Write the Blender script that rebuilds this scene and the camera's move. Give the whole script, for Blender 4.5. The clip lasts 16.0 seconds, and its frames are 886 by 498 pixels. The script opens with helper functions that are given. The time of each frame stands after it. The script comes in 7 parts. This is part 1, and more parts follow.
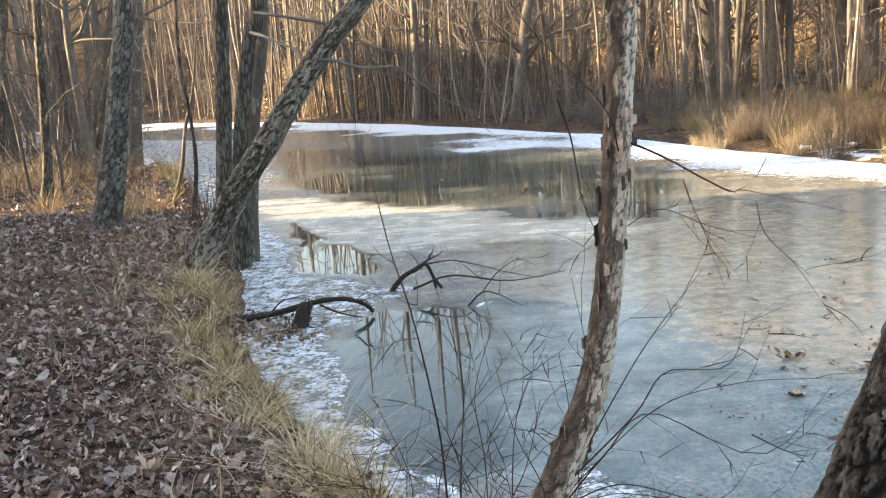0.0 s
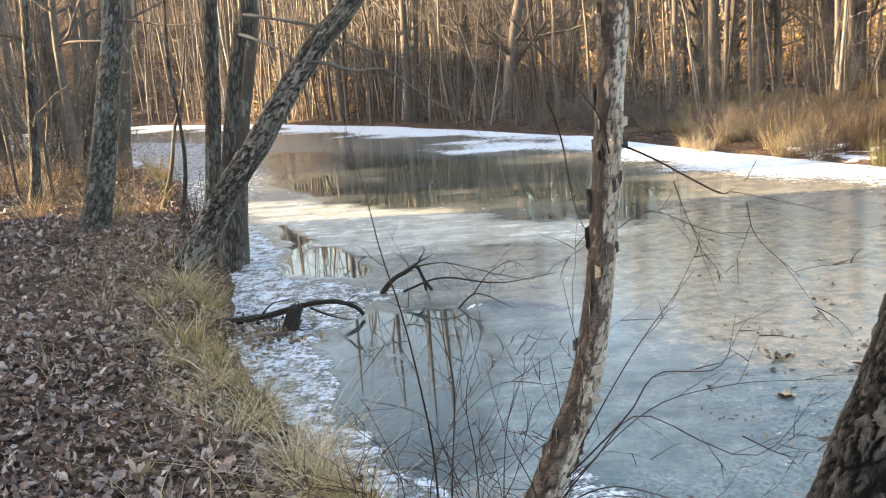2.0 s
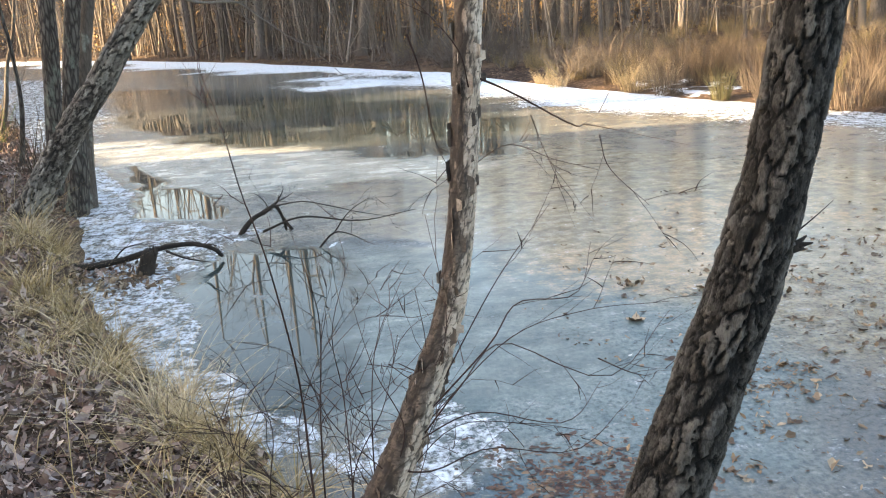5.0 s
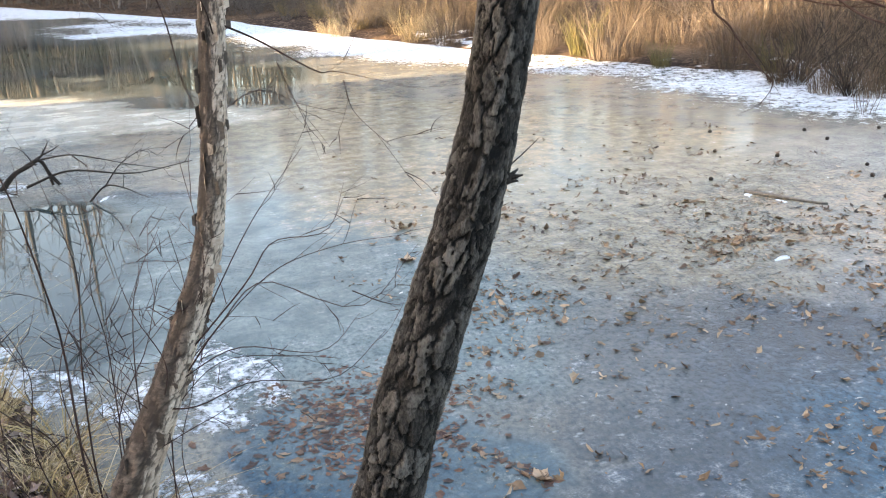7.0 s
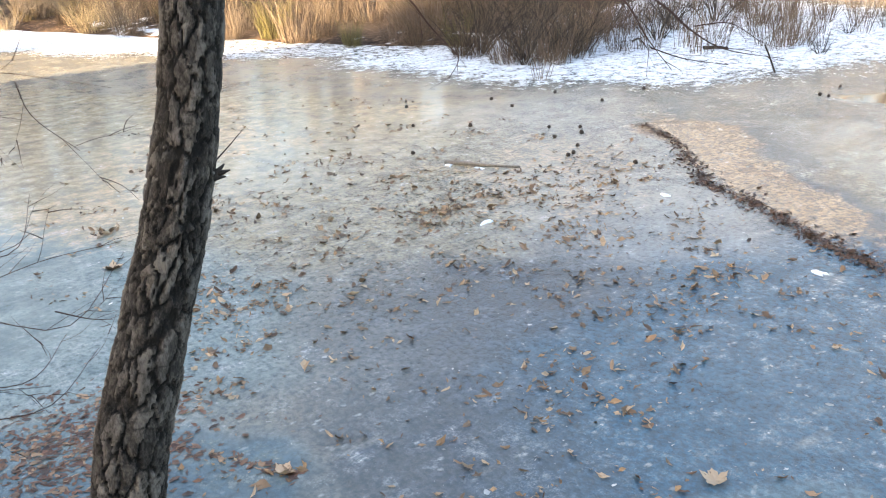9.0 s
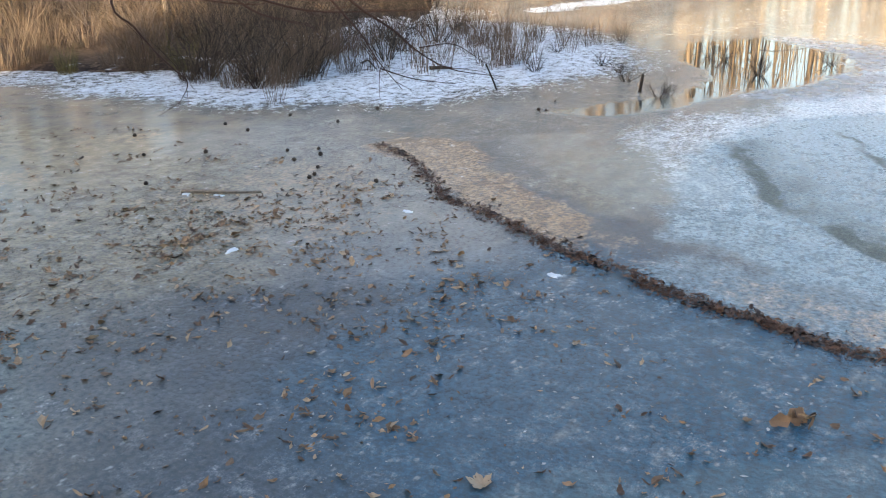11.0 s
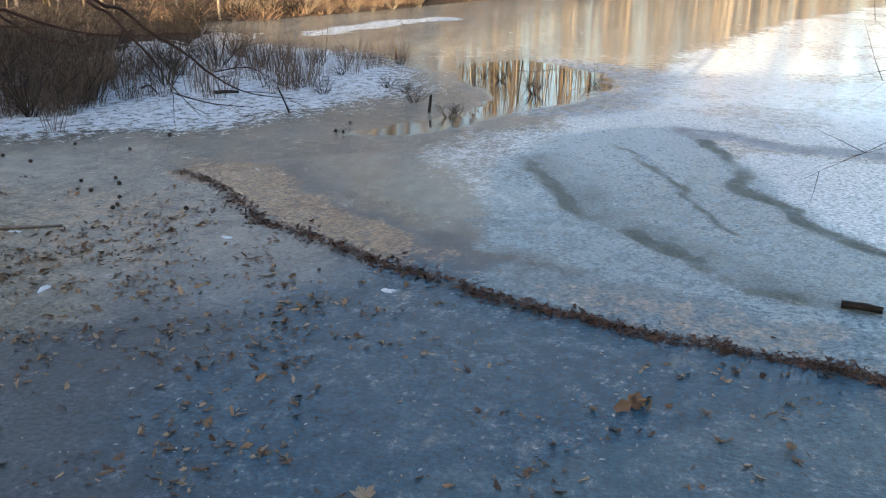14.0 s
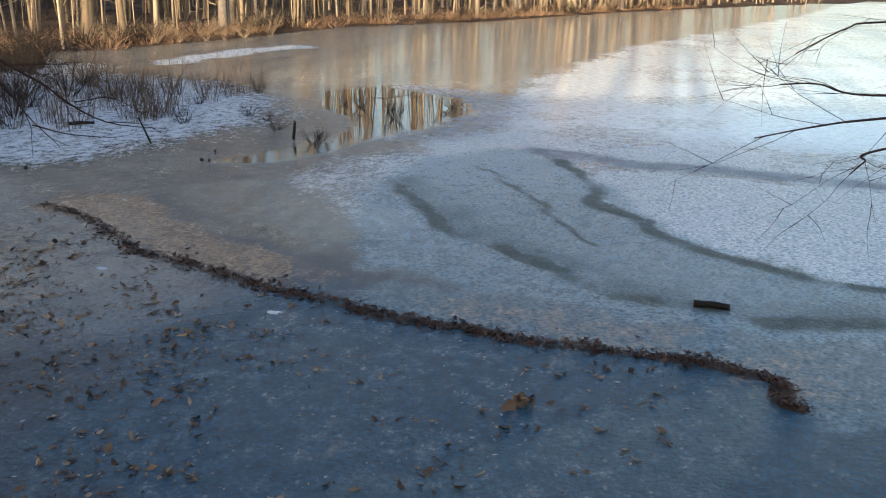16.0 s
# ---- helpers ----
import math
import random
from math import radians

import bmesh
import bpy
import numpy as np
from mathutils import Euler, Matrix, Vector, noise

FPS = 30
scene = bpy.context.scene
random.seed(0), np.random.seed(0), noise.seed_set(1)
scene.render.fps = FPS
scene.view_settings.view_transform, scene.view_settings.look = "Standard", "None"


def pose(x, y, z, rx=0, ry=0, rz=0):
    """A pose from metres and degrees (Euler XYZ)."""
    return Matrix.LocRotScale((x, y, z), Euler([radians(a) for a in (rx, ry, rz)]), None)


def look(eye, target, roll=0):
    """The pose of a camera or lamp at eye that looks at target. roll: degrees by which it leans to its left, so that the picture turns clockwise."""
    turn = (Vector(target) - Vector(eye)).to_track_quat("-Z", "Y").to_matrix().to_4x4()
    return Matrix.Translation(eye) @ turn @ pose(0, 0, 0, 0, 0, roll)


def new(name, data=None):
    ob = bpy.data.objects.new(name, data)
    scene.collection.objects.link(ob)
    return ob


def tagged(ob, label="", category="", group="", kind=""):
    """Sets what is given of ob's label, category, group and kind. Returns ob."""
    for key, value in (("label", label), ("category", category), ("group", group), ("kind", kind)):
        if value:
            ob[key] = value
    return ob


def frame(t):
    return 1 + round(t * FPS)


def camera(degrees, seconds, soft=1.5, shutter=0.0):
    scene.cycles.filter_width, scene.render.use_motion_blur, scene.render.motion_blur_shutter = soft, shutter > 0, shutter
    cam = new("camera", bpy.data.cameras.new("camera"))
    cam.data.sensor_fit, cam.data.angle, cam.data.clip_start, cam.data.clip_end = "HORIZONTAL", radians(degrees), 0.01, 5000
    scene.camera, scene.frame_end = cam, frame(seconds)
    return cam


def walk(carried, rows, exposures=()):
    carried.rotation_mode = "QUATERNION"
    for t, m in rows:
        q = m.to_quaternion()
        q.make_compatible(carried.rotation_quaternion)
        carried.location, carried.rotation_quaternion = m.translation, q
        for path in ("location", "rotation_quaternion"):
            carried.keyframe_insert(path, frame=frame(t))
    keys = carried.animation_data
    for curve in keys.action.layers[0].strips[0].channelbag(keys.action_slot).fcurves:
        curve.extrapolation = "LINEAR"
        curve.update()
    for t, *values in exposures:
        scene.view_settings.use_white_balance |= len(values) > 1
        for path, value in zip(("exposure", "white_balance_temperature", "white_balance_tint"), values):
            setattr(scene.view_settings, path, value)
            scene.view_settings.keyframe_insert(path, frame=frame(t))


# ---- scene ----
cam = camera(51.5, 16.0, 1.1)
PATH = [
    (0, (-0.06, -1.577, 2.143), (-0.113, 0.385, 1.76), -4.3),
    (0.5, (-0.064, -1.578, 2.144), (-0.108, 0.385, 1.762), -4.3),
    (1, (-0.063, -1.572, 2.143), (-0.101, 0.392, 1.767), -4.3),
    (1.5, (-0.062, -1.572, 2.143), (-0.095, 0.392, 1.768), -4.3),
    (2, (-0.063, -1.57, 2.143), (-0.094, 0.393, 1.763), -4.3),
    (2.5, (-0.06, -1.558, 2.141), (-0.094, 0.404, 1.759), -4.3),
    (3, (-0.062, -1.565, 2.143), (-0.069, 0.396, 1.751), -4.2),
    (5.3, (-0.074, -1.584, 2.132), (0.258, 0.304, 1.562), -3.5),
    (5.5, (-0.062, -1.603, 2.129), (0.323, 0.266, 1.529), -3.2),
    (6, (-0.013, -1.697, 2.133), (0.485, 0.122, 1.467), -2.1),
    (6.5, (0.014, -1.764, 2.138), (0.606, 0.031, 1.485), -1.8),
    (7, (0.017, -1.807, 2.143), (0.689, -0.04, 1.49), -2.0),
    (7.5, (0.026, -1.8, 2.135), (0.821, -0.096, 1.452), -2.0),
    (8, (0.03, -1.754, 2.135), (0.945, -0.119, 1.434), -2.5),
    (8.5, (0.033, -1.751, 2.147), (1.084, -0.203, 1.44), -2.7),
    (9, (0.028, -1.769, 2.153), (1.218, -0.327, 1.442), -2.3),
    (9.5, (0.033, -1.781, 2.149), (1.328, -0.434, 1.436), -2.0),
    (10, (0.037, -1.798, 2.147), (1.433, -0.548, 1.449), -2.1),
    (10.2, (0.034, -1.797, 2.144), (1.469, -0.589, 1.451), -2.1),
    (12.3, (-0.021, -1.579, 2.165), (1.682, -0.736, 1.542), 2.2),
    (12.5, (-0.04, -1.595, 2.166), (1.672, -0.755, 1.561), 2.1),
    (13, (-0.117, -1.67, 2.171), (1.594, -0.85, 1.539), 1.8),
    (13.5, (-0.167, -1.649, 2.178), (1.587, -0.936, 1.531), 1.3),
    (14, (-0.25, -1.423, 2.163), (1.549, -0.822, 1.527), 0.7),
    (14.5, (-0.322, -1.316, 2.168), (1.515, -0.786, 1.58), 0.7),
    (15, (-0.4, -1.35, 2.166), (1.453, -0.914, 1.554), 1.4),
    (15.5, (-0.513, -1.385, 2.186), (1.35, -1.003, 1.567), 1.7),
    (16, (-0.54, -1.333, 2.189), (1.35, -1.028, 1.612), 1.1),
]
walk(cam, [(t, look(eye, target, roll)) for t, eye, target, roll in PATH],
     exposures=[(0, 3.08, 7320, 14), (5.5, 3.16, 7320, 15), (7.5, 3.35, 7350, 17), (9.0, 3.42, 7350, 16), (10.2, 3.0, 7050, 15), (12.3, 2.05, 6380, 14), (13.5, 2.12, 6350, 13), (14.5, 1.53, 6330, 13), (16.0, 1.35, 6260, 14)])

# ---- light ----
SUN_TO = Vector((-0.97, 0.06, 0.20)).normalized()
world = bpy.data.worlds.new("sky")
scene.world = world
world.use_nodes = True
wn = world.node_tree
sky = wn.nodes.new("ShaderNodeTexSky")
sky.sky_type = "NISHITA"
sky.sun_disc = False
sky.sun_elevation = math.asin(SUN_TO.z)
sky.sun_rotation = math.atan2(SUN_TO.x, SUN_TO.y)
sky.air_density, sky.dust_density, sky.ozone_density = 1.0, 2.6, 1.0
wn.nodes["Background"].inputs["Strength"].default_value = 0.12
wn.links.new(sky.outputs[0], wn.nodes["Background"].inputs["Color"])
sun = new("sun", bpy.data.lights.new("sun", "SUN"))
sun.data.energy, sun.data.angle, sun.data.color = 5.0, radians(0.6), (1.0, 0.775, 0.48)
sun.matrix_world = look(SUN_TO * 50, (0, 0, 0))


# ---- number helpers ----


def lattice(x, y, seed):
    n = np.sin(x * 127.1 + y * 311.7 + seed * 74.7) * 43758.5453
    return n - np.floor(n)


def vnoise(x, y, seed=0):
    """Smooth value noise, 0 to 1."""
    xi, yi = np.floor(x), np.floor(y)
    u, v = x - xi, y - yi
    u, v = u * u * (3 - 2 * u), v * v * (3 - 2 * v)
    a, b = lattice(xi, yi, seed), lattice(xi + 1, yi, seed)
    c, d = lattice(xi, yi + 1, seed), lattice(xi + 1, yi + 1, seed)
    return (a * (1 - u) + b * u) * (1 - v) + (c * (1 - u) + d * u) * v


def fbm(x, y, seed=0, octaves=4):
    total, amp, norm = 0.0, 1.0, 0.0
    for i in range(octaves):
        total = total + amp * vnoise(x * 2 ** i, y * 2 ** i, seed + i * 13)
        norm += amp
        amp *= 0.55
    return total / norm


def scales(u, w, around, seed):
    """Scaly cells round a trunk: how far inside its scale a point lies, and a random number for each scale."""
    f1, f2, who = np.full(np.shape(u), 9.0), np.full(np.shape(u), 9.0), np.zeros(np.shape(u))
    iu, iw = np.floor(u), np.floor(w)
    for du in (-1, 0, 1):
        for dw in (-1, 0, 1):
            cu, cw = iu + du, iw + dw
            k = np.mod(cu, around)
            px, py = cu + lattice(k, cw, seed), cw + lattice(k, cw, seed + 1)
            d = np.hypot(u - px, w - py)
            near = d < f1
            f2 = np.where(near, f1, np.minimum(f2, d))
            who = np.where(near, lattice(k, cw, seed + 2), who)
            f1 = np.where(near, d, f1)
    return f2 - f1, who


def smooth(a, b, x):
    t = np.clip((x - a) / (b - a), 0, 1)
    return t * t * (3 - 2 * t)


def to_line(px, py, line, closed=False):
    """Distance of points to a polyline."""
    line = np.asarray(line, float)
    pts = np.vstack([line, line[:1]]) if closed else line
    best = np.full(np.shape(px), 1e9)
    for (ax, ay), (bx, by) in zip(pts[:-1], pts[1:]):
        dx, dy = bx - ax, by - ay
        t = np.clip(((px - ax) * dx + (py - ay) * dy) / (dx * dx + dy * dy + 1e-9), 0, 1)
        best = np.minimum(best, np.hypot(px - ax - t * dx, py - ay - t * dy))
    return best


def inside(px, py, ring):
    hit = np.zeros(np.shape(px), bool)
    for (ax, ay), (bx, by) in zip(ring, ring[1:] + ring[:1]):
        cross = (ay > py) != (by > py)
        hit ^= cross & (px < (bx - ax) * (py - ay) / (by - ay + 1e-12) + ax)
    return hit


def within_ring(px, py, ring, soft):
    """1 inside a ring, falling to 0 over soft metres outside it."""
    d = to_line(px, py, ring, True)
    return np.where(inside(px, py, ring), 1.0, 1 - smooth(0, soft, d))


# ---- plan of the pond: its shore, clockwise from the near bank ----
NEAR_SHORE = [(6, -60), (3, -15), (1.9, -6), (1.45, -3), (1.25, -1.5), (0.95, -0.5), (0.62, 0.35), (0.32, 0.85), (0.02, 1.35),
              (-0.15, 1.9), (-0.3, 2.35), (-0.78, 3.15), (-1.32, 4.2), (-1.72, 5.1), (-2.05, 5.95), (-2.42, 7.6), (-2.75, 9.2),
              (-3.1, 10.6), (-3.75, 12.5), (-4.7, 15), (-6.5, 20), (-9.6, 27), (-17, 37), (-32, 48)]
# the curving ridge of drifted leaves
RIDGE = [(7.2, 3.82), (6.97, 3.25), (6.39, 2.62), (6.02, 2.2), (5.78, 1.62), (5.45, 1.0), (5.23, 0.4), (5.03, -0.06), (4.91, -0.6), (4.8, -0.94), (4.75, -1.42), (4.7, -1.8), (4.66, -2.08), (4.53, -2.38), (4.43, -2.47), (4.22, -2.43), (4.14, -2.54)]
FAR_SHORE = [(-38, 62), (-20, 60), (-9, 47), (-3, 38), (0.8, 31), (2.6, 27), (3.9, 24.7), (4.6, 21.9), (5.7, 17.9), (6.9, 14.6),
             (7.8, 12.8), (8.6, 10.6), (9.6, 9.2), (11, 8.8), (13, 9.2), (16, 9.6), (19, 11), (21.5, 12.8), (23.5, 11.6), (28, 10.3),
             (36.3, 8.6), (44, 3.7), (59, -2.6), (82, -15), (110, -35), (125, -80), (60, -110)]
POND = NEAR_SHORE + FAR_SHORE


def ground_height(x, y):
    x, y = np.asarray(x, float), np.asarray(y, float)
    xw, yw = x + (fbm(x * 2.2, y * 2.2, 15) - 0.5) * 0.3, y + (fbm(x * 2.2, y * 2.2, 16) - 0.5) * 0.3
    d_near, d_far = to_line(xw, yw, NEAR_SHORE), to_line(xw, yw, FAR_SHORE)
    wet = inside(xw, yw, POND)
    d = np.minimum(d_near, d_far)
    low = 0.34 * (1 - np.exp(-d_near / 0.45)) + 0.2 * smooth(0.3, 5, d_near)
    low = low * (1 - 0.55 * smooth(9, 16, y))
    # the marsh behind the reeds is nearly flat, the wood behind it rises
    high = 0.12 * (1 - np.exp(-d_far / 0.8)) + 0.018 * d_far + 0.075 * np.maximum(d_far - 16, 0) * smooth(10, 30, y)
    w = smooth(-2, 2, d_far - d_near)
    dry = high * (1 - w) + low * w
    dry = dry + (fbm(x * 0.9, y * 0.9, 3) - 0.5) * 0.12 * smooth(0.1, 1.2, d) + (fbm(x * 4, y * 4, 5, 3) - 0.5) * 0.04 * smooth(0, 0.5, d)
    # unseen wooded ridge added west of the path for shade; gentle near-bank rise
    dry = dry + 7.8 * smooth(-9, -24, x) * (1 - smooth(13.0, 14.4, y)) + 0.05 * smooth(-6, -11, x) * smooth(8, 14, y) * w
    # second unseen wooded rise further up the pond's west, added to shade the wood
    dry = dry + 11.5 * smooth(-28, -44, x) * smooth(21, 24, y) * (1 - smooth(46, 53, y))
    bed = -0.02 - 0.28 * (1 - np.exp(-d / 0.8))
    return np.where(wet, bed, dry + 0.004)


def gz(x, y):
    return float(ground_height(np.array([x]), np.array([y]))[0])


# ---- mesh helpers ----
def raw_mesh(name, verts, quads=None, tris=None, smooth_faces=True):
    me = bpy.data.meshes.new(name)
    verts = np.asarray(verts, np.float32).reshape(-1, 3)
    quads = np.zeros((0, 4), np.int32) if quads is None else np.asarray(quads, np.int32).reshape(-1, 4)
    tris = np.zeros((0, 3), np.int32) if tris is None else np.asarray(tris, np.int32).reshape(-1, 3)
    me.vertices.add(len(verts))
    me.vertices.foreach_set("co", verts.ravel())
    loops = np.concatenate([quads.ravel(), tris.ravel()])
    me.loops.add(len(loops))
    me.loops.foreach_set("vertex_index", loops)
    starts = np.concatenate([np.arange(len(quads)) * 4, len(quads) * 4 + np.arange(len(tris)) * 3]).astype(np.int32)
    me.polygons.add(len(starts))
    me.polygons.foreach_set("loop_start", starts)
    me.update(calc_edges=True)
    me.polygons.foreach_set("use_smooth", np.full(len(starts), smooth_faces, bool))
    me.validate()
    return me


def attribute(me, name, values):
    layer = me.attributes.new(name, "FLOAT", "POINT")
    layer.data.foreach_set("value", np.asarray(values, np.float32))


class Geo:
    """Gathers tubes, strips and loose pieces into one mesh."""

    def __init__(self):
        self.v, self.q, self.t, self.n = [], [], [], 0

    def add(self, verts, quads=None, tris=None):
        verts = np.asarray(verts, float).reshape(-1, 3)
        if quads is not None and len(quads):
            self.q.append(np.asarray(quads, int).reshape(-1, 4) + self.n)
        if tris is not None and len(tris):
            self.t.append(np.asarray(tris, int).reshape(-1, 3) + self.n)
        self.v.append(verts)
        self.n += len(verts)

    def tube(self, pts, radii, sides=6, bump=None, cap=True):
        # the seam of the relief faces away from the path
        pts, radii = np.asarray(pts, float), np.asarray(radii, float)
        k = len(pts)
        along = np.gradient(pts, axis=0)
        along /= np.linalg.norm(along, axis=1, keepdims=True) + 1e-9
        ref = np.array([0.0, 1.0, 0.0]) if abs(along[0, 1]) < 0.8 else np.array([1.0, 0.0, 0.0])
        a = np.cross(along, ref)
        a /= np.linalg.norm(a, axis=1, keepdims=True) + 1e-9
        b = np.cross(along, a)
        ang = np.arange(sides) / sides * 2 * np.pi
        r = np.repeat(radii[:, None], sides, 1)
        if bump is not None:
            run = np.concatenate([[0], np.cumsum(np.linalg.norm(np.diff(pts, axis=0), axis=1))])
            r = r + bump(np.repeat(ang[None], k, 0), np.repeat(run[:, None], sides, 1), r)
        turn = ang - np.pi / 2
        ring = pts[:, None] + (np.cos(turn)[None, :, None] * a[:, None] + np.sin(turn)[None, :, None] * b[:, None]) * r[:, :, None]
        i, j = np.meshgrid(np.arange(k - 1), np.arange(sides), indexing="ij")
        j2 = (j + 1) % sides
        quads = np.stack([i * sides + j, i * sides + j2, (i + 1) * sides + j2, (i + 1) * sides + j], -1).reshape(-1, 4)
        verts = ring.reshape(-1, 3)
        tris = []
        if cap:
            verts = np.vstack([verts, pts[-1:], pts[:1]])
            top, low = k * sides, k * sides + 1
            tris = [(top, (k - 1) * sides + s, (k - 1) * sides + (s + 1) % sides) for s in range(sides)]
            tris += [(low, (s + 1) % sides, s) for s in range(sides)]
        self.add(verts, quads, tris)

    def mesh(self, name, smooth_faces=True):
        return raw_mesh(name, np.vstack(self.v), np.vstack(self.q) if self.q else None, np.vstack(self.t) if self.t else None, smooth_faces)


def piece(name, me, material, parent=None, label=""):
    """Links a mesh as ONE object, under a thing if one is given."""
    ob = new(name, me)
    if material is not None and not me.materials:
        me.materials.append(material)
    if parent is not None:
        ob.parent = parent
    if label:
        ob["label"] = label
    return ob


def thing(name, label, category, group="", at=(0, 0, 0), kind=""):
    ob = new(name)
    ob.empty_display_size = 0.1
    ob.location = at
    return tagged(ob, label, category, group, kind)


def spline(points, n):
    """n points on a smooth curve through the given ones."""
    p = np.asarray(points, float)
    if len(p) == 2:
        return p[0] + (p[1] - p[0]) * np.linspace(0, 1, n)[:, None]
    p = np.vstack([2 * p[0] - p[1], p, 2 * p[-1] - p[-2]])
    s = np.linspace(0, len(p) - 3 - 1e-6, n)
    i = s.astype(int)
    t = (s - i)[:, None]
    a, b, c, d = p[i], p[i + 1], p[i + 2], p[i + 3]
    return 0.5 * (2 * b + (c - a) * t + (2 * a - 5 * b + 4 * c - d) * t ** 2 + (3 * b - a - 3 * c + d) * t ** 3)


# ---- materials ----
def material(name):
    m = bpy.data.materials.new(name)
    m.use_nodes = True
    nt = m.node_tree
    return m, nt, nt.nodes["Principled BSDF"]


def node(nt, kind, inputs=None, **props):
    n = nt.nodes.new(kind)
    for k, v in props.items():
        setattr(n, k, v)
    for k, v in (inputs or {}).items():
        if isinstance(v, bpy.types.NodeSocket):
            nt.links.new(v, n.inputs[k])
        else:
            n.inputs[k].default_value = v
    return n


def ramp(nt, fac, stops):
    n = nt.nodes.new("ShaderNodeValToRGB")
    while len(n.color_ramp.elements) < len(stops):
        n.color_ramp.elements.new(0.5)
    for e, (p, c) in zip(n.color_ramp.elements, stops):
        e.position, e.color = p, (*c, 1) if len(c) == 3 else c
    nt.links.new(fac, n.inputs[0])
    return n.outputs[0]


def mixed(nt, fac, a, b, blend="MIX"):
    n = nt.nodes.new("ShaderNodeMix")
    n.data_type, n.blend_type = "RGBA", blend
    for sock, v in ((n.inputs[0], fac), (n.inputs[6], a), (n.inputs[7], b)):
        if isinstance(v, bpy.types.NodeSocket):
            nt.links.new(v, sock)
        elif isinstance(v, (int, float)):
            sock.default_value = v
        else:
            sock.default_value = (*v, 1)
    return n.outputs[2]


def maths(nt, op, a, b=None):
    n = nt.nodes.new("ShaderNodeMath")
    n.operation = op
    for i, v in ((0, a), (1, b)):
        if v is None:
            continue
        if isinstance(v, bpy.types.NodeSocket):
            nt.links.new(v, n.inputs[i])
        else:
            n.inputs[i].default_value = v
    return n.outputs[0]


def coords(nt, scale=(1, 1, 1), kind="Object"):
    c = nt.nodes.new("ShaderNodeTexCoord")
    m = node(nt, "ShaderNodeMapping", {"Vector": c.outputs[kind], "Scale": scale})
    return m.outputs[0]


def tex_noise(nt, vec, scale, detail=5, rough=0.6):
    return node(nt, "ShaderNodeTexNoise", {"Vector": vec, "Scale": scale, "Detail": detail, "Roughness": rough}).outputs["Fac"]


def bumped(nt, bsdf, height, strength, distance):
    b = node(nt, "ShaderNodeBump", {"Height": height, "Strength": strength, "Distance": distance})
    nt.links.new(b.outputs[0], bsdf.inputs["Normal"])


def bark(name, dark, mid, light, scale=1.0, lichen=None, stretch=0.22, depth=0.012, plates=True):
    """Rough bark: furrows that run along the trunk, mottled, with lichen."""
    m, nt, b = material(name)
    v = coords(nt, (scale, scale, scale * stretch))
    vor = node(nt, "ShaderNodeTexVoronoi", {"Vector": v, "Scale": 26.0}, feature="DISTANCE_TO_EDGE").outputs["Distance"]
    grain = tex_noise(nt, v, 38, 7, 0.7)
    blot = tex_noise(nt, coords(nt, (scale, scale, scale * 0.6)), 3.2, 4)
    h = maths(nt, "ADD", maths(nt, "MULTIPLY", maths(nt, "MINIMUM", vor, 0.25), 2.2 if plates else 0.5), maths(nt, "MULTIPLY", grain, 0.7))
    col = ramp(nt, h, [(0.25, dark), (0.55, mid), (0.95, light)])
    col = mixed(nt, maths(nt, "MULTIPLY", blot, 0.55), col, dark)
    if lichen:
        spots = tex_noise(nt, coords(nt, (scale, scale, scale * 0.5)), 7.0, 6, 0.65)
        fac = ramp(nt, spots, [(0.55, (0, 0, 0)), (0.68, (0.75, 0.75, 0.75))])
        col = mixed(nt, fac, col, lichen)
    info = nt.nodes.new("ShaderNodeObjectInfo")
    shade = node(nt, "ShaderNodeHueSaturation", {"Color": col, "Value": maths(nt, "ADD", maths(nt, "MULTIPLY", info.outputs["Random"], 0.5), 0.75)})
    nt.links.new(shade.outputs[0], b.inputs["Base Color"])
    b.inputs["Roughness"].default_value = 0.9
    b.inputs["Specular IOR Level"].default_value = 0.25
    bumped(nt, b, h, 0.9, depth)
    return m


def blades(name, colours, rough=0.75, vary=0.0):
    """Dry leaves or grass: each piece has its own tone."""
    m, nt, b = material(name)
    rnd = nt.nodes.new("ShaderNodeNewGeometry").outputs["Random Per Island"]
    n = len(colours)
    col = ramp(nt, rnd, [(i / max(n - 1, 1), c) for i, c in enumerate(colours)])
    grain = tex_noise(nt, coords(nt), 90, 3)
    col = mixed(nt, maths(nt, "MULTIPLY", grain, 0.35), col, tuple(c * 0.45 for c in colours[0]))
    if vary:
        own = nt.nodes.new("ShaderNodeObjectInfo").outputs["Random"]
        value = maths(nt, "ADD", maths(nt, "MULTIPLY", own, vary), 1.0 - vary * 0.6)
        col = node(nt, "ShaderNodeHueSaturation", {"Color": col, "Value": value, "Saturation": maths(nt, "SUBTRACT", 1.1, maths(nt, "MULTIPLY", own, 0.35))}).outputs[0]
    nt.links.new(col, b.inputs["Base Color"])
    b.inputs["Roughness"].default_value = rough
    b.inputs["Specular IOR Level"].default_value = 0.3
    return m

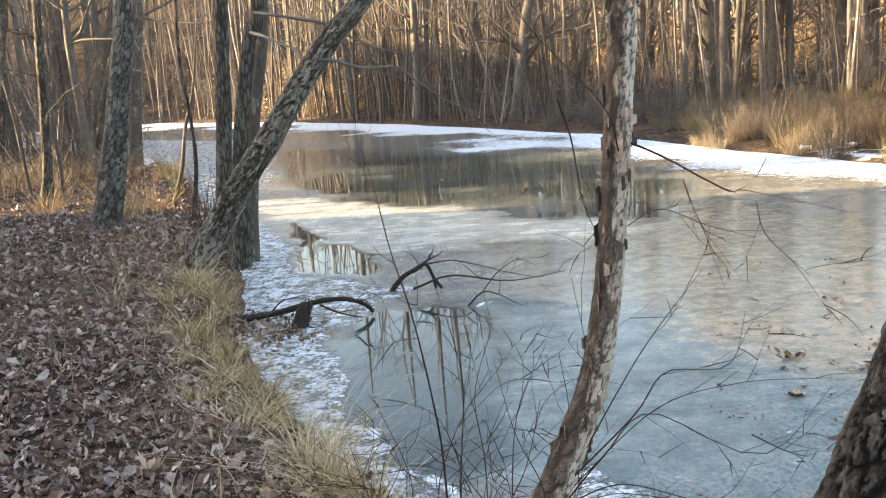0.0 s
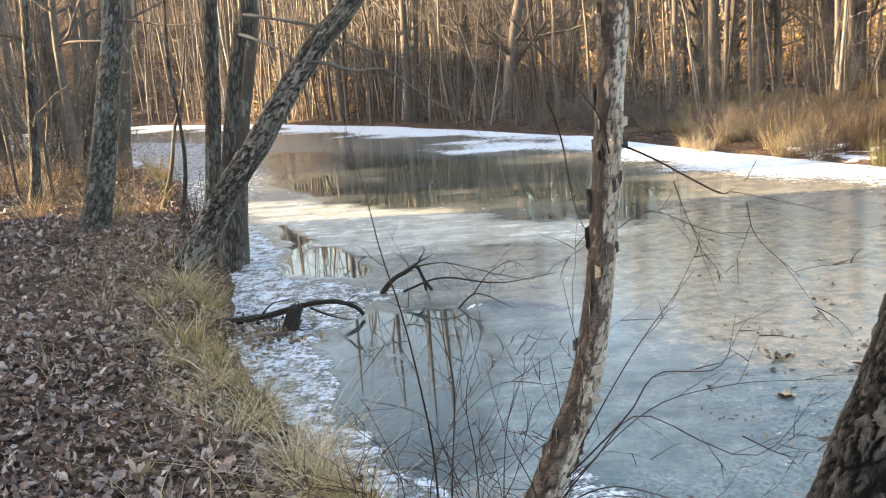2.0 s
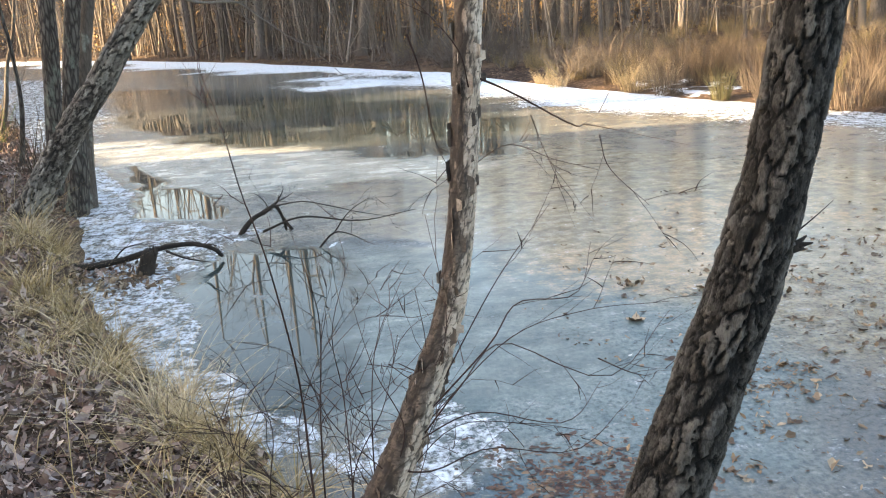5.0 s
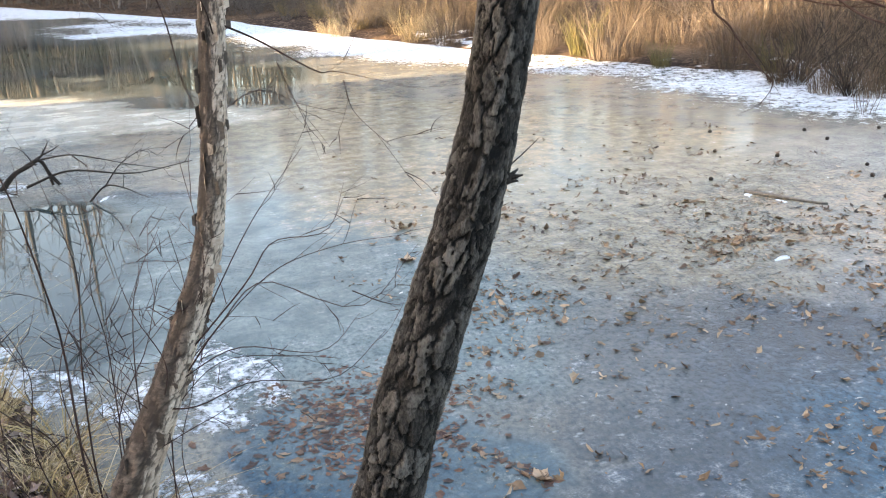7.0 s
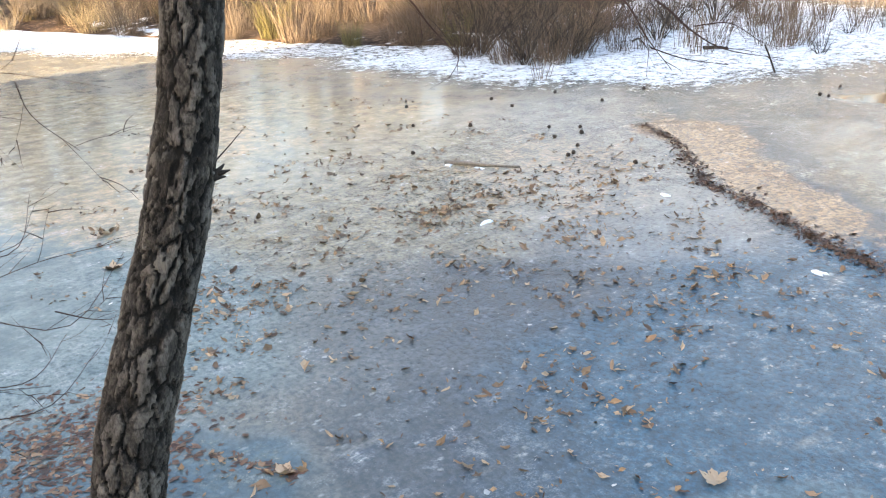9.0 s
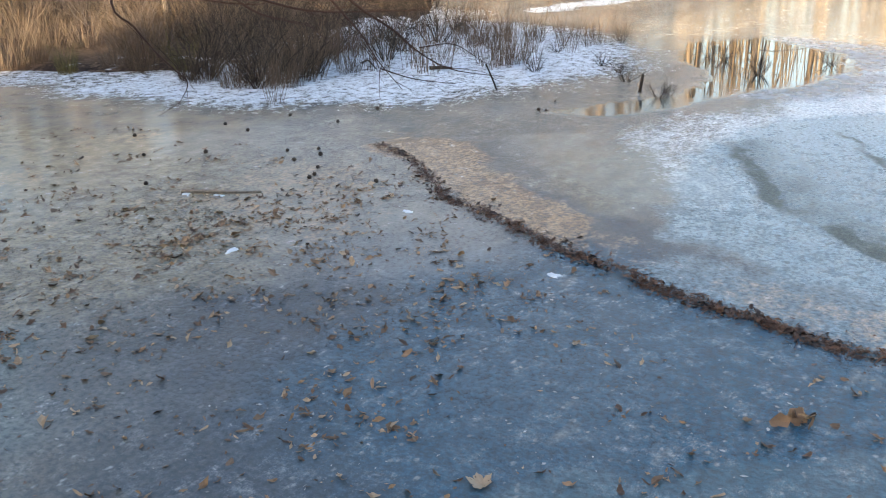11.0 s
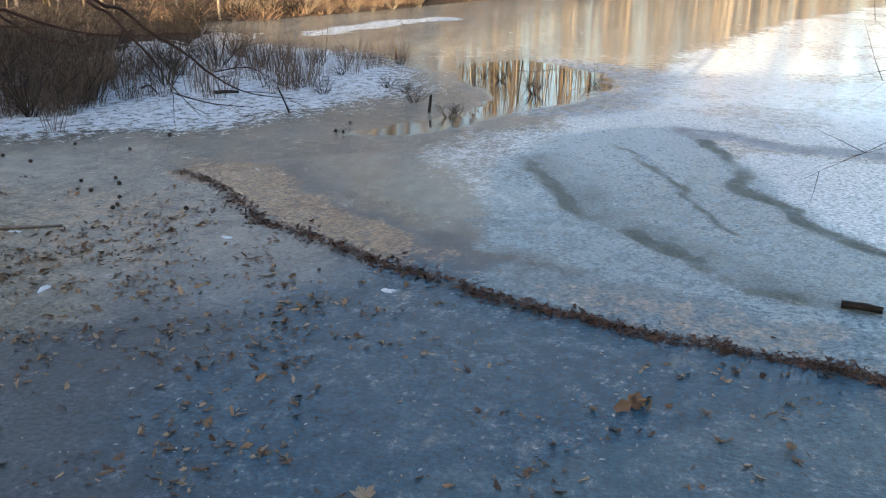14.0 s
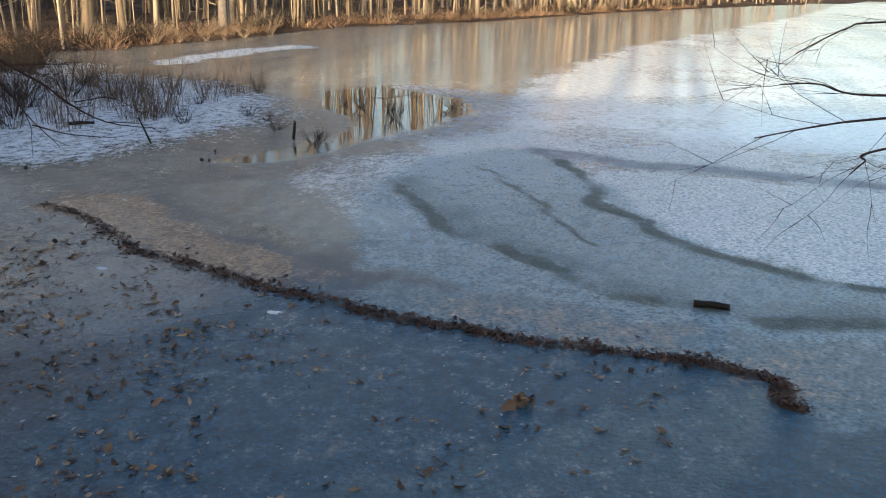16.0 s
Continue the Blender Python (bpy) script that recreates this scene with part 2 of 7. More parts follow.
GREY_BARK = bark("grey_bark", (0.05, 0.042, 0.036), (0.16, 0.135, 0.115), (0.31, 0.28, 0.24), lichen=(0.33, 0.36, 0.31), plates=False)
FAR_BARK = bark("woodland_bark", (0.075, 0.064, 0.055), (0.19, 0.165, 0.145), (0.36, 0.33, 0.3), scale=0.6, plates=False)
# woodland bark again, with the low sun's brightness put into its colour
SUNLIT_BARK = bark("sunlit_bark", (0.1, 0.082, 0.065), (0.24, 0.205, 0.165), (0.42, 0.37, 0.31), scale=0.6, plates=False)
DARK_BARK = bark("dark_bark", (0.018, 0.015, 0.013), (0.06, 0.05, 0.044), (0.16, 0.145, 0.125), lichen=(0.2, 0.22, 0.18))


def plate_bark(name, dark, low, high, pale, stain=0.75, lichen=None):
    """Scaly bark: dark cracks between flaking scales, some fresh and pale, some dark."""
    m, nt, b = material(name)
    depth = node(nt, "ShaderNodeAttribute", attribute_name="relief").outputs["Fac"]
    tone = node(nt, "ShaderNodeAttribute", attribute_name="tone").outputs["Fac"]
    grain = tex_noise(nt, coords(nt, (1, 1, 0.4)), 150, 6, 0.78)
    flake = tex_noise(nt, coords(nt, (1, 1, 0.5)), 48, 6, 0.76)
    blot = tex_noise(nt, coords(nt, (1, 1, 0.5)), 13, 5, 0.65)
    h = maths(nt, "ADD", maths(nt, "MULTIPLY", depth, 0.58), maths(nt, "ADD", maths(nt, "MULTIPLY", flake, 0.34), maths(nt, "ADD", 0.05, maths(nt, "MULTIPLY", tone, 0.06))))
    h = maths(nt, "ADD", h, maths(nt, "MULTIPLY", maths(nt, "SUBTRACT", grain, 0.5), 0.85))
    col = ramp(nt, h, [(0.36, dark), (0.52, low), (0.68, high), (0.84, pale)])
    col = mixed(nt, ramp(nt, blot, [(0.47, (0, 0, 0)), (0.62, (stain,) * 3)]), col, tuple(c * 0.75 for c in low))
    if lichen:
        spots = tex_noise(nt, coords(nt, (1, 1, 0.5)), 5.0, 6, 0.7)
        col = mixed(nt, maths(nt, "MULTIPLY", ramp(nt, spots, [(0.5, (0, 0, 0)), (0.62, (0.8,) * 3)]), depth), col, lichen)
    nt.links.new(col, b.inputs["Base Color"])
    b.inputs["Roughness"].default_value = 0.85
    b.inputs["Specular IOR Level"].default_value = 0.3
    bumped(nt, b, maths(nt, "ADD", flake, grain), 1.0, 0.009)
    return m


PLATE_BARK = plate_bark("plated_bark", (0.005, 0.0045, 0.004), (0.025, 0.022, 0.019), (0.078, 0.071, 0.063), (0.16, 0.15, 0.135), 0.35)
LEAN_BARK = plate_bark("scaly_grey_bark", (0.014, 0.011, 0.009), (0.06, 0.05, 0.042), (0.165, 0.145, 0.125), (0.4, 0.365, 0.32), 0.5, (0.2, 0.19, 0.165))
LICHEN_BARK = plate_bark("lichen_bark", (0.025, 0.022, 0.019), (0.07, 0.062, 0.054), (0.145, 0.135, 0.12), (0.26, 0.245, 0.215), 0.5, (0.19, 0.215, 0.19))
TWIG = bark("twig_bark", (0.03, 0.018, 0.015), (0.085, 0.05, 0.042), (0.18, 0.12, 0.1), scale=3, plates=False, depth=0.001)
PALE_TWIG = bark("pale_branch_bark", (0.1, 0.09, 0.08), (0.24, 0.225, 0.2), (0.44, 0.42, 0.385), scale=2, plates=False, depth=0.002)
DEAD_WOOD = bark("dead_wood", (0.014, 0.011, 0.009), (0.045, 0.037, 0.031), (0.12, 0.1, 0.085), scale=2, plates=False, depth=0.003)
REED_GOLD = blades("golden_reed", [(0.15, 0.11, 0.06), (0.3, 0.225, 0.12), (0.42, 0.335, 0.2), (0.09, 0.065, 0.038), (0.2, 0.17, 0.07), (0.27, 0.19, 0.1)], vary=0.6)
REED_BROWN = blades("brown_reed", [(0.04, 0.03, 0.022), (0.1, 0.072, 0.048), (0.2, 0.15, 0.1), (0.06, 0.042, 0.03), (0.13, 0.085, 0.055)], vary=0.8)
REED_GREEN = blades("olive_reed", [(0.08, 0.085, 0.03), (0.15, 0.14, 0.055), (0.22, 0.18, 0.08), (0.06, 0.055, 0.025)], vary=0.5)
STRAW = blades("straw", [(0.13, 0.085, 0.04), (0.52, 0.37, 0.17), (0.78, 0.61, 0.35), (0.08, 0.052, 0.03), (0.42, 0.31, 0.12), (0.68, 0.51, 0.27), (0.22, 0.145, 0.07)], vary=0.5)
RUST_GRASS = blades("rusty_grass", [(0.38, 0.22, 0.11), (0.52, 0.34, 0.17), (0.6, 0.44, 0.25), (0.2, 0.13, 0.08)], vary=0.7)
LEAVES = blades("fallen_leaves", [(0.035, 0.022, 0.018), (0.2, 0.12, 0.095), (0.46, 0.33, 0.27), (0.06, 0.035, 0.028), (0.68, 0.54, 0.46), (0.045, 0.03, 0.026), (0.3, 0.16, 0.11),
                                  (0.45, 0.36, 0.33), (0.09, 0.06, 0.055), (0.27, 0.17, 0.135), (0.13, 0.07, 0.055)], 0.48)
ICE_LEAVES = blades("leaves_on_ice", [(0.04, 0.028, 0.022), (0.15, 0.095, 0.062), (0.32, 0.22, 0.14), (0.08, 0.05, 0.035), (0.44, 0.35, 0.25), (0.3, 0.19, 0.1), (0.06, 0.045, 0.04), (0.22, 0.15, 0.09)])
WET_LEAVES = blades("wet_leaves", [(0.025, 0.015, 0.011), (0.07, 0.038, 0.024), (0.14, 0.075, 0.045), (0.04, 0.022, 0.015)], 0.5)
SUNKEN = blades("sunken_leaves", [(0.03, 0.018, 0.014), (0.09, 0.04, 0.025), (0.16, 0.075, 0.04), (0.05, 0.03, 0.025), (0.3, 0.19, 0.11), (0.05, 0.025, 0.018), (0.1, 0.05, 0.03)], 0.4)
PALE_LEAF = blades("pale_leaf", [(0.42, 0.3, 0.2), (0.5, 0.37, 0.26)])
GREEN_BRUSH = blades("evergreen_needles", [(0.06, 0.1, 0.02), (0.12, 0.17, 0.035), (0.2, 0.23, 0.06)])


def birch_bark():
    """Cream papery bark on one side, dark rough plates and rust-coloured torn patches."""
    m, nt, b = material("birch_bark")
    v = coords(nt, (1, 1, 0.3))
    n1 = tex_noise(nt, v, 22, 6, 0.72)
    n2 = tex_noise(nt, coords(nt, (1, 1, 2.5)), 40, 5, 0.75)
    tone = node(nt, "ShaderNodeAttribute", attribute_name="tone").outputs["Fac"]
    edge = node(nt, "ShaderNodeAttribute", attribute_name="relief").outputs["Fac"]
    pale = ramp(nt, maths(nt, "ADD", maths(nt, "MULTIPLY", n2, 0.6), maths(nt, "MULTIPLY", tone, 0.4)), [(0.25, (0.3, 0.22, 0.165)), (0.5, (0.53, 0.43, 0.345)), (0.75, (0.74, 0.66, 0.56))])
    dark = ramp(nt, maths(nt, "ADD", maths(nt, "MULTIPLY", n2, 0.6), maths(nt, "MULTIPLY", tone, 0.4)), [(0.25, (0.018, 0.013, 0.01)), (0.5, (0.06, 0.045, 0.035)), (0.78, (0.2, 0.155, 0.12))])
    rust = ramp(nt, tex_noise(nt, v, 6.0, 3), [(0.63, (0, 0, 0)), (0.7, (0.85, 0.85, 0.85))])
    pale = mixed(nt, rust, pale, (0.22, 0.145, 0.1))
    rough = node(nt, "ShaderNodeAttribute", attribute_name="rough_side").outputs["Fac"]
    fac = ramp(nt, maths(nt, "ADD", maths(nt, "ADD", rough, maths(nt, "MULTIPLY", maths(nt, "SUBTRACT", tone, 0.5), 0.3)), maths(nt, "MULTIPLY", maths(nt, "SUBTRACT", n1, 0.5), 1.3)), [(0.38, (0, 0, 0)), (0.6, (1, 1, 1))])
    col = mixed(nt, fac, pale, dark)
    col = mixed(nt, ramp(nt, edge, [(0.04, (0.85, 0.85, 0.85)), (0.2, (0, 0, 0))]), col, (0.03, 0.02, 0.015))
    nt.links.new(col, b.inputs["Base Color"])
    b.inputs["Roughness"].default_value = 0.75
    bumped(nt, b, maths(nt, "ADD", n1, n2), 0.8, 0.005)
    return m


BIRCH = birch_bark()


def ground_material():
    m, nt, b = material("leaf_mould")
    v = coords(nt)
    fine = tex_noise(nt, v, 34, 6, 0.7)
    cell = node(nt, "ShaderNodeTexVoronoi", {"Vector": v, "Scale": 15.0, "Randomness": 1.0}).outputs["Color"]
    tone = node(nt, "ShaderNodeSeparateColor", {"Color": cell}).outputs[0]
    col = ramp(nt, tone, [(0.0, (0.012, 0.008, 0.006)), (0.4, (0.035, 0.022, 0.017)), (0.7, (0.09, 0.058, 0.042)), (1.0, (0.24, 0.17, 0.125))])
    col = mixed(nt, ramp(nt, fine, [(0.35, (1, 1, 1)), (0.6, (0, 0, 0))]), col, (0.025, 0.017, 0.013))
    big = tex_noise(nt, v, 0.35, 4)
    col = mixed(nt, ramp(nt, big, [(0.45, (0, 0, 0)), (0.65, (0.6, 0.6, 0.6))]), col, (0.17, 0.115, 0.07))
    snow = node(nt, "ShaderNodeAttribute", attribute_name="snow").outputs["Fac"]
    sn = ramp(nt, maths(nt, "ADD", snow, maths(nt, "SUBTRACT", tex_noise(nt, v, 2.2, 5), 0.5)), [(0.5, (0, 0, 0)), (0.58, (1, 1, 1))])
    nt.links.new(mixed(nt, sn, col, (0.72, 0.75, 0.8)), b.inputs["Base Color"])
    b.inputs["Roughness"].default_value = 0.95
    b.inputs["Specular IOR Level"].default_value = 0.15
    bumped(nt, b, maths(nt, "ADD", tone, fine), 1.0, 0.03)
    return m


def ice_material():
    """Pond ice: clear and milky ice, frost crust, thawed water, stained, rippled and scratched, some reflected light
    painted in.
    """
    m, nt, b = material("pond_ice")

    def attr(n):
        return node(nt, "ShaderNodeAttribute", attribute_name=n).outputs["Fac"]

    def grey(fac, stops):
        return ramp(nt, fac, [(p, (c, c, c)) for p, c in stops])

    def blend(p, q, k):
        return maths(nt, "ADD", maths(nt, "MULTIPLY", p, k), maths(nt, "MULTIPLY", q, 1 - k))

    def ragged(a, n, k, lo=0.4, hi=0.6):
        return grey(maths(nt, "ADD", a, maths(nt, "MULTIPLY", maths(nt, "SUBTRACT", n, 0.5), k)), [(lo, 0), (hi, 1)])
    v = coords(nt)
    fine, mid = tex_noise(nt, v, 24, 7, 0.75), tex_noise(nt, v, 2.6, 6, 0.66)
    patch = tex_noise(nt, v, 6.5, 6, 0.72)
    big = tex_noise(nt, v, 0.45, 5, 0.6)
    ripple = tex_noise(nt, coords(nt, (1.3, 1, 1)), 27, 4, 0.62)
    streak = tex_noise(nt, coords(nt, (0.35, 1.2, 1)), 2.4, 6, 0.65)
    speck = tex_noise(nt, coords(nt, (1, 1.6, 1)), 80, 3, 0.75)
    edge = blend(patch, fine, 0.55)
    thaw, deep = maths(nt, "MINIMUM", maths(nt, "MULTIPLY", attr("thaw"), 1.12), 1.0), ragged(attr("deep"), blend(patch, mid, 0.5), 1.3, 0.1, 0.9)
    weed = ragged(attr("weed"), blend(edge, mid, 0.75), 4.2, 0.28, 0.8)
    pale = ragged(attr("pale"), edge, 2.2, 0.3, 0.75)
    cyan = maths(nt, "MULTIPLY", attr("cyan"), grey(blend(patch, fine, 0.5), [(0.34, 0.55), (0.6, 1)]))
    rust = ragged(attr("orange"), edge, 2.6, 0.3, 0.8)
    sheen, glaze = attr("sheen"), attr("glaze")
    # milky blue-grey ice, noisy tan patches painting in the golden wood's reflection
    base = ramp(nt, blend(blend(big, mid, 0.5), patch, 0.8), [(0.34, (0.075, 0.082, 0.078)), (0.5, (0.2, 0.207, 0.195)), (0.64, (0.4, 0.41, 0.385))])
    base = mixed(nt, grey(blend(mid, patch, 0.6), [(0.42, 0), (0.6, 0.7)]), base, (0.25, 0.215, 0.145))
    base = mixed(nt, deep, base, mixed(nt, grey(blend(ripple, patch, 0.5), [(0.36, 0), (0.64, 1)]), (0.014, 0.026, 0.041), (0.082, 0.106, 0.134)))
    # bluish near ice, with the sky's reflected blue added to its colour
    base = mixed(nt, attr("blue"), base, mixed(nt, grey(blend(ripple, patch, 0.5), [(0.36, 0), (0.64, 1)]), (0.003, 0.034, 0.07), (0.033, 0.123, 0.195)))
    base = mixed(nt, attr("milk"), base, mixed(nt, grey(blend(mid, patch, 0.6), [(0.38, 0), (0.62, 1)]), (0.1, 0.165, 0.18), (0.22, 0.29, 0.305)))
    # tan zone: the sunlit wood's mirrored gold, painted as ice colour
    base = mixed(nt, maths(nt, "MULTIPLY", attr("wood_reflection"), grey(blend(mid, patch, 0.6), [(0.36, 0.35), (0.6, 1)])), base, mixed(nt, grey(patch, [(0.38, 0), (0.62, 1)]), (0.18, 0.155, 0.093), (0.41, 0.365, 0.262)))
    # frosty cream band, brightened in colour for the sunbeam across it
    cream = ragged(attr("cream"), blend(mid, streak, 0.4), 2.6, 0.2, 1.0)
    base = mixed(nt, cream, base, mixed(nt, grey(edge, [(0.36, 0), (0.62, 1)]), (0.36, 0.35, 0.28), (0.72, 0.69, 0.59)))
    base = mixed(nt, attr("haze"), base, mixed(nt, grey(blend(mid, patch, 0.6), [(0.38, 0), (0.62, 1)]), (0.25, 0.27, 0.265), (0.42, 0.44, 0.43)))
    # thawed ice, its base lightened to paint in the mirrored pale sky
    base = mixed(nt, thaw, base, mixed(nt, grey(blend(streak, mid, 0.6), [(0.38, 0), (0.62, 1)]), (0.04, 0.056, 0.055), (0.2, 0.245, 0.24)))
    base = mixed(nt, grey(attr("thaw"), [(0.5, 0), (0.96, 1)]), base, mixed(nt, mid, (0.012, 0.018, 0.017), (0.055, 0.072, 0.068)))
    # pale frosted ice, whitened further to paint in the sky's glare
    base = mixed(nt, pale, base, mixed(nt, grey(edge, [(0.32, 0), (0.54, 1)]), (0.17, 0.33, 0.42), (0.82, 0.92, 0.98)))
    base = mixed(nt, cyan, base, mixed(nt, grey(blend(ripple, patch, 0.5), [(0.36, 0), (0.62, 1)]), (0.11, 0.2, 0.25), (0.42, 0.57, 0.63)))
    base = mixed(nt, maths(nt, "MULTIPLY", rust, 0.85), base, mixed(nt, grey(edge, [(0.4, 0), (0.62, 1)]), (0.2, 0.1, 0.04), (0.62, 0.44, 0.27)))
    base = mixed(nt, maths(nt, "MULTIPLY", weed, 0.9), base, mixed(nt, grey(edge, [(0.4, 0), (0.6, 1)]), (0.03, 0.04, 0.028), (0.17, 0.185, 0.15)))
    slush = ragged(attr("slush"), blend(edge, mid, 0.6), 3.6, 0.2, 0.85)
    base = mixed(nt, slush, base, mixed(nt, grey(edge, [(0.38, 0), (0.62, 1)]), (0.1, 0.11, 0.14), (0.4, 0.43, 0.49)))
    # white chips and bubbles in the near ice, and grit
    chips = node(nt, "ShaderNodeTexVoronoi", {"Vector": coords(nt, (1, 1.5, 1)), "Scale": 9.0}).outputs["Distance"]
    chip = grey(maths(nt, "ADD", chips, maths(nt, "MULTIPLY", fine, 0.9)), [(0.5, 0.9), (0.62, 0)])
    crackle = node(nt, "ShaderNodeTexVoronoi", {"Vector": coords(nt, (1, 1.3, 1)), "Scale": 20.0}, feature="DISTANCE_TO_EDGE").outputs["Distance"]
    chip = maths(nt, "ADD", chip, maths(nt, "MULTIPLY", grey(maths(nt, "ADD", crackle, maths(nt, "MULTIPLY", speck, 0.25)), [(0.13, 0.25), (0.22, 0)]), grey(patch, [(0.5, 0), (0.6, 1)])))
    flake = grey(blend(speck, patch, 0.5), [(0.54, 0), (0.66, 0.8)])
    flake = maths(nt, "MINIMUM", maths(nt, "ADD", flake, chip), 1.0)
    base = mixed(nt, maths(nt, "MULTIPLY", flake, attr("flakes")), base, (0.33, 0.36, 0.37))
    grit = grey(tex_noise(nt, coords(nt, (1, 1.8, 1)), 46, 4, 0.8), [(0.58, 0), (0.68, 0.85)])
    base = mixed(nt, maths(nt, "MULTIPLY", grit, attr("flakes")), base, (0.085, 0.07, 0.05))
    # troughs between the frozen ripples are shaded by colour
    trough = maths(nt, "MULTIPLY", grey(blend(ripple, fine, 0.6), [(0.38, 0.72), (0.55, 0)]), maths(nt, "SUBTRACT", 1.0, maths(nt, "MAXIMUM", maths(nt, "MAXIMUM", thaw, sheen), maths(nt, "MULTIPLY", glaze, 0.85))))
    base = mixed(nt, trough, base, (0.05, 0.075, 0.09))
    fro = ragged(attr("frost"), blend(patch, fine, 0.5), 3.4, 0.42, 0.66)
    base = mixed(nt, fro, base, mixed(nt, grey(edge, [(0.36, 0), (0.6, 1)]), (0.32, 0.41, 0.5), (0.78, 0.83, 0.88)))
    nt.links.new(base, b.inputs["Base Color"])
    gloss = grey(blend(mid, fine, 0.6), [(0.3, 0.05), (0.5, 0.1), (0.7, 0.24)])
    gloss = mixed(nt, deep, gloss, (0.15,) * 3)
    gloss = mixed(nt, pale, gloss, (0.18,) * 3)
    gloss = mixed(nt, maths(nt, "MULTIPLY", glaze, 0.6), gloss, (0.1,) * 3)
    gloss = mixed(nt, cyan, gloss, (0.32,) * 3)
    gloss = mixed(nt, cream, gloss, (0.3,) * 3)
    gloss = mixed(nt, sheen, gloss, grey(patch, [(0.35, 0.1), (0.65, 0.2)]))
    gloss = mixed(nt, thaw, gloss, (0.02,) * 3)
    gloss = mixed(nt, weed, gloss, (0.45,) * 3)
    gloss = mixed(nt, slush, gloss, (0.4,) * 3)
    gloss = mixed(nt, fro, gloss, (0.7,) * 3)
    nt.links.new(gloss, b.inputs["Roughness"])
    b.inputs["IOR"].default_value = 1.33
    nt.links.new(maths(nt, "MULTIPLY", 0.42, maths(nt, "SUBTRACT", 1.0, maths(nt, "MULTIPLY", weed, 0.75))), b.inputs["Specular IOR Level"])
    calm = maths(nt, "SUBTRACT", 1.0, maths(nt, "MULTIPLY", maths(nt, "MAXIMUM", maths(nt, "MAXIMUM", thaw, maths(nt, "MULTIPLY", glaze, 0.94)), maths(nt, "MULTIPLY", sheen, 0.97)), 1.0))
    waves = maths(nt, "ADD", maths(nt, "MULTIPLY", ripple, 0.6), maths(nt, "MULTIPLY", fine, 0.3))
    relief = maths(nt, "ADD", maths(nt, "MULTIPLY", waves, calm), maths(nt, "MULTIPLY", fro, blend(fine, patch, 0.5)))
    bumped(nt, b, relief, 0.9, 0.015)
    return m


GROUND, ICE = ground_material(), ice_material()

# ---- ground: one sheet, finer near the walk ----
CENTRE = (0.0, -1.6)


def fan(radii, angles):
    """Points of a sheet that grows coarser away from the near bank."""
    r, a = np.meshgrid(radii, angles, indexing="ij")
    x, y = CENTRE[0] + r * np.sin(a), CENTRE[1] + r * np.cos(a)
    k, n = r.shape
    i, j = np.meshgrid(np.arange(k - 1), np.arange(n - 1), indexing="ij")
    quads = np.stack([i * n + j, i * n + j + 1, (i + 1) * n + j + 1, (i + 1) * n + j], -1).reshape(-1, 4)[:, ::-1]
    return x.ravel(), y.ravel(), quads


def build_ground():
    x, y, q = fan(np.concatenate([[0.02], np.geomspace(0.25, 90, 190), np.geomspace(100, 2500, 14)]), np.linspace(-np.pi, np.pi, 361))
    z = ground_height(x, y)
    west = smooth(0, -25, x)
    z = z + (6.5 + 9 * west) * smooth(62, 100, y) * (x < 20)
    z = np.where(y > 54, np.minimum(z, 9.5 + 8 * west), np.minimum(z, 15.5))
    me = raw_mesh("ground", np.stack([x, y, z], 1), q)
    d = np.minimum(to_line(x, y, FAR_SHORE), 99)
    snow = 0.75 * (1 - smooth(0.3, 2.2, d)) * smooth(8, 14, x + y * 0.2) * (1 - smooth(16, 19, x)) + 0.3 * (vnoise(x * 0.25, y * 0.25, 9) > 0.72) * (d < 30) * (y > 10)
    snow = np.maximum(snow, 0.8 * within_ring(x, y, [(-17, 40), (-10.5, 26), (-8.5, 24), (-9, 29), (-14, 41)], 1.0))
    attribute(me, "snow", np.where(inside(x, y, POND), 0, snow))
    ob = piece("ground", me, GROUND)
    return tagged(ob, "brown leaf-strewn forest ground sloping down to the pond", "ground", kind="structure")


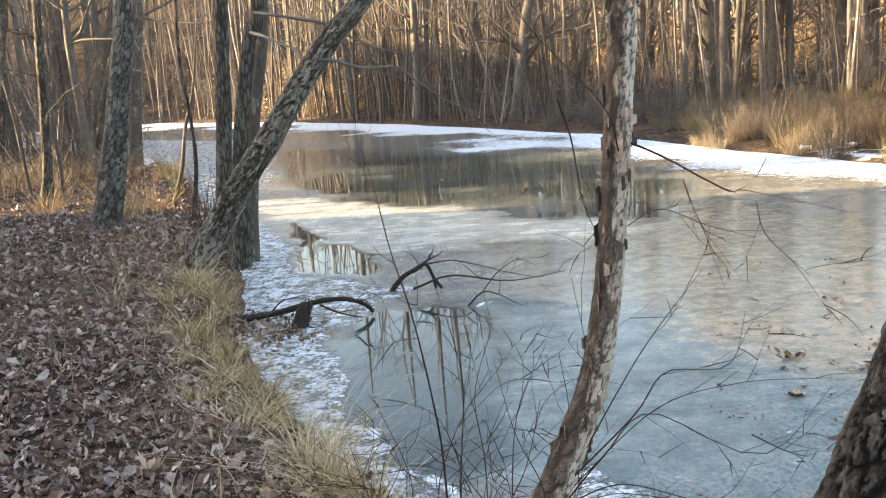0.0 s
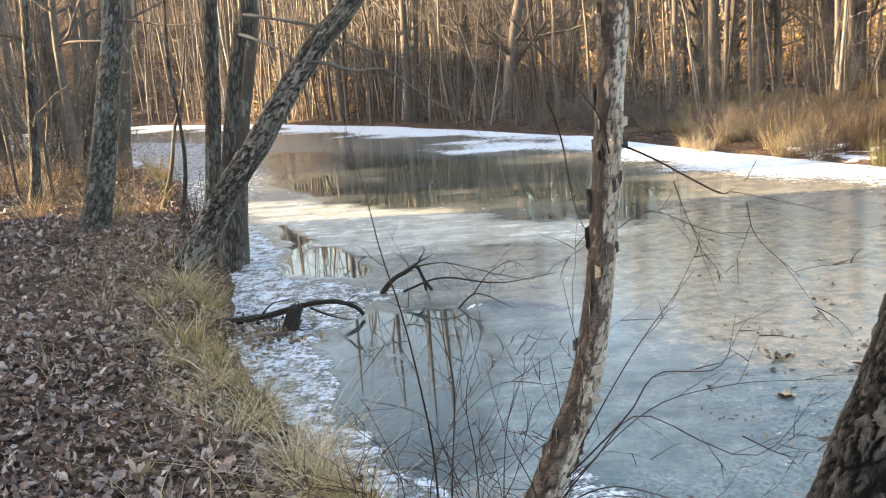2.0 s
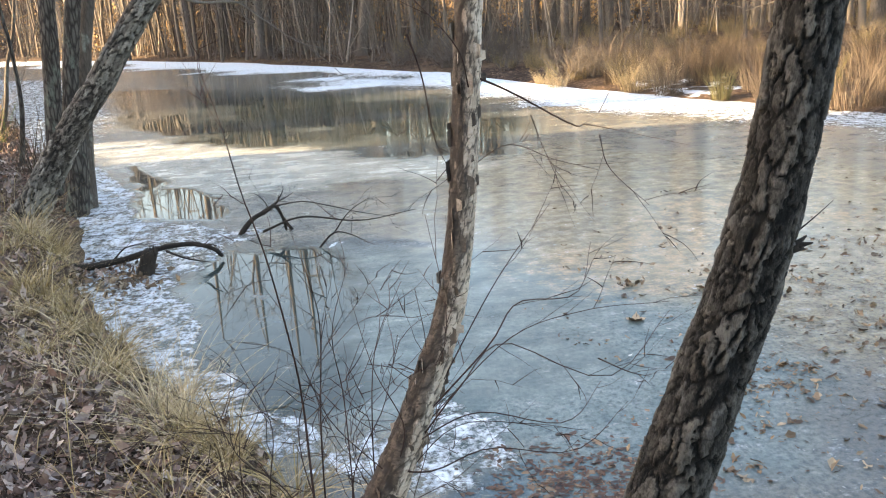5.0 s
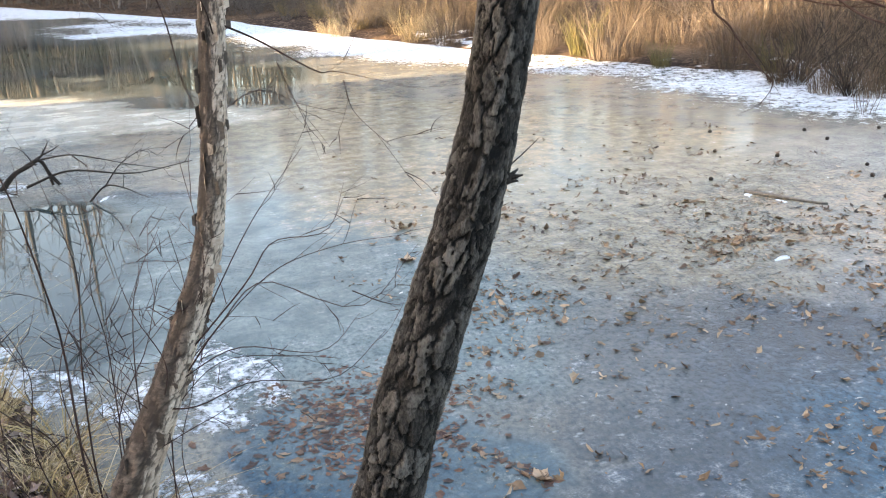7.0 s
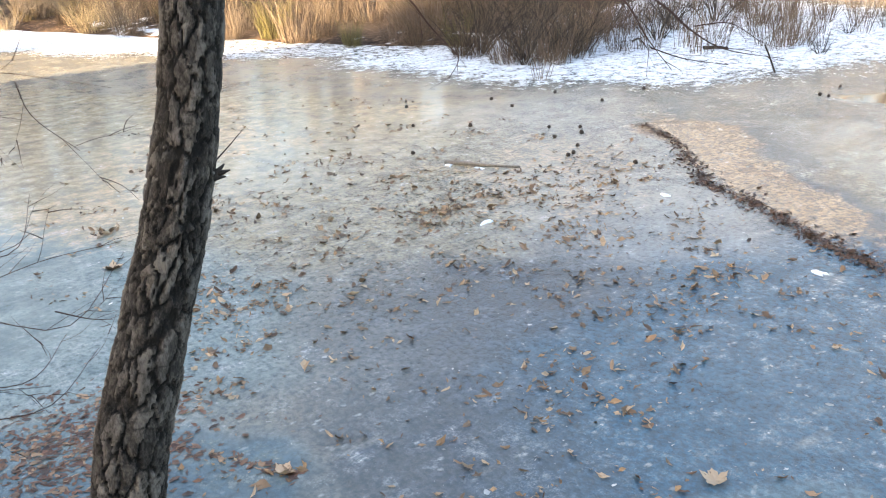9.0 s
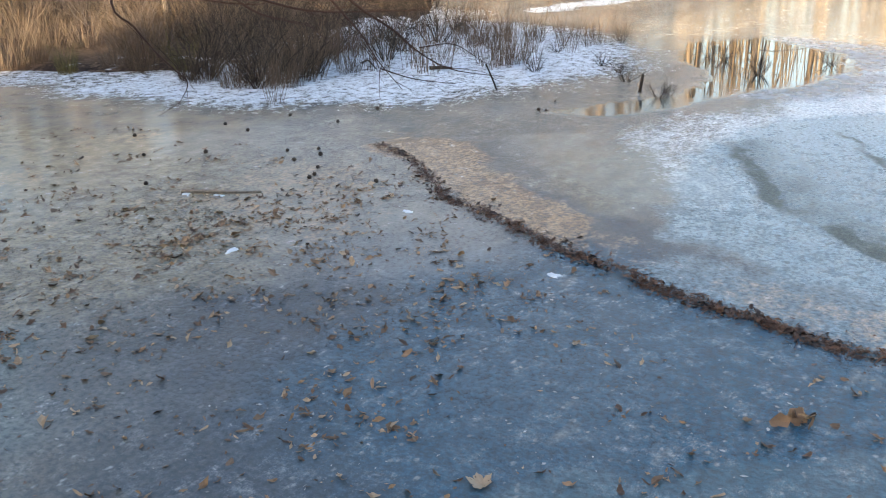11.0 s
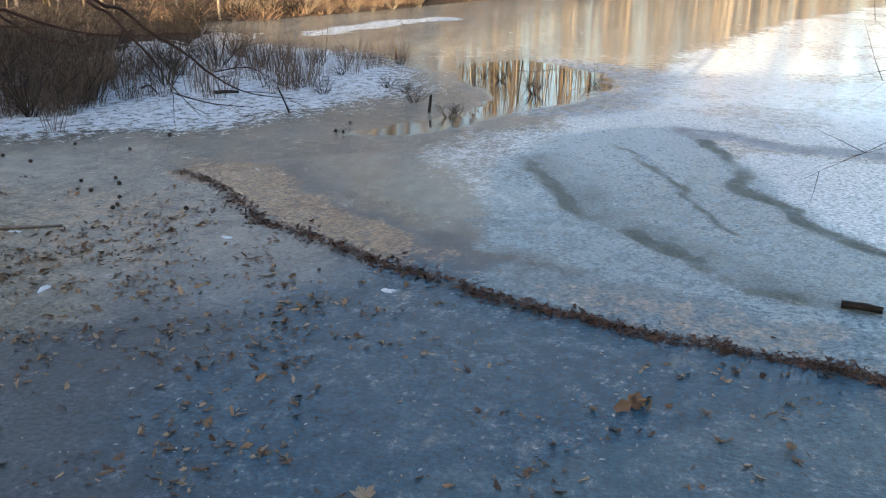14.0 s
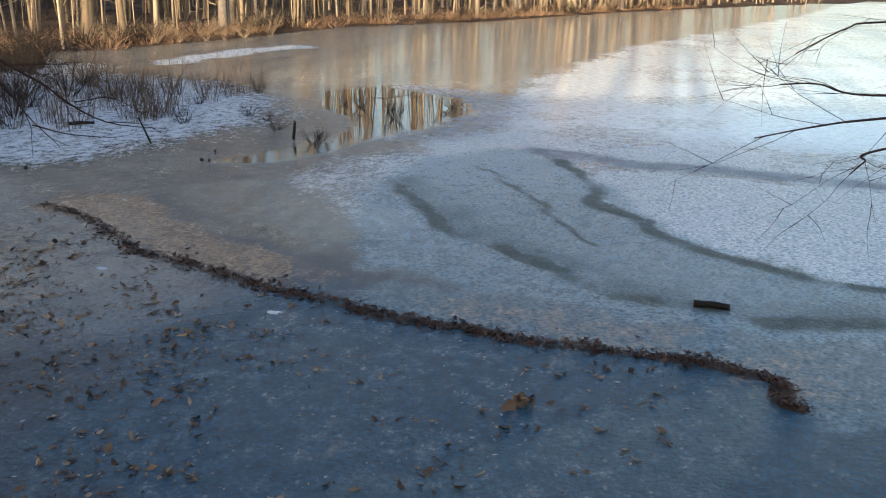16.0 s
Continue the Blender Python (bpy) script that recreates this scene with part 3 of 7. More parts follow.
def build_ice():
    x, y, q = fan(np.geomspace(1.0, 150, 430), np.linspace(radians(-52), radians(150), 620))
    xn, yn = x + (fbm(x * 1.3, y * 1.3, 21) - 0.5) * 0.9, y + (fbm(x * 1.3, y * 1.3, 22) - 0.5) * 0.9
    xs, ys = x + (fbm(x * 3, y * 3, 31) - 0.5) * 0.35, y + (fbm(x * 3, y * 3, 32) - 0.5) * 0.35
    me = raw_mesh("ice", np.stack([x, y, np.zeros_like(x)], 1), q)
    d_near, d_far = to_line(xs, ys, NEAR_SHORE), to_line(x, y, FAR_SHORE)
    strip = np.interp(y, [1.6, 2.4, 3.2, 3.7, 4.5, 5.3, 6.4, 8.6, 10.7, 12.5, 13.5], [0.3, 0.34, 0.3, 0.28, 0.42, 0.6, 0.75, 0.6, 0.6, 0.5, 0.1])
    frost = (1 - smooth(0.9, 1.12, d_near / strip)) * smooth(2.2, 2.8, y) * (1 - smooth(12.5, 13.2, y)) * 0.56
    frost = np.maximum(frost, 0.5 * within_ring(xs, ys, [(-2.4, 8.6), (-2.0, 8.4), (-1.1, 7.8), (-0.67, 7.4), (-1.0, 6.95), (-1.15, 6.2), (-2.1, 6.2)], 0.15))
    frost = np.maximum(frost, 0.55 * within_ring(xs, ys, [(0.53, 3.03), (0.66, 2.68), (0.72, 2.32), (0.57, 2.19), (0.44, 2.07), (0.23, 2.12), (-0.27, 2.32), (0.1, 2.6), (0.3, 2.75)], 0.1))
    frost = np.maximum(frost, 0.55 * within_ring(xs, ys, [(0.03, 1.54), (0.38, 1.43), (0.39, 1.64), (0.28, 1.72), (0.0, 1.8)], 0.08))
    band = np.interp(y, [6, 10, 14, 20, 24, 60], [1.8, 2.2, 2.6, 2.8, 3.2, 4.0])
    wob = (fbm(x * 0.35, y * 0.35, 41) - 0.5)
    frost = np.maximum(frost, (1 - smooth(0.3, 1.35, d_far / band + wob * 2.0)) * smooth(5, 7, y) * (1 - smooth(19, 22, x)) * (0.55 + 0.3 * smooth(12, 16, y)))
    frost = np.maximum(frost, 0.68 * within_ring(xn, yn, [(8.2, 9), (8.6, 7.2), (9.2, 6.0), (9.8, 5.1), (11.2, 4.5), (13.2, 4.2), (14.6, 4.8), (16.4, 6.6), (17, 9), (13, 9.5)], 1.9))
    frost = np.maximum(frost, 0.66 * within_ring(x + wob * 3.5, y + wob * 1.2, [(20.5, 8.9), (23.5, 7.7), (26.1, 7.0), (26.4, 7.3), (24, 8.5), (21, 9.3)], 0.4))
    frost = np.maximum(frost, 0.45 * within_ring(x, y, [(-4.5, 15), (-6.3, 20), (-9.4, 27), (-16.5, 37), (-30, 48), (-30, 55), (-9, 34), (-5, 20)], 1.5))
    thaw = within_ring(xn, yn, [(-5.3, 27), (-0.1, 22), (3.0, 18.2), (3.5, 13.8), (2.6, 10.9), (1.4, 11.1), (-0.1, 12.9), (-1.7, 14.3), (-3.7, 18)], 0.7) * (0.66 + 0.3 * smooth(0.35, 0.6, fbm(x * 0.5, y * 0.5, 66)))
    thaw = np.maximum(thaw, 0.95 * within_ring(xs, ys, [(-2.7, 12.3), (-1.93, 10.3), (-1.24, 9.35), (-1.13, 8.15), (-2.0, 8.6), (-2.2, 10)], 0.15))
    thaw = np.maximum(thaw, 0.97 * within_ring(xs, ys, [(16.2, 3.6), (17.4, 2.8), (16.0, 1.15), (14.4, 0.6), (12.8, 1.0), (11.8, 1.5), (11.2, 2.1), (12.9, 2.1), (14.4, 3.2)], 0.2))
    thaw = np.maximum(thaw, 0.85 * within_ring(xs, ys, [(9.5, 3.0), (11.1, 2.2), (11.8, 1.5), (10.4, 1.9), (9.6, 2.5)], 0.15))
    thaw = np.maximum(thaw, 0.95 * within_ring(xs, ys, [(-0.9, 6.5), (-0.98, 5.3), (-0.95, 4.5), (-0.72, 3.75), (-0.4, 3.2), (0.0, 3.2), (-0.1, 4.3), (0.0, 5.3), (-0.1, 6.4)], 0.6))
    thaw = np.maximum(thaw, 0.45 * within_ring(xn, yn, [(0.0, 6.3), (1.0, 5.8), (1.5, 4.6), (1.2, 3.2), (0.2, 3.0)], 0.5))
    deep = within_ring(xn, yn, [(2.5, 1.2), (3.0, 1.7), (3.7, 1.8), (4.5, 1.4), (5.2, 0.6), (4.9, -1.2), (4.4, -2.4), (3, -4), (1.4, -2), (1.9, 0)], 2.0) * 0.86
    deep = np.maximum(deep, 0.9 * within_ring(xs, ys, [(0.5, 2.0), (0.8, 2.2), (1.1, 2.05), (1.4, 1.55), (1.55, 1.25), (1.5, 1.0), (0.5, 1.4)], 0.15))
    deep = np.maximum(deep, 0.9 * within_ring(xs, ys, [(-0.37, 6.8), (0.36, 6.7), (0.84, 6.35), (0.33, 6.18), (-0.16, 6.2)], 0.12))
    orange = 0.72 * within_ring(xs, ys, [(7.2, 3.85), (7.6, 3.7), (7.75, 3.1), (7.05, 2.5), (6.5, 1.8), (6.1, 1.1), (5.6, 0.8), (5.75, 1.4), (6.26, 2.25), (6.95, 3.1)], 0.2)
    orange = np.maximum(orange, 0.12 * within_ring(xs, ys, [(0.55, 1.9), (0.75, 2.35), (1.1, 2.3), (1.25, 1.9), (0.9, 1.5)], 0.15))
    # tan blotches that paint the gold wood's reflection, not a leaf stain
    orange = np.maximum(orange, 0.42 * smooth(0.4, 0.62, fbm(x * 0.8, y * 0.8, 55)) * within_ring(xn, yn, [(2.0, 5), (4.6, 8), (6, 6), (6, 3.5), (4.2, 2.4)], 1.2))
    channel = [(6.58, 2.1), (6.47, 1.28), (6.1, 0.63), (5.76, 0.09), (5.6, -0.52), (5.36, -1.03), (5.25, -1.6), (5.2, -2.2)]
    deep = np.maximum(deep, 0.8 * (1 - smooth(0.04, 0.3, to_line(xs, ys, channel))))
    deep = np.maximum(deep, 0.5 * within_ring(xn, yn, [(7.6, 2.9), (8.6, 2.6), (8.2, 0.4), (6.8, 0.3), (6.4, 1.1)], 0.5))
    # frosted ice to the right and far out, sky glare included as colour
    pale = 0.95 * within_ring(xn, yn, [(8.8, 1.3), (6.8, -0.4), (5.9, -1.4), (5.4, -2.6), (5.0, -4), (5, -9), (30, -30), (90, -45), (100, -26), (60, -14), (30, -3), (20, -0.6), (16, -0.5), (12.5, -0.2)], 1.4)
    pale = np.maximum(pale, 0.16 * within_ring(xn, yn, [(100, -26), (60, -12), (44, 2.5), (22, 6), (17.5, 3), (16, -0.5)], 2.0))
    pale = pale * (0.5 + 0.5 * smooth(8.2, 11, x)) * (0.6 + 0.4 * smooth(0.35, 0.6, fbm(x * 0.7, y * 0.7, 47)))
    # the whitest sheet, where low sky glare is painted strongest
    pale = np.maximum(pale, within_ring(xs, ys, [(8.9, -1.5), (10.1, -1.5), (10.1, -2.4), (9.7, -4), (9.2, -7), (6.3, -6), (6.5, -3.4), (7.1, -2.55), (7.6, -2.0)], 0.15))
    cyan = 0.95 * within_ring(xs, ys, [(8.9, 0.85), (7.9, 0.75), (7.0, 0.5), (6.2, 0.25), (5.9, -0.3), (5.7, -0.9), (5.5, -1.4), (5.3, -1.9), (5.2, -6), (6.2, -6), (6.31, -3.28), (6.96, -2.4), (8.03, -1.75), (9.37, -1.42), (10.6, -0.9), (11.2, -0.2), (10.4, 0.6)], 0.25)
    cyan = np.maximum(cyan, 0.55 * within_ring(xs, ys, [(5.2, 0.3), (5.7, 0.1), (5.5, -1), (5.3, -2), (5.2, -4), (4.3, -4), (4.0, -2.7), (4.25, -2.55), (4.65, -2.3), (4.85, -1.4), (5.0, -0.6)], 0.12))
    haze = 0.4 * within_ring(xn, yn, [(6.4, 5.6), (6.0, 4.0), (4.6, 2.8), (4.4, 1.9), (5.1, 1.2), (6.0, 2.3), (7, 3.6), (8.2, 5.2)], 0.7)
    haze = np.maximum(haze, 0.07 * within_ring(xn, yn, [(2.4, 1.9), (3.6, 1.6), (4.6, 0.8), (4.4, -0.2), (3, -0.4), (1.9, 0.6)], 0.6))
    stain = (1 - smooth(0.15, 0.62, to_line(xs - 0.3, ys, RIDGE))) * smooth(0.3, 0.6, fbm(x * 3, y * 3, 48))
    orange = np.maximum(orange, 0.45 * stain)
    thaw = np.maximum(thaw, 0.5 * within_ring(xn, yn, [(8.2, 2.6), (8.6, 1.6), (7.4, 0.5), (6.7, 0.9), (7.3, 1.9)], 0.5))
    milk = 0.8 * within_ring(xn, yn, [(0.0, 6.2), (1.2, 5.6), (2.0, 4.2), (2.2, 3.0), (1.8, 2.4), (1.2, 2.3), (0.4, 3.0)], 0.8)
    milk = np.maximum(milk, 0.34 * within_ring(xs, ys, [(2.6, -0.25), (2.95, -0.5), (3.6, -1.2), (4.05, -1.7), (4.35, -2.3), (4.1, -2.42), (3.7, -2.27), (3.0, -1.8)], 0.12))
    thaw = np.maximum(thaw, 0.35 * within_ring(xs, ys, [(0.55, 1.9), (0.85, 2.2), (1.2, 2.0), (1.55, 1.3), (1.5, 0.8), (1.1, 0.8)], 0.2))
    weed = np.zeros_like(x)
    for line, w in (([(9.04, 0.79), (8.02, 0.29), (7.2, -0.13), (6.87, -0.52), (6.51, -0.93), (6.05, -1.31), (5.75, -1.59), (5.72, -2.13), (5.46, -2.5), (5.53, -3.1), (5.6, -6)], 0.085),
                    ([(11.3, -0.67), (10.19, -1.14), (9.37, -1.42), (8.58, -1.37), (8.03, -1.75), (7.34, -2.02), (6.96, -2.4), (6.69, -2.76), (6.31, -3.28), (6.2, -6)], 0.085),
                    ([(10.12, 0.01), (8.96, -0.61), (7.63, -1.14), (6.98, -1.41)], 0.035)):
        weed = np.maximum(weed, 1 - smooth(w * 0.3, w * 2.2, to_line(xs * 0.75 + x * 0.25, ys * 0.75 + y * 0.25, line)))
    weed *= 0.52 + 0.45 * smooth(0.32, 0.6, fbm(x * 2.5, y * 2.5, 46))
    zone = within_ring(xs, ys, [(9.04, 0.79), (8.02, 0.29), (7.2, -0.13), (6.51, -0.93), (5.75, -1.59), (5.5, -2.5), (5.5, -6), (6.2, -6), (6.31, -3.28), (6.96, -2.4), (8.03, -1.75), (9.37, -1.42), (10.6, -0.9), (10.1, 0.1)], 0.15)
    lower = to_line(x, y, [(9.04, 0.79), (8.02, 0.29), (7.2, -0.13), (6.51, -0.93), (5.75, -1.59), (5.5, -2.5), (5.5, -6)])
    weed = np.maximum(weed, zone * (0.14 + 0.4 * (1 - smooth(0.05, 0.75, lower + 0.5 * (fbm(x * 2.2, y * 2.2, 45) - 0.5)))))
    slush = 0.8 * (1 - smooth(0.12, 0.42, to_line(xs, ys, [(11.3, -0.67), (10.93, -1.25), (10.64, -1.93), (10.61, -2.76), (10.38, -3.48), (10.17, -4.14), (9.9, -8)])))
    slush = np.maximum(slush, 0.55 * within_ring(xs, ys, [(17.6, 2.3), (17, 1.0), (16.2, 0.0), (14.5, 0.0), (13.0, 0.2), (12.0, 0.6), (11.8, 1.2), (12.4, 0.8), (14.4, 0.4), (16.2, 0.95), (17.2, 2.2)], 0.7))
    # outline of the frosty band with the sunbeam painted in
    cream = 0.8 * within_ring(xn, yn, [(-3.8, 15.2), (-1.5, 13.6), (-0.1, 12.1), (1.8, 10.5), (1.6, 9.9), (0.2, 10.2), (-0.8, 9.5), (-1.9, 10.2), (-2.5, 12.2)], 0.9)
    # where the golden reflection of the wood is painted on
    wood_reflection = 0.8 * within_ring(xn, yn, [(1.8, 9.5), (3.2, 10.9), (5.6, 8.0), (6.2, 5.2), (5.95, 3.95), (4.3, 2.7), (2.9, 3.4), (2.0, 5.5)], 0.7)
    wood_reflection = np.maximum(wood_reflection, 0.85 * within_ring(xs, ys, [(7.8, 2.05), (8.2, 1.5), (8.05, 0.9), (7.05, 0.65), (6.45, 0.95), (6.8, 1.45)], 0.3))
    weed = np.maximum(weed, 0.3 * within_ring(xs, ys, [(0.5, 2.0), (0.8, 2.2), (1.1, 2.05), (1.4, 1.55), (1.55, 1.25), (1.5, 1.0), (0.5, 1.4)], 0.12))
    crackled = within_ring(xn, yn, [(1.55, 2.0), (2.3, 1.4), (2.7, 0.4), (2.3, -0.1), (1.6, 0.8)], 0.6)
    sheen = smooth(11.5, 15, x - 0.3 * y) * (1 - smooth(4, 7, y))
    flakes = (0.25 + 0.75 * smooth(0.35, 0.6, fbm(x * 0.6, y * 0.6, 61))) * (1 - 0.8 * smooth(7, 16, np.hypot(x, y)))
    flakes = np.maximum(flakes, 0.75 * crackled)
    clear = (1 - np.clip(frost, 0, 1))
    for n, v in (("frost", frost), ("thaw", thaw), ("deep", deep * (1 - thaw)), ("orange", orange), ("weed", weed * clear), ("pale", pale), ("slush", slush), ("cream", cream), ("wood_reflection", wood_reflection), ("cyan", cyan), ("haze", haze), ("blue", np.maximum(0.75 * within_ring(xs, ys, [(0.5, 2.0), (0.8, 2.2), (1.1, 2.05), (1.4, 1.55), (1.55, 1.25), (1.5, 1.0), (0.5, 1.4)], 0.15), 0.95 * within_ring(xn, yn, [(3.1, 0.8), (4.6, 1.0), (5.1, 0.4), (4.85, -1.2), (4.5, -2.4), (3, -3), (2.6, -1), (2.7, 0)], 0.9))), ("glaze", np.maximum(haze, smooth(2.8, 5.0, y - 0.15 * x) * (1 - smooth(7, 9, x)) * smooth(1.2, 2.2, x + 0.2 * y))), ("sheen", sheen), ("milk", milk), ("flakes", flakes * (1 - np.clip(thaw * 1.1, 0, 1)))):
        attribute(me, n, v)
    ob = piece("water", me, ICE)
    return tagged(ob, "frozen pond with milky blue-grey ice, frost crust and thawed patches", "ice", kind="structure")


build_ground()
build_ice()


# ---- trees ----
def branch(geo, start, way, length, radius, rng, level, sides=5, droop=0.0, wild=0.18, kids=(3, 5), up=0.0):
    """A limb that bends at random, with smaller ones on it."""
    n = 6 if level > 0 else 4
    pts, d = [np.array(start, float)], np.array(way, float)
    d /= np.linalg.norm(d)
    for _ in range(n):
        d = d + rng.normal(0, wild, 3) + np.array([0, 0, up - droop])
        d /= np.linalg.norm(d)
        pts.append(pts[-1] + d * length / n)
    pts = np.array(pts)
    radii = np.linspace(radius, radius * (0.3 if level else 0.18), n + 1)
    geo.tube(pts, radii, max(3, sides), cap=False)
    if level > 0:
        for _ in range(rng.integers(*kids) if kids[1] > kids[0] else kids[0]):
            t = rng.uniform(0.3, 1.0)
            i = min(int(t * n), n - 1)
            base = pts[i] + (pts[i + 1] - pts[i]) * (t * n - i)
            side = rng.normal(0, 1, 3)
            side -= side.dot(d) * d
            side /= np.linalg.norm(side) + 1e-9
            k = (pts[i + 1] - pts[i])
            k /= np.linalg.norm(k)
            branch(geo, base, k * 0.75 + side * 0.75, length * rng.uniform(0.35, 0.65), max(radii[i] * 0.5, 0.002), rng, level - 1, sides - 1, droop, wild, kids, up)
    return pts


def trunk_geo(points, radii, rng, sides=10, rings=28, rough=0.06):
    geo = Geo()
    pts = spline(points, rings)
    rr = np.interp(np.linspace(0, 1, rings), np.linspace(0, 1, len(radii)), radii)
    s1, s2 = rng.uniform(0, 99), rng.uniform(0, 99)

    def bump(a, run, r):
        u, w = np.cos(a) * 2.2 + s1, np.sin(a) * 2.2
        return r * rough * 2 * ((vnoise(u * 1.4 + run * 0.4, w * 1.4 + run * 2.0, 5) - 0.5) + 0.6 * (vnoise(u * 4 + s2, w * 4 + run * 6, 8) - 0.5))
    geo.tube(pts, rr, sides, bump)
    return geo, pts, rr


def woodland_tree(seed, height, radius, lean, twin=False, low_limbs=False):
    """Meshes of a bare winter tree: its trunk and its crown of limbs and twigs."""
    rng = np.random.default_rng(seed)
    base = np.array([0, 0, -0.3])
    mids = [base, (lean[0] * 0.05, lean[1] * 0.05, 0.25)]
    for t in (0.25, 0.5, 0.75, 1.0):
        mids.append((lean[0] * t + rng.normal(0, 0.02) * height * t, lean[1] * t + rng.normal(0, 0.02) * height * t, height * t))
    geo, pts, rr = trunk_geo(mids, [radius * 1.7, radius * 1.05, radius * 0.92, radius * 0.7, radius * 0.45, radius * 0.1], rng, 9, 20)
    if twin:
        off = rng.normal(0, 1, 2)
        off /= np.linalg.norm(off)
        g2 = [np.array([off[0] * 0.1, off[1] * 0.1, -0.2])] + [np.array([off[0] * (0.15 + 0.13 * h) + rng.normal(0, 0.05), off[1] * (0.15 + 0.13 * h), h]) for h in np.linspace(0.3, height * 0.85, 5)]
        geo.tube(spline(g2, 16), np.linspace(radius * 0.9, radius * 0.1, 16), 8)
    trunk = geo.mesh("trunk")
    crown = Geo()
    for _ in range(int(height * 1.5)):
        t = rng.uniform(0.16 if low_limbs else 0.34, 0.98) ** (0.8)
        i = min(int(t * (len(pts) - 1)), len(pts) - 2)
        a = rng.uniform(0, 2 * np.pi)
        branch(crown, pts[i], (np.cos(a), np.sin(a), rng.uniform(0.25, 1.1)), (1.15 - t) * height * rng.uniform(0.22, 0.42), rr[i] * rng.uniform(0.22, 0.45), rng, 2 if t > 0.3 else 1, 5, 0, 0.16, (3, 6), 0.06)
    return trunk, crown.mesh("crown")


KINDS = []
for s in range(10):
    rng_k = np.random.default_rng(100 + s)
    h = rng_k.uniform(11, 17)
    KINDS.append(woodland_tree(200 + s, h, rng_k.uniform(0.09, 0.2) if s < 7 else rng_k.uniform(0.05, 0.08), rng_k.normal(0, 0.55, 2), twin=s in (2, 5), low_limbs=s in (1, 6, 8)))
THIN = []
for s in range(5):
    rng_k = np.random.default_rng(150 + s)
    THIN.append(woodland_tree(300 + s, rng_k.uniform(6, 9.5), rng_k.uniform(0.03, 0.055), rng_k.normal(0, 0.7, 2), low_limbs=True))


def plant_tree(x, y, meshes, turn, size, mat, label, group):
    ob = thing("tree", label, "tree", group)
    for name, me in zip(("trunk", "crown"), meshes):
        piece(name, me, mat, ob)
    ob.matrix_world = Matrix.LocRotScale((x, y, gz(x, y) - 0.02), Euler((0, 0, turn)), (size, size, size))
    return ob


def wood(n, draw, keep, rng, group, label, gap=0.7, thin=0.4, mat=None, size=(0.8, 1.15)):
    """A stand of trees with uneven spacing."""
    placed = []
    tries = 0
    while len(placed) < n and tries < n * 60:
        tries += 1
        x, y = draw(rng)
        if not keep(x, y) or any((x - a) ** 2 + (y - b) ** 2 < gap ** 2 for a, b in placed):
            continue
        placed.append((x, y))
        few = rng.random() < thin
        pool = THIN if few else KINDS
        plant_tree(x, y, pool[rng.integers(len(pool))], rng.uniform(0, 6.28), rng.uniform(*size), mat or FAR_BARK,
                   "slender bare understorey tree with fine twigs" if few else label, group)
    return placed


def dry(x, y, margin=0.6):
    px, py = np.array([x]), np.array([y])
    return not inside(px, py, POND)[0] and to_line(px, py, POND, True)[0] > margin


wood(130, lambda r: (r.uniform(-32, 42), 19 + abs(r.normal(0, 1)) * 20), lambda x, y: dry(x, y, 1.0 + 2.5 * (x > 4)) and y > 26 - 0.4 * max(x - 6, 0) and x > -34 + y * 0.1 and -x < 8 + y * 0.62 and not (x > 4 and y < 21) and not (-3 < x < 13 and y < 44 and math.sin(x * 37 + y * 91) > -0.2),
     np.random.default_rng(11), "bare wood beyond the pond", "bare grey-brown woodland tree behind the marsh", 0.8, 0.45)
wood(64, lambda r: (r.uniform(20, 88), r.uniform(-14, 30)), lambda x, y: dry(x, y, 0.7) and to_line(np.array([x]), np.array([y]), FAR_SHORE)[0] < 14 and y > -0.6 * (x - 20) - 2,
     np.random.default_rng(12), "bare trees on the far bank", "bare tree lit gold by low sun on the far bank", 0.9, 0.35, SUNLIT_BARK)
wood(26, lambda r: (r.uniform(-24, -4), r.uniform(9, 36)), lambda x, y: dry(x, y, 0.8) and x < -5.5 and not (abs(x + 4.8) < 1.4 and abs(y - 10.5) < 2),
     np.random.default_rng(13), "trees on the near bank", "bare grey tree standing in leaf litter", 1.5, 0.5)
wood(34, lambda r: (r.uniform(-40, -14), r.uniform(17, 50)), lambda x, y: dry(x, y, 0.8) and x < -10 - 0.22 * (y - 17),
     np.random.default_rng(15), "trees on the near bank", "bare grey tree standing in leaf litter", 1.2, 0.3)
# out-of-view trees, added to close the place and shade the near pond
wood(44, lambda r: (r.uniform(-38, 4), r.uniform(-26, 9)), lambda x, y: dry(x, y, 1.2) and (x < -7 or y < -8),
     np.random.default_rng(14), "trees behind the path", "unseen bare woodland tree added behind the path for shade", 1.3, 0.3)


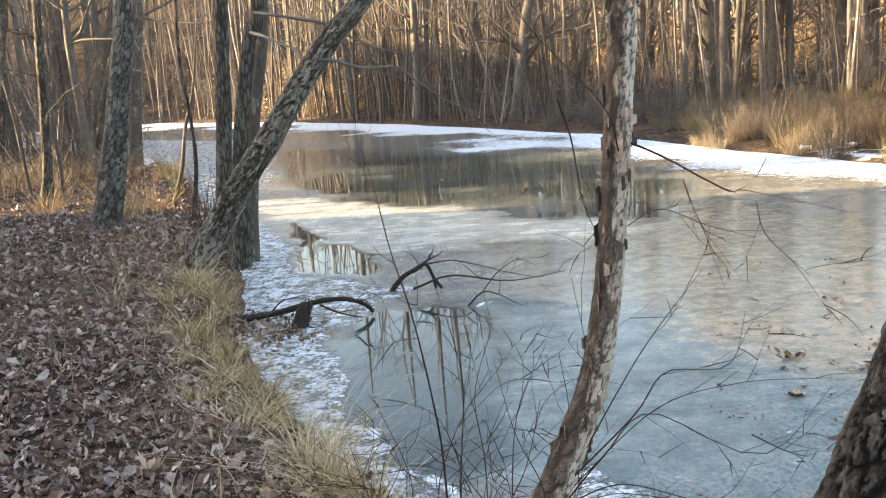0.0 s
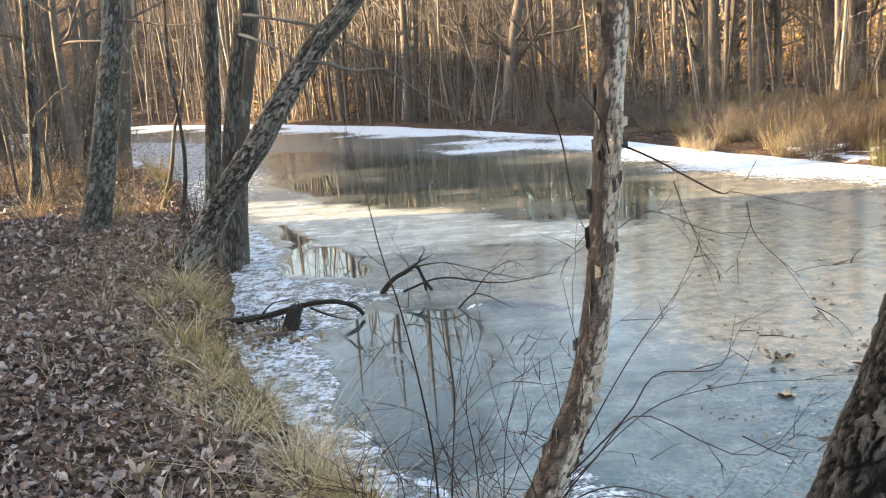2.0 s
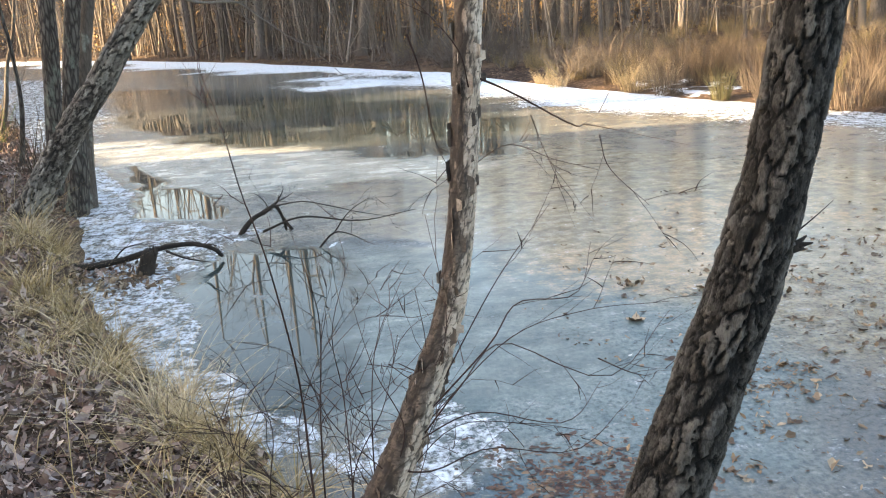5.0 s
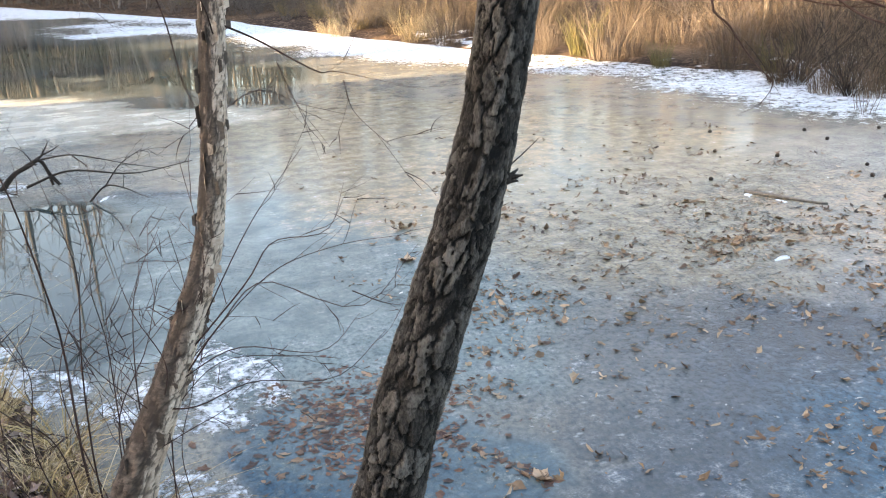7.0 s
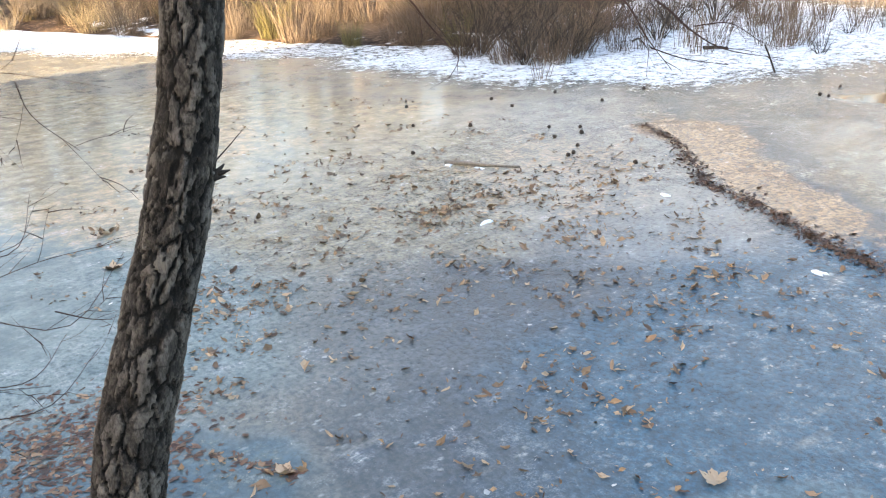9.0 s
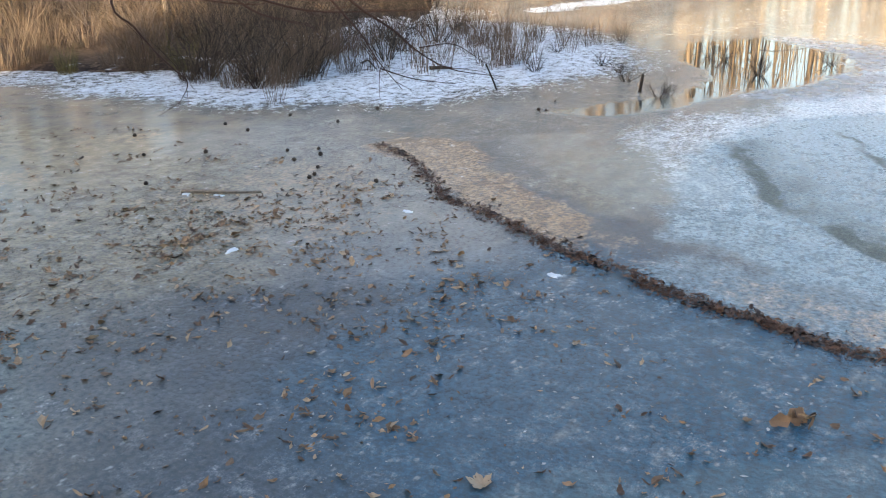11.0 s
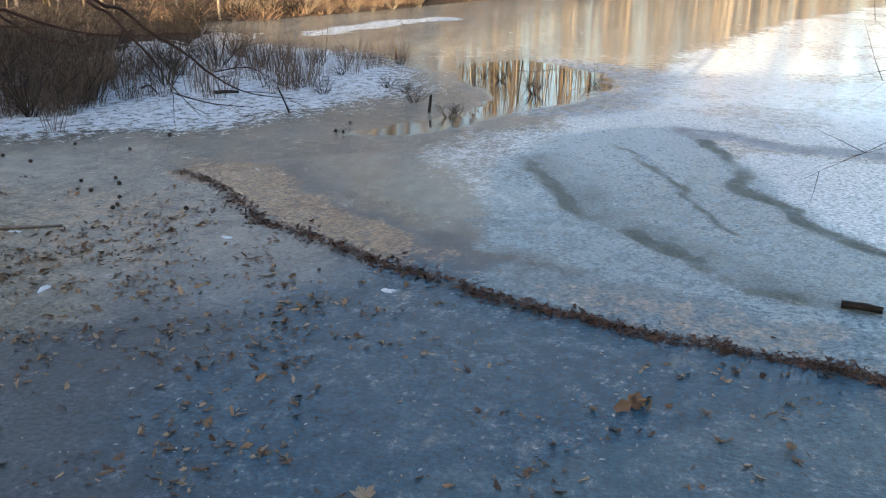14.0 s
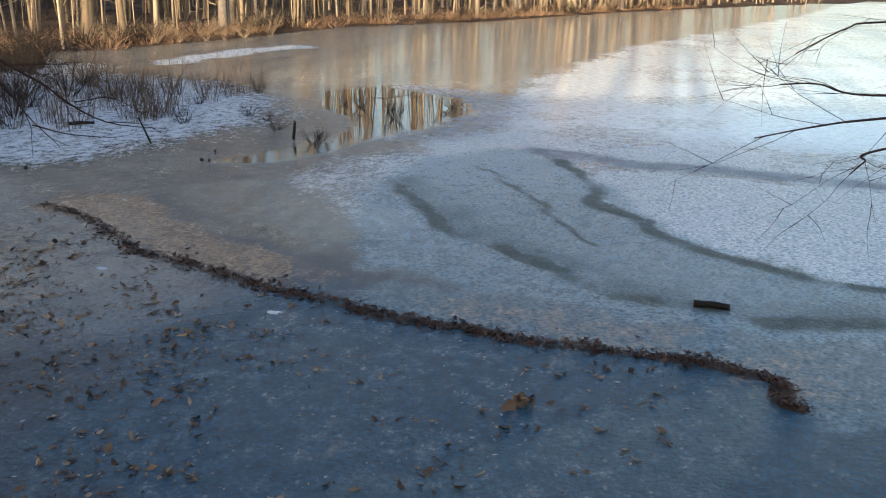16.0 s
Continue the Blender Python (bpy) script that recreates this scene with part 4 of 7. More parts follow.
# the stout trunks that stand out beyond the marsh
for x, y, r, lean in ((10.05, 36, 0.32, 0.1), (11.9, 37, 0.16, 0.0), (12.5, 36, 0.23, 0.2), (13.5, 36.5, 0.15, -0.1), (15.1, 36, 0.25, 0.3), (16.6, 36.2, 0.24, 0.1), (7.9, 38, 0.14, 0.0), (5.0, 37, 0.2, 0.5),
                      (3.5, 35.5, 0.13, -0.1), (2.1, 33.5, 0.19, 1.0), (0.4, 36, 0.14, 0.6), (-1.7, 38, 0.16, 0.1), (-3.5, 42, 0.2, 0.2), (-5.2, 44, 0.18, -0.2), (8.8, 41, 0.17, 0.1), (6.4, 43, 0.15, -0.2)):
    seed = int(x * 10 + 900)
    z = gz(x, y)
    ob = thing("tree", "stout bare grey trunk standing beyond the marsh", "tree", "bare wood beyond the pond")
    rng_k = np.random.default_rng(seed)
    geo, pts, rr = trunk_geo([(x, y, z - 0.2), (x + lean * 0.08, y, z + 0.5), (x + lean * 0.5, y, z + 3), (x + lean * 1.0, y, z + 6), (x + lean * 1.6, y, z + 14)], [r * 1.5, r * 1.05, r, r * 0.85, r * 0.2], rng_k, 14, 40, 0.08)
    piece("trunk", geo.mesh("trunk"), FAR_BARK, ob)
    limbs = Geo()
    for _ in range(20):
        i = rng_k.integers(14, 38)
        a = rng_k.uniform(0, 6.28)
        branch(limbs, pts[i], (np.cos(a), np.sin(a), rng_k.uniform(0.2, 1.0)), rng_k.uniform(1.5, 4.0), rr[i] * 0.3, rng_k, 2, 5, 0, 0.17, (3, 6), 0.05)
    piece("crown", limbs.mesh("crown"), FAR_BARK, ob)


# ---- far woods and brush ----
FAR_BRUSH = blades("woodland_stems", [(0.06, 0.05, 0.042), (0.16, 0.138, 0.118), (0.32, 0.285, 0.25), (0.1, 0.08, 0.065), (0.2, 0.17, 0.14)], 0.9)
# sunlit and shaded copies of the stems: sun and shade put into colour
SUNLIT_BRUSH = blades("sunlit_stems", [(0.16, 0.12, 0.08), (0.28, 0.22, 0.15), (0.42, 0.35, 0.25), (0.22, 0.15, 0.09)], 0.9)
SHADED_BRUSH = blades("shaded_woodland_stems", [(0.045, 0.039, 0.034), (0.115, 0.1, 0.086), (0.23, 0.205, 0.18), (0.072, 0.06, 0.05), (0.15, 0.127, 0.106)], 0.9)
TAN_LEAVES = blades("clinging_tan_leaves", [(0.36, 0.21, 0.08), (0.5, 0.31, 0.13), (0.58, 0.4, 0.2), (0.4, 0.22, 0.08)], 0.8)


def stems(n, xs, ys, rng, tall, thick, twigs=7, lean=0.06, bend=0.05):
    """Thin crooked stems with twigs, joined: a wood too dense to count."""
    g = Geo()
    zs = ground_height(xs, ys)
    for x, y, z in zip(xs, ys, zs):
        hgt = tall * rng.uniform(0.4, 1.2)
        r = thick * rng.lognormal(0, 0.65)
        d = np.array([rng.normal(0, lean), rng.normal(0, lean), 1.0])
        p = [np.array([x, y, z - 0.1])]
        for _ in range(4):
            p.append(p[-1] + d * hgt / 4)
            d = d + np.array([rng.normal(0, bend), rng.normal(0, bend), 0])
        p = np.array(p)
        g.tube(p, [r, r * 0.85, r * 0.65, r * 0.4, r * 0.1], 4, cap=False)
        for _ in range(twigs):
            t = rng.uniform(0.25, 3.95)
            k = int(t)
            b = p[k] + (p[k + 1] - p[k]) * (t - k)
            e = b + (rng.normal(0, 1, 3) * (1, 1, 0.6) + (0, 0, 0.8)) * rng.uniform(0.12, 0.07 * hgt + 0.3)
            g.tube(np.array([b, (b + e) / 2 + rng.normal(0, 0.08, 3), e]), [max(r * 0.3, 0.004), max(r * 0.2, 0.003), 0.0015], 3, cap=False)
    return g.mesh("stems")


def build_far_woods():
    rng = np.random.default_rng(61)
    # north wood
    y = rng.uniform(24, 80, 5200)
    x = rng.uniform(-0.85, 1.25, 5200) * (y * 0.75 + 6)
    ok = ~inside(x, y, POND) & (to_line(x, y, POND, True) > 1.5) & (y > 30 - 0.35 * x)
    x, y = x[ok][:560], y[ok][:560]
    wx, wy = np.concatenate([rng.uniform(-36, -9, 300), rng.uniform(-15, 3, 330)]), np.concatenate([rng.uniform(24, 62, 300), rng.uniform(37, 52, 330)])
    ok = ~inside(wx, wy, POND)
    tagged(piece("far_woods", stems(ok.sum(), wx[ok], wy[ok], rng, 12.0, 0.042, 16), SHADED_BRUSH), "dense shaded winter wood up the pond's west side", "woods", kind="stuff")
    tagged(piece("far_woods", stems(len(x), x, y, rng, 12.0, 0.042, 16), FAR_BRUSH), "dense bare winter wood of thin grey-brown stems", "woods", kind="stuff")
    # a thicket of slim stems along the shaded shore
    t, o = rng.uniform(0, 0.8, 360), rng.uniform(0.6, 8, 360)
    x, y = np.interp(t, [0, 0.4, 0.8, 1], [-10, -3, 0.8, 2.6]) + o * 0.75, np.interp(t, [0, 0.4, 0.8, 1], [48, 38, 31, 27]) + o * 0.66
    ok = ~inside(x, y, POND)
    x, y = x[ok], y[ok]
    tagged(piece("far_woods", stems(len(x), x, y, rng, 6.5, 0.018, 22, 0.13, 0.12), FAR_BRUSH), "shaded thicket of slim grey stems on the far shore", "woods", kind="stuff")
    # the wood that closes the view beyond the pond's arm
    x, y = rng.uniform(-80, 50, 1500), rng.uniform(63, 105, 1500)
    tagged(piece("far_woods", stems(1500, x, y, rng, 14.0, 0.08, 9, 0.05, 0.03), SHADED_BRUSH), "distant bare winter wood behind the pond's arm", "woods", kind="stuff")
    x, y = rng.uniform(-30, -8, 900), rng.uniform(15, 58, 900)
    ok = ~inside(x, y, POND) & (x > -10 - y * 0.4)
    x, y = x[ok], y[ok]
    tagged(piece("far_woods", stems(len(x), x, y, rng, 3.5, 0.009, 14, 0.2, 0.16), FAR_BRUSH), "fine grey-brown brush among the trees on the bank", "woods", kind="stuff")
    # fine brush between the trunks
    y = rng.uniform(25, 62, 6000)
    x = rng.uniform(-0.85, 1.1, 6000) * (y * 0.75 + 6)
    ok = ~inside(x, y, POND) & (to_line(x, y, POND, True) > 0.6) & (y > 28 - 0.35 * x)
    x, y = x[ok][:1700], y[ok][:1700]
    tagged(piece("far_woods", stems(len(x), x, y, rng, 3.6, 0.009, 16, 0.22, 0.18), FAR_BRUSH), "fine leafless brush between the woodland trunks", "woods", kind="stuff")
    # east bank
    t = rng.uniform(0, 1, 950)
    x = 21 + 75 * t
    y = np.interp(x, [20, 28, 36, 44, 59, 82, 100], [12.5, 10.5, 8.8, 4.2, -2.2, -14.5, -27]) + 0.8 + rng.uniform(0, 1, 950) ** 1.2 * 26
    ok = ~inside(x, y, POND)
    x, y = x[ok], y[ok]
    tagged(piece("far_woods", stems(len(x), x, y, rng, 12.0, 0.045, 14), SUNLIT_BRUSH), "sunlit tangle of thin stems on the far bank", "woods", kind="stuff")
    # tan leaves that still cling to the undergrowth
    n = 80000
    y = rng.uniform(38, 88, n)
    x = rng.uniform(-0.85, 1.0, n) * (y * 0.75 + 6)
    keep = (fbm(x * 0.22, y * 0.22, 63) > 0.49 - 0.1 * smooth(-4, 6, x)) & ~inside(x, y, POND) & (to_line(x, y, POND, True) > 3)
    x, y = x[keep], y[keep]
    z = ground_height(x, y) + rng.uniform(0.05, 1, len(x)) ** 1.3 * 4.5 * vnoise(x * 0.35, y * 0.35, 64)
    a, b, s = rng.uniform(0, 6.28, len(x)), rng.normal(0, 0.7, len(x)), rng.uniform(0.05, 0.13, len(x))
    u = np.stack([np.cos(a) * s, np.sin(a) * s, b * s * 0.5], 1)
    v = np.stack([-np.sin(a) * s * 0.6 * np.sin(b), np.cos(a) * s * 0.6 * np.sin(b), s * 0.8 * np.cos(b)], 1)
    c = np.stack([x, y, z], 1)
    verts = np.stack([c - u, c - v, c + u, c + v], 1).reshape(-1, 3)
    tagged(piece("undergrowth_leaves", raw_mesh("undergrowth_leaves", verts, np.arange(len(verts)).reshape(-1, 4), None, False), TAN_LEAVES), "tan dead leaves clinging to the undergrowth", "leaves", kind="stuff")


build_far_woods()


def shrub_mesh(seed, n, height, spread, lean=0.5):
    rng = np.random.default_rng(seed)
    g = Geo()
    for _ in range(n):
        a = rng.uniform(0, 6.28)
        branch(g, (np.cos(a) * spread * 0.3 * rng.random(), np.sin(a) * spread * 0.3 * rng.random(), -0.05), (np.cos(a) * lean, np.sin(a) * lean, 1), height * rng.uniform(0.5, 1.1), 0.013, rng, 1, 4, 0, 0.16, (5, 9), 0)
    return g.mesh("stems")


BUSHES = [shrub_mesh(500 + i, 16, 1.5, 0.8, 0.6) for i in range(4)]
LOW_BUSHES = [shrub_mesh(510 + i, 11, 0.7, 0.4, 0.7) for i in range(3)]


def plant_bushes(places, meshes, mat, label, group, rng, size):
    for x, y in places:
        ob = piece("shrub", meshes[rng.integers(len(meshes))], mat)
        if ob.data.materials[0] is not mat:
            ob.data = ob.data.copy()
            ob.data.materials[0] = mat
        s = rng.uniform(*size)
        ob.matrix_world = Matrix.LocRotScale((x, y, max(gz(x, y), 0)), Euler((0, 0, rng.uniform(0, 6.28))), (s, s, s))
        tagged(ob, label, "shrub", group)


rng_b = np.random.default_rng(62)
north = []
while len(north) < 70:
    i = rng_b.integers(2, 8)
    (ax, ay), (bx, by) = FAR_SHORE[i], FAR_SHORE[i + 1]
    t, o = rng_b.random(), 0.4 + abs(rng_b.normal(0, 2.2))
    px, py = ax + (bx - ax) * t + o * 0.75, ay + (by - ay) * t + o * 0.66
    if dry(px, py, 0.2):
        north.append((px, py))
plant_bushes(north, BUSHES, FAR_BARK, "tangled leafless brown shrub on the far shore", "shrubs on the far shore", rng_b, (0.35, 0.8))
marsh = []
while len(marsh) < 45:
    px, py = rng_b.uniform(6, 20), rng_b.uniform(10, 26)
    if dry(px, py, 0.8):
        marsh.append((px, py))
plant_bushes(marsh, BUSHES, FAR_BARK, "bare brown marsh shrub among the reeds", "shrubs in the marsh", rng_b, (0.35, 0.7))
east_b = [(24.1, 12.9), (25.2, 11.5), (26.1, 11.1), (27.1, 10.7), (27.8, 10.4), (30.5, 9.8), (29.0, 10.2)]
for _ in range(40):
    xx = rng_b.uniform(22, 62)
    east_b.append((xx, float(np.interp(xx, [20, 28, 36, 44, 59, 82], [12.8, 10.6, 8.9, 4.3, -2.1, -14.4])) + abs(rng_b.normal(0, 1.2)) + 0.3))
plant_bushes(east_b, BUSHES, SUNLIT_BRUSH, "golden-brown bare shrub on the sunlit bank", "shrubs on the far bank", rng_b, (0.3, 0.65))
dark_b = []
for _ in range(70):
    xx = rng_b.uniform(21, 75)
    dark_b.append((xx, float(np.interp(xx, [20, 28, 36, 44, 59, 82], [12.8, 10.6, 8.9, 4.3, -2.1, -14.4])) + abs(rng_b.normal(0, 0.8)) + 0.1))
plant_bushes(dark_b, LOW_BUSHES, DEAD_WOOD, "low dark scrub along the far bank", "shrubs on the far bank", rng_b, (0.6, 1.5))

behind = []
while len(behind) < 46:
    px, py = rng_b.uniform(11.5, 22), rng_b.uniform(9.2, 14)
    if dry(px, py, 0.0):
        behind.append((px, py))
plant_bushes(behind, BUSHES, DEAD_WOOD, "dark leafless marsh shrub behind the reeds", "shrubs in the marsh", rng_b, (0.4, 0.85))
low = [(13.27, 1.69), (14.75, 1.02), (14.25, 1.98), (14.43, 2.51), (14.68, 2.87), (10.96, 2.27), (11.19, 2.22), (11.89, 3.1), (13.03, 3.95), (12.6, 3.5), (15.66, 4.74), (12.1, 4.6), (14.0, 5.2)]
plant_bushes(low, LOW_BUSHES, DEAD_WOOD, "small dark twiggy shoots standing in the ice", "shoots in the ice", rng_b, (0.25, 0.55))


# ---- near trees ----
def near_trunk(points, radii, mat, seed, sides=28, rings=120, rough=0.05):
    geo, pts, rr = trunk_geo(points, radii, np.random.default_rng(seed), sides, rings, rough)
    return geo.mesh("trunk"), pts, rr


def scaly(seed, around, per_metre, store, big=0.13, small=0.05):
    """Relief of irregular scales in two sizes. Keeps what the colour needs in store."""
    def bump(a, run, r):
        wob = 0.7 * vnoise(a * 1.5, run * 3, seed) + 0.35 * vnoise(a * 5, run * 17, seed + 1) + 0.4 * vnoise(a * 14, run * 44, seed + 2)
        u, w = a / (2 * np.pi) * around + wob, run * per_metre + 0.6 * wob + 0.8 * lattice(np.floor(a / (2 * np.pi) * around), 0, seed)
        e1, k1 = scales(u, w, around, seed)
        e2, k2 = scales(a / (2 * np.pi) * around * 2 + wob, run * per_metre * 2.1, around * 2, seed + 7)
        lift = smooth(0.05, 0.19, e1) * (0.45 + 0.55 * k1)
        store["relief"], store["tone"] = np.clip(lift * 0.75 + 0.35 * smooth(0, 0.16, e2) * k2, 0, 1), k1 * 0.6 + k2 * 0.4
        store["edge"] = np.minimum(e1, e2 * 1.5)
        return r * (big * (lift - 0.45) + small * (smooth(0.02, 0.1, e2) * k2 - 0.3) + 0.035 * (vnoise(a * 19, run * 60, seed + 4) - 0.5))
    return bump


def build_plated_tree():
    ob = thing("leaning_tree", "leaning tree with thick cracked grey-brown plated bark beside the ice", "tree")
    geo = Geo()
    pts = spline([(0.50, 0.54, -0.25), (0.60, 0.54, 0.2), (0.70, 0.54, 0.49), (0.77, 0.54, 0.76), (0.88, 0.54, 1.07), (0.98, 0.54, 1.34), (1.07, 0.54, 1.66), (1.125, 0.54, 1.96), (1.2, 0.54, 2.4), (1.36, 0.6, 3.2), (1.6, 0.7, 5.5), (1.7, 0.8, 9)], 900)
    rr = np.interp(pts[:, 2], [-0.25, 0.2, 0.5, 1.0, 1.4, 2.0, 3, 9], [0.14, 0.112, 0.103, 0.096, 0.087, 0.078, 0.072, 0.02])
    keep = {}
    geo.tube(pts, rr * 0.97, 120, scaly(3, 13, 9, keep, 0.17, 0.05))
    me = geo.mesh("trunk")
    attribute(me, "relief", np.concatenate([keep["relief"].ravel(), [0, 0]]))
    attribute(me, "tone", np.concatenate([keep["tone"].ravel(), [0, 0]]))
    piece("trunk", me, PLATE_BARK, ob)
    stub = Geo()
    rng = np.random.default_rng(5)
    for k in range(7):
        stub.tube(spline([(1.03, 0.52, 1.455), (1.085, 0.5 + rng.normal(0, 0.01), 1.47), (1.11 + rng.uniform(0, 0.025), 0.5 + rng.normal(0, 0.02), 1.49 + rng.normal(0, 0.018))], 6), [0.034, 0.026, 0.018, 0.013, 0.007, 0.002], 7)
    stub.tube(spline([(1.08, 0.5, 1.49), (1.15, 0.5, 1.54), (1.2, 0.5, 1.58)], 6), [0.003, 0.0025, 0.002, 0.0016, 0.0012, 0.0008], 4)
    piece("broken_stub", stub.mesh("broken_stub"), DEAD_WOOD, ob, "splintered dark branch stub")
    crown = Geo()
    for k in range(16):
        z = rng.uniform(3.6, 8.8)
        a = rng.uniform(0, 6.28)
        c = np.array([np.interp(z, pts[:, 2], pts[:, 0]), np.interp(z, pts[:, 2], pts[:, 1]), z])
        branch(crown, c, (np.cos(a), np.sin(a), 0.6), (10 - z) * 0.4, 0.03, rng, 2, 5, 0, 0.16, (3, 6), 0.05)
    piece("crown", crown.mesh("crown"), TWIG, ob)


def build_birch():
    ob = thing("birch_tree", "river birch with peeling cream and rust-brown bark at the water's edge", "tree")
    geo = Geo()
    pts = spline([(-0.1, 1.25, 0.0), (-0.03, 1.25, 0.3), (0.13, 1.25, 0.66), (0.2, 1.25, 0.83), (0.31, 1.25, 1.11), (0.36, 1.25, 1.34), (0.39, 1.25, 1.57), (0.42, 1.25, 1.89), (0.44, 1.25, 2.14), (0.47, 1.25, 2.4), (0.6, 1.3, 3.4), (0.75, 1.4, 6.5)], 420)
    rr = np.interp(pts[:, 2], [0, 0.4, 0.8, 1.4, 2.2, 3.5, 6.5], [0.1, 0.068, 0.052, 0.043, 0.04, 0.033, 0.008])

    keep = {}
    geo.tube(pts, rr, 64, scaly(13, 10, 10, keep, 0.12, 0.08), cap=False)
    me = geo.mesh("trunk")
    attribute(me, "relief", keep["edge"].ravel())
    attribute(me, "tone", keep["tone"].ravel())
    co = np.zeros(len(me.vertices) * 3, np.float32)
    me.vertices.foreach_get("co", co)
    co = co.reshape(-1, 3)
    cx = np.interp(co[:, 2], pts[:, 2], pts[:, 0])
    side = np.clip((cx - co[:, 0]) / 0.05, -1, 1) * (0.5 + 0.25 * (1 - smooth(0.6, 1.2, co[:, 2]))) + 0.45 + 0.15 * (1 - smooth(0.5, 1.1, co[:, 2]))
    attribute(me, "rough_side", side)
    piece("trunk", me, BIRCH, ob)
    rng = np.random.default_rng(9)
    curls = Geo()
    for k in range(120):
        z = rng.uniform(0.4, 3.0)
        a = rng.uniform(0, 6.28)
        c = np.array([np.interp(z, pts[:, 2], pts[:, 0]), 1.25, z])
        r = np.interp(z, pts[:, 2], rr)
        out = np.array([np.cos(a), np.sin(a), 0])
        tang = np.array([-np.sin(a), np.cos(a), 0])
        h, w = rng.uniform(0.008, 0.042), rng.uniform(0.006, 0.02)
        rows = []
        for s in (0, 0.35, 0.7, 1.0):
            o = c + out * (r * 1.02 + 0.014 * s * s * rng.uniform(0.4, 1.3)) + tang * w * s * 1.3
            rows += [o - np.array([0, 0, h * (1 - 0.4 * s)]), o + np.array([0, 0, h * (1 - 0.3 * s)])]
        curls.add(rows, [(2 * i, 2 * i + 1, 2 * i + 3, 2 * i + 2) for i in range(3)])
    cm = curls.mesh("peeling_bark")
    attribute(cm, "relief", np.full(120 * 8, 0.5))
    attribute(cm, "tone", np.repeat(rng.uniform(0.2, 0.9, 120), 8))
    attribute(cm, "rough_side", np.repeat(rng.uniform(0.2, 1.0, 120), 8))
    tagged(piece("peeling_bark", cm, BIRCH, ob, "curled strips of peeling bark"), kind="stuff")
    twigs = Geo()
    # whippy side shoots, most of them low on the stem
    def shoot(r, *p):
        y0 = 1.22
        s = spline([(q[0], y0 + 0.05 * k * rng.normal(0, 1), q[1]) for k, q in enumerate(p)], 18)
        twigs.tube(s, np.linspace(r, 0.0008, 18), 5, cap=False)
        for k in (5, 8, 10, 12, 14, 16):
            if rng.random() < 0.75:
                d = s[k + 1] - s[k]
                d = d / np.linalg.norm(d) + rng.normal(0, 0.5, 3) * (1, 0.6, 1)
                branch(twigs, s[k], d, rng.uniform(0.08, 0.3), 0.0011, rng, 1 if rng.random() < 0.4 else 0, 3, 0, 0.1, (1, 3))
    shoot(0.0035, (0.2, 0.72), (0.32, 0.9), (0.53, 0.93), (0.79, 0.92), (1.11, 1.02))
    shoot(0.0028, (0.81, 0.92), (0.9, 0.88), (1.0, 0.82))
    shoot(0.0035, (0.1, 0.6), (0.22, 0.62), (0.43, 0.62), (0.72, 0.6), (1.0, 0.63))
    shoot(0.0028, (0.14, 0.68), (0.37, 0.81), (0.64, 0.79), (0.9, 0.72))
    shoot(0.0035, (0.22, 0.8), (0.42, 1.05), (0.54, 1.15), (0.7, 1.21), (0.87, 1.26))
    shoot(0.0028, (0.25, 0.86), (0.47, 1.22), (0.71, 1.43))
    shoot(0.0042, (0.42, 1.9), (0.56, 1.83), (0.72, 1.73), (0.87, 1.68), (1.06, 1.65))
    shoot(0.0021, (0.61, 1.76), (0.66, 1.65), (0.71, 1.51))
    shoot(0.0021, (0.83, 1.68), (0.86, 1.57), (0.94, 1.47))
    shoot(0.0035, (0.24, 2.03), (0.28, 1.9), (0.32, 1.69), (0.38, 1.55))
    shoot(0.0021, (0.0, 0.42), (0.19, 0.54), (0.31, 0.56), (0.51, 0.55))
    shoot(0.0028, (0.13, 0.66), (0.2, 0.86), (0.23, 1.03), (0.19, 1.29))
    shoot(0.0028, (0.1, 0.6), (0.13, 0.8), (0.05, 1.0), (0.0, 1.2))
    shoot(0.0028, (0.42, 1.85), (0.36, 2.0), (0.2, 2.2), (0.1, 2.3))
    shoot(0.0021, (0.2, 0.75), (0.5, 1.02), (0.72, 1.15), (0.95, 1.2))
    shoot(0.0021, (0.06, 0.5), (0.3, 0.72), (0.55, 0.72), (0.75, 0.66))
    shoot(0.0021, (0.22, 0.85), (0.3, 1.05), (0.33, 1.25), (0.36, 1.4))
    shoot(0.0021, (0.39, 1.6), (0.55, 1.66), (0.7, 1.6), (0.85, 1.55))
    shoot(0.0021, (0.08, 0.58), (-0.1, 0.8), (-0.2, 1.05), (-0.38, 1.2))
    for k in range(14):
        z = rng.uniform(2.6, 6.3)
        a = rng.uniform(0, 6.28)
        branch(twigs, (np.interp(z, pts[:, 2], pts[:, 0]), np.interp(z, pts[:, 2], pts[:, 1]), z), (np.cos(a), np.sin(a), 0.7), 1.4, 0.012, rng, 2, 5, 0.02, 0.14, (3, 5), 0)
    tagged(piece("twig", twigs.mesh("twig"), TWIG, ob, "thin dark red-brown twigs"), kind="stuff")


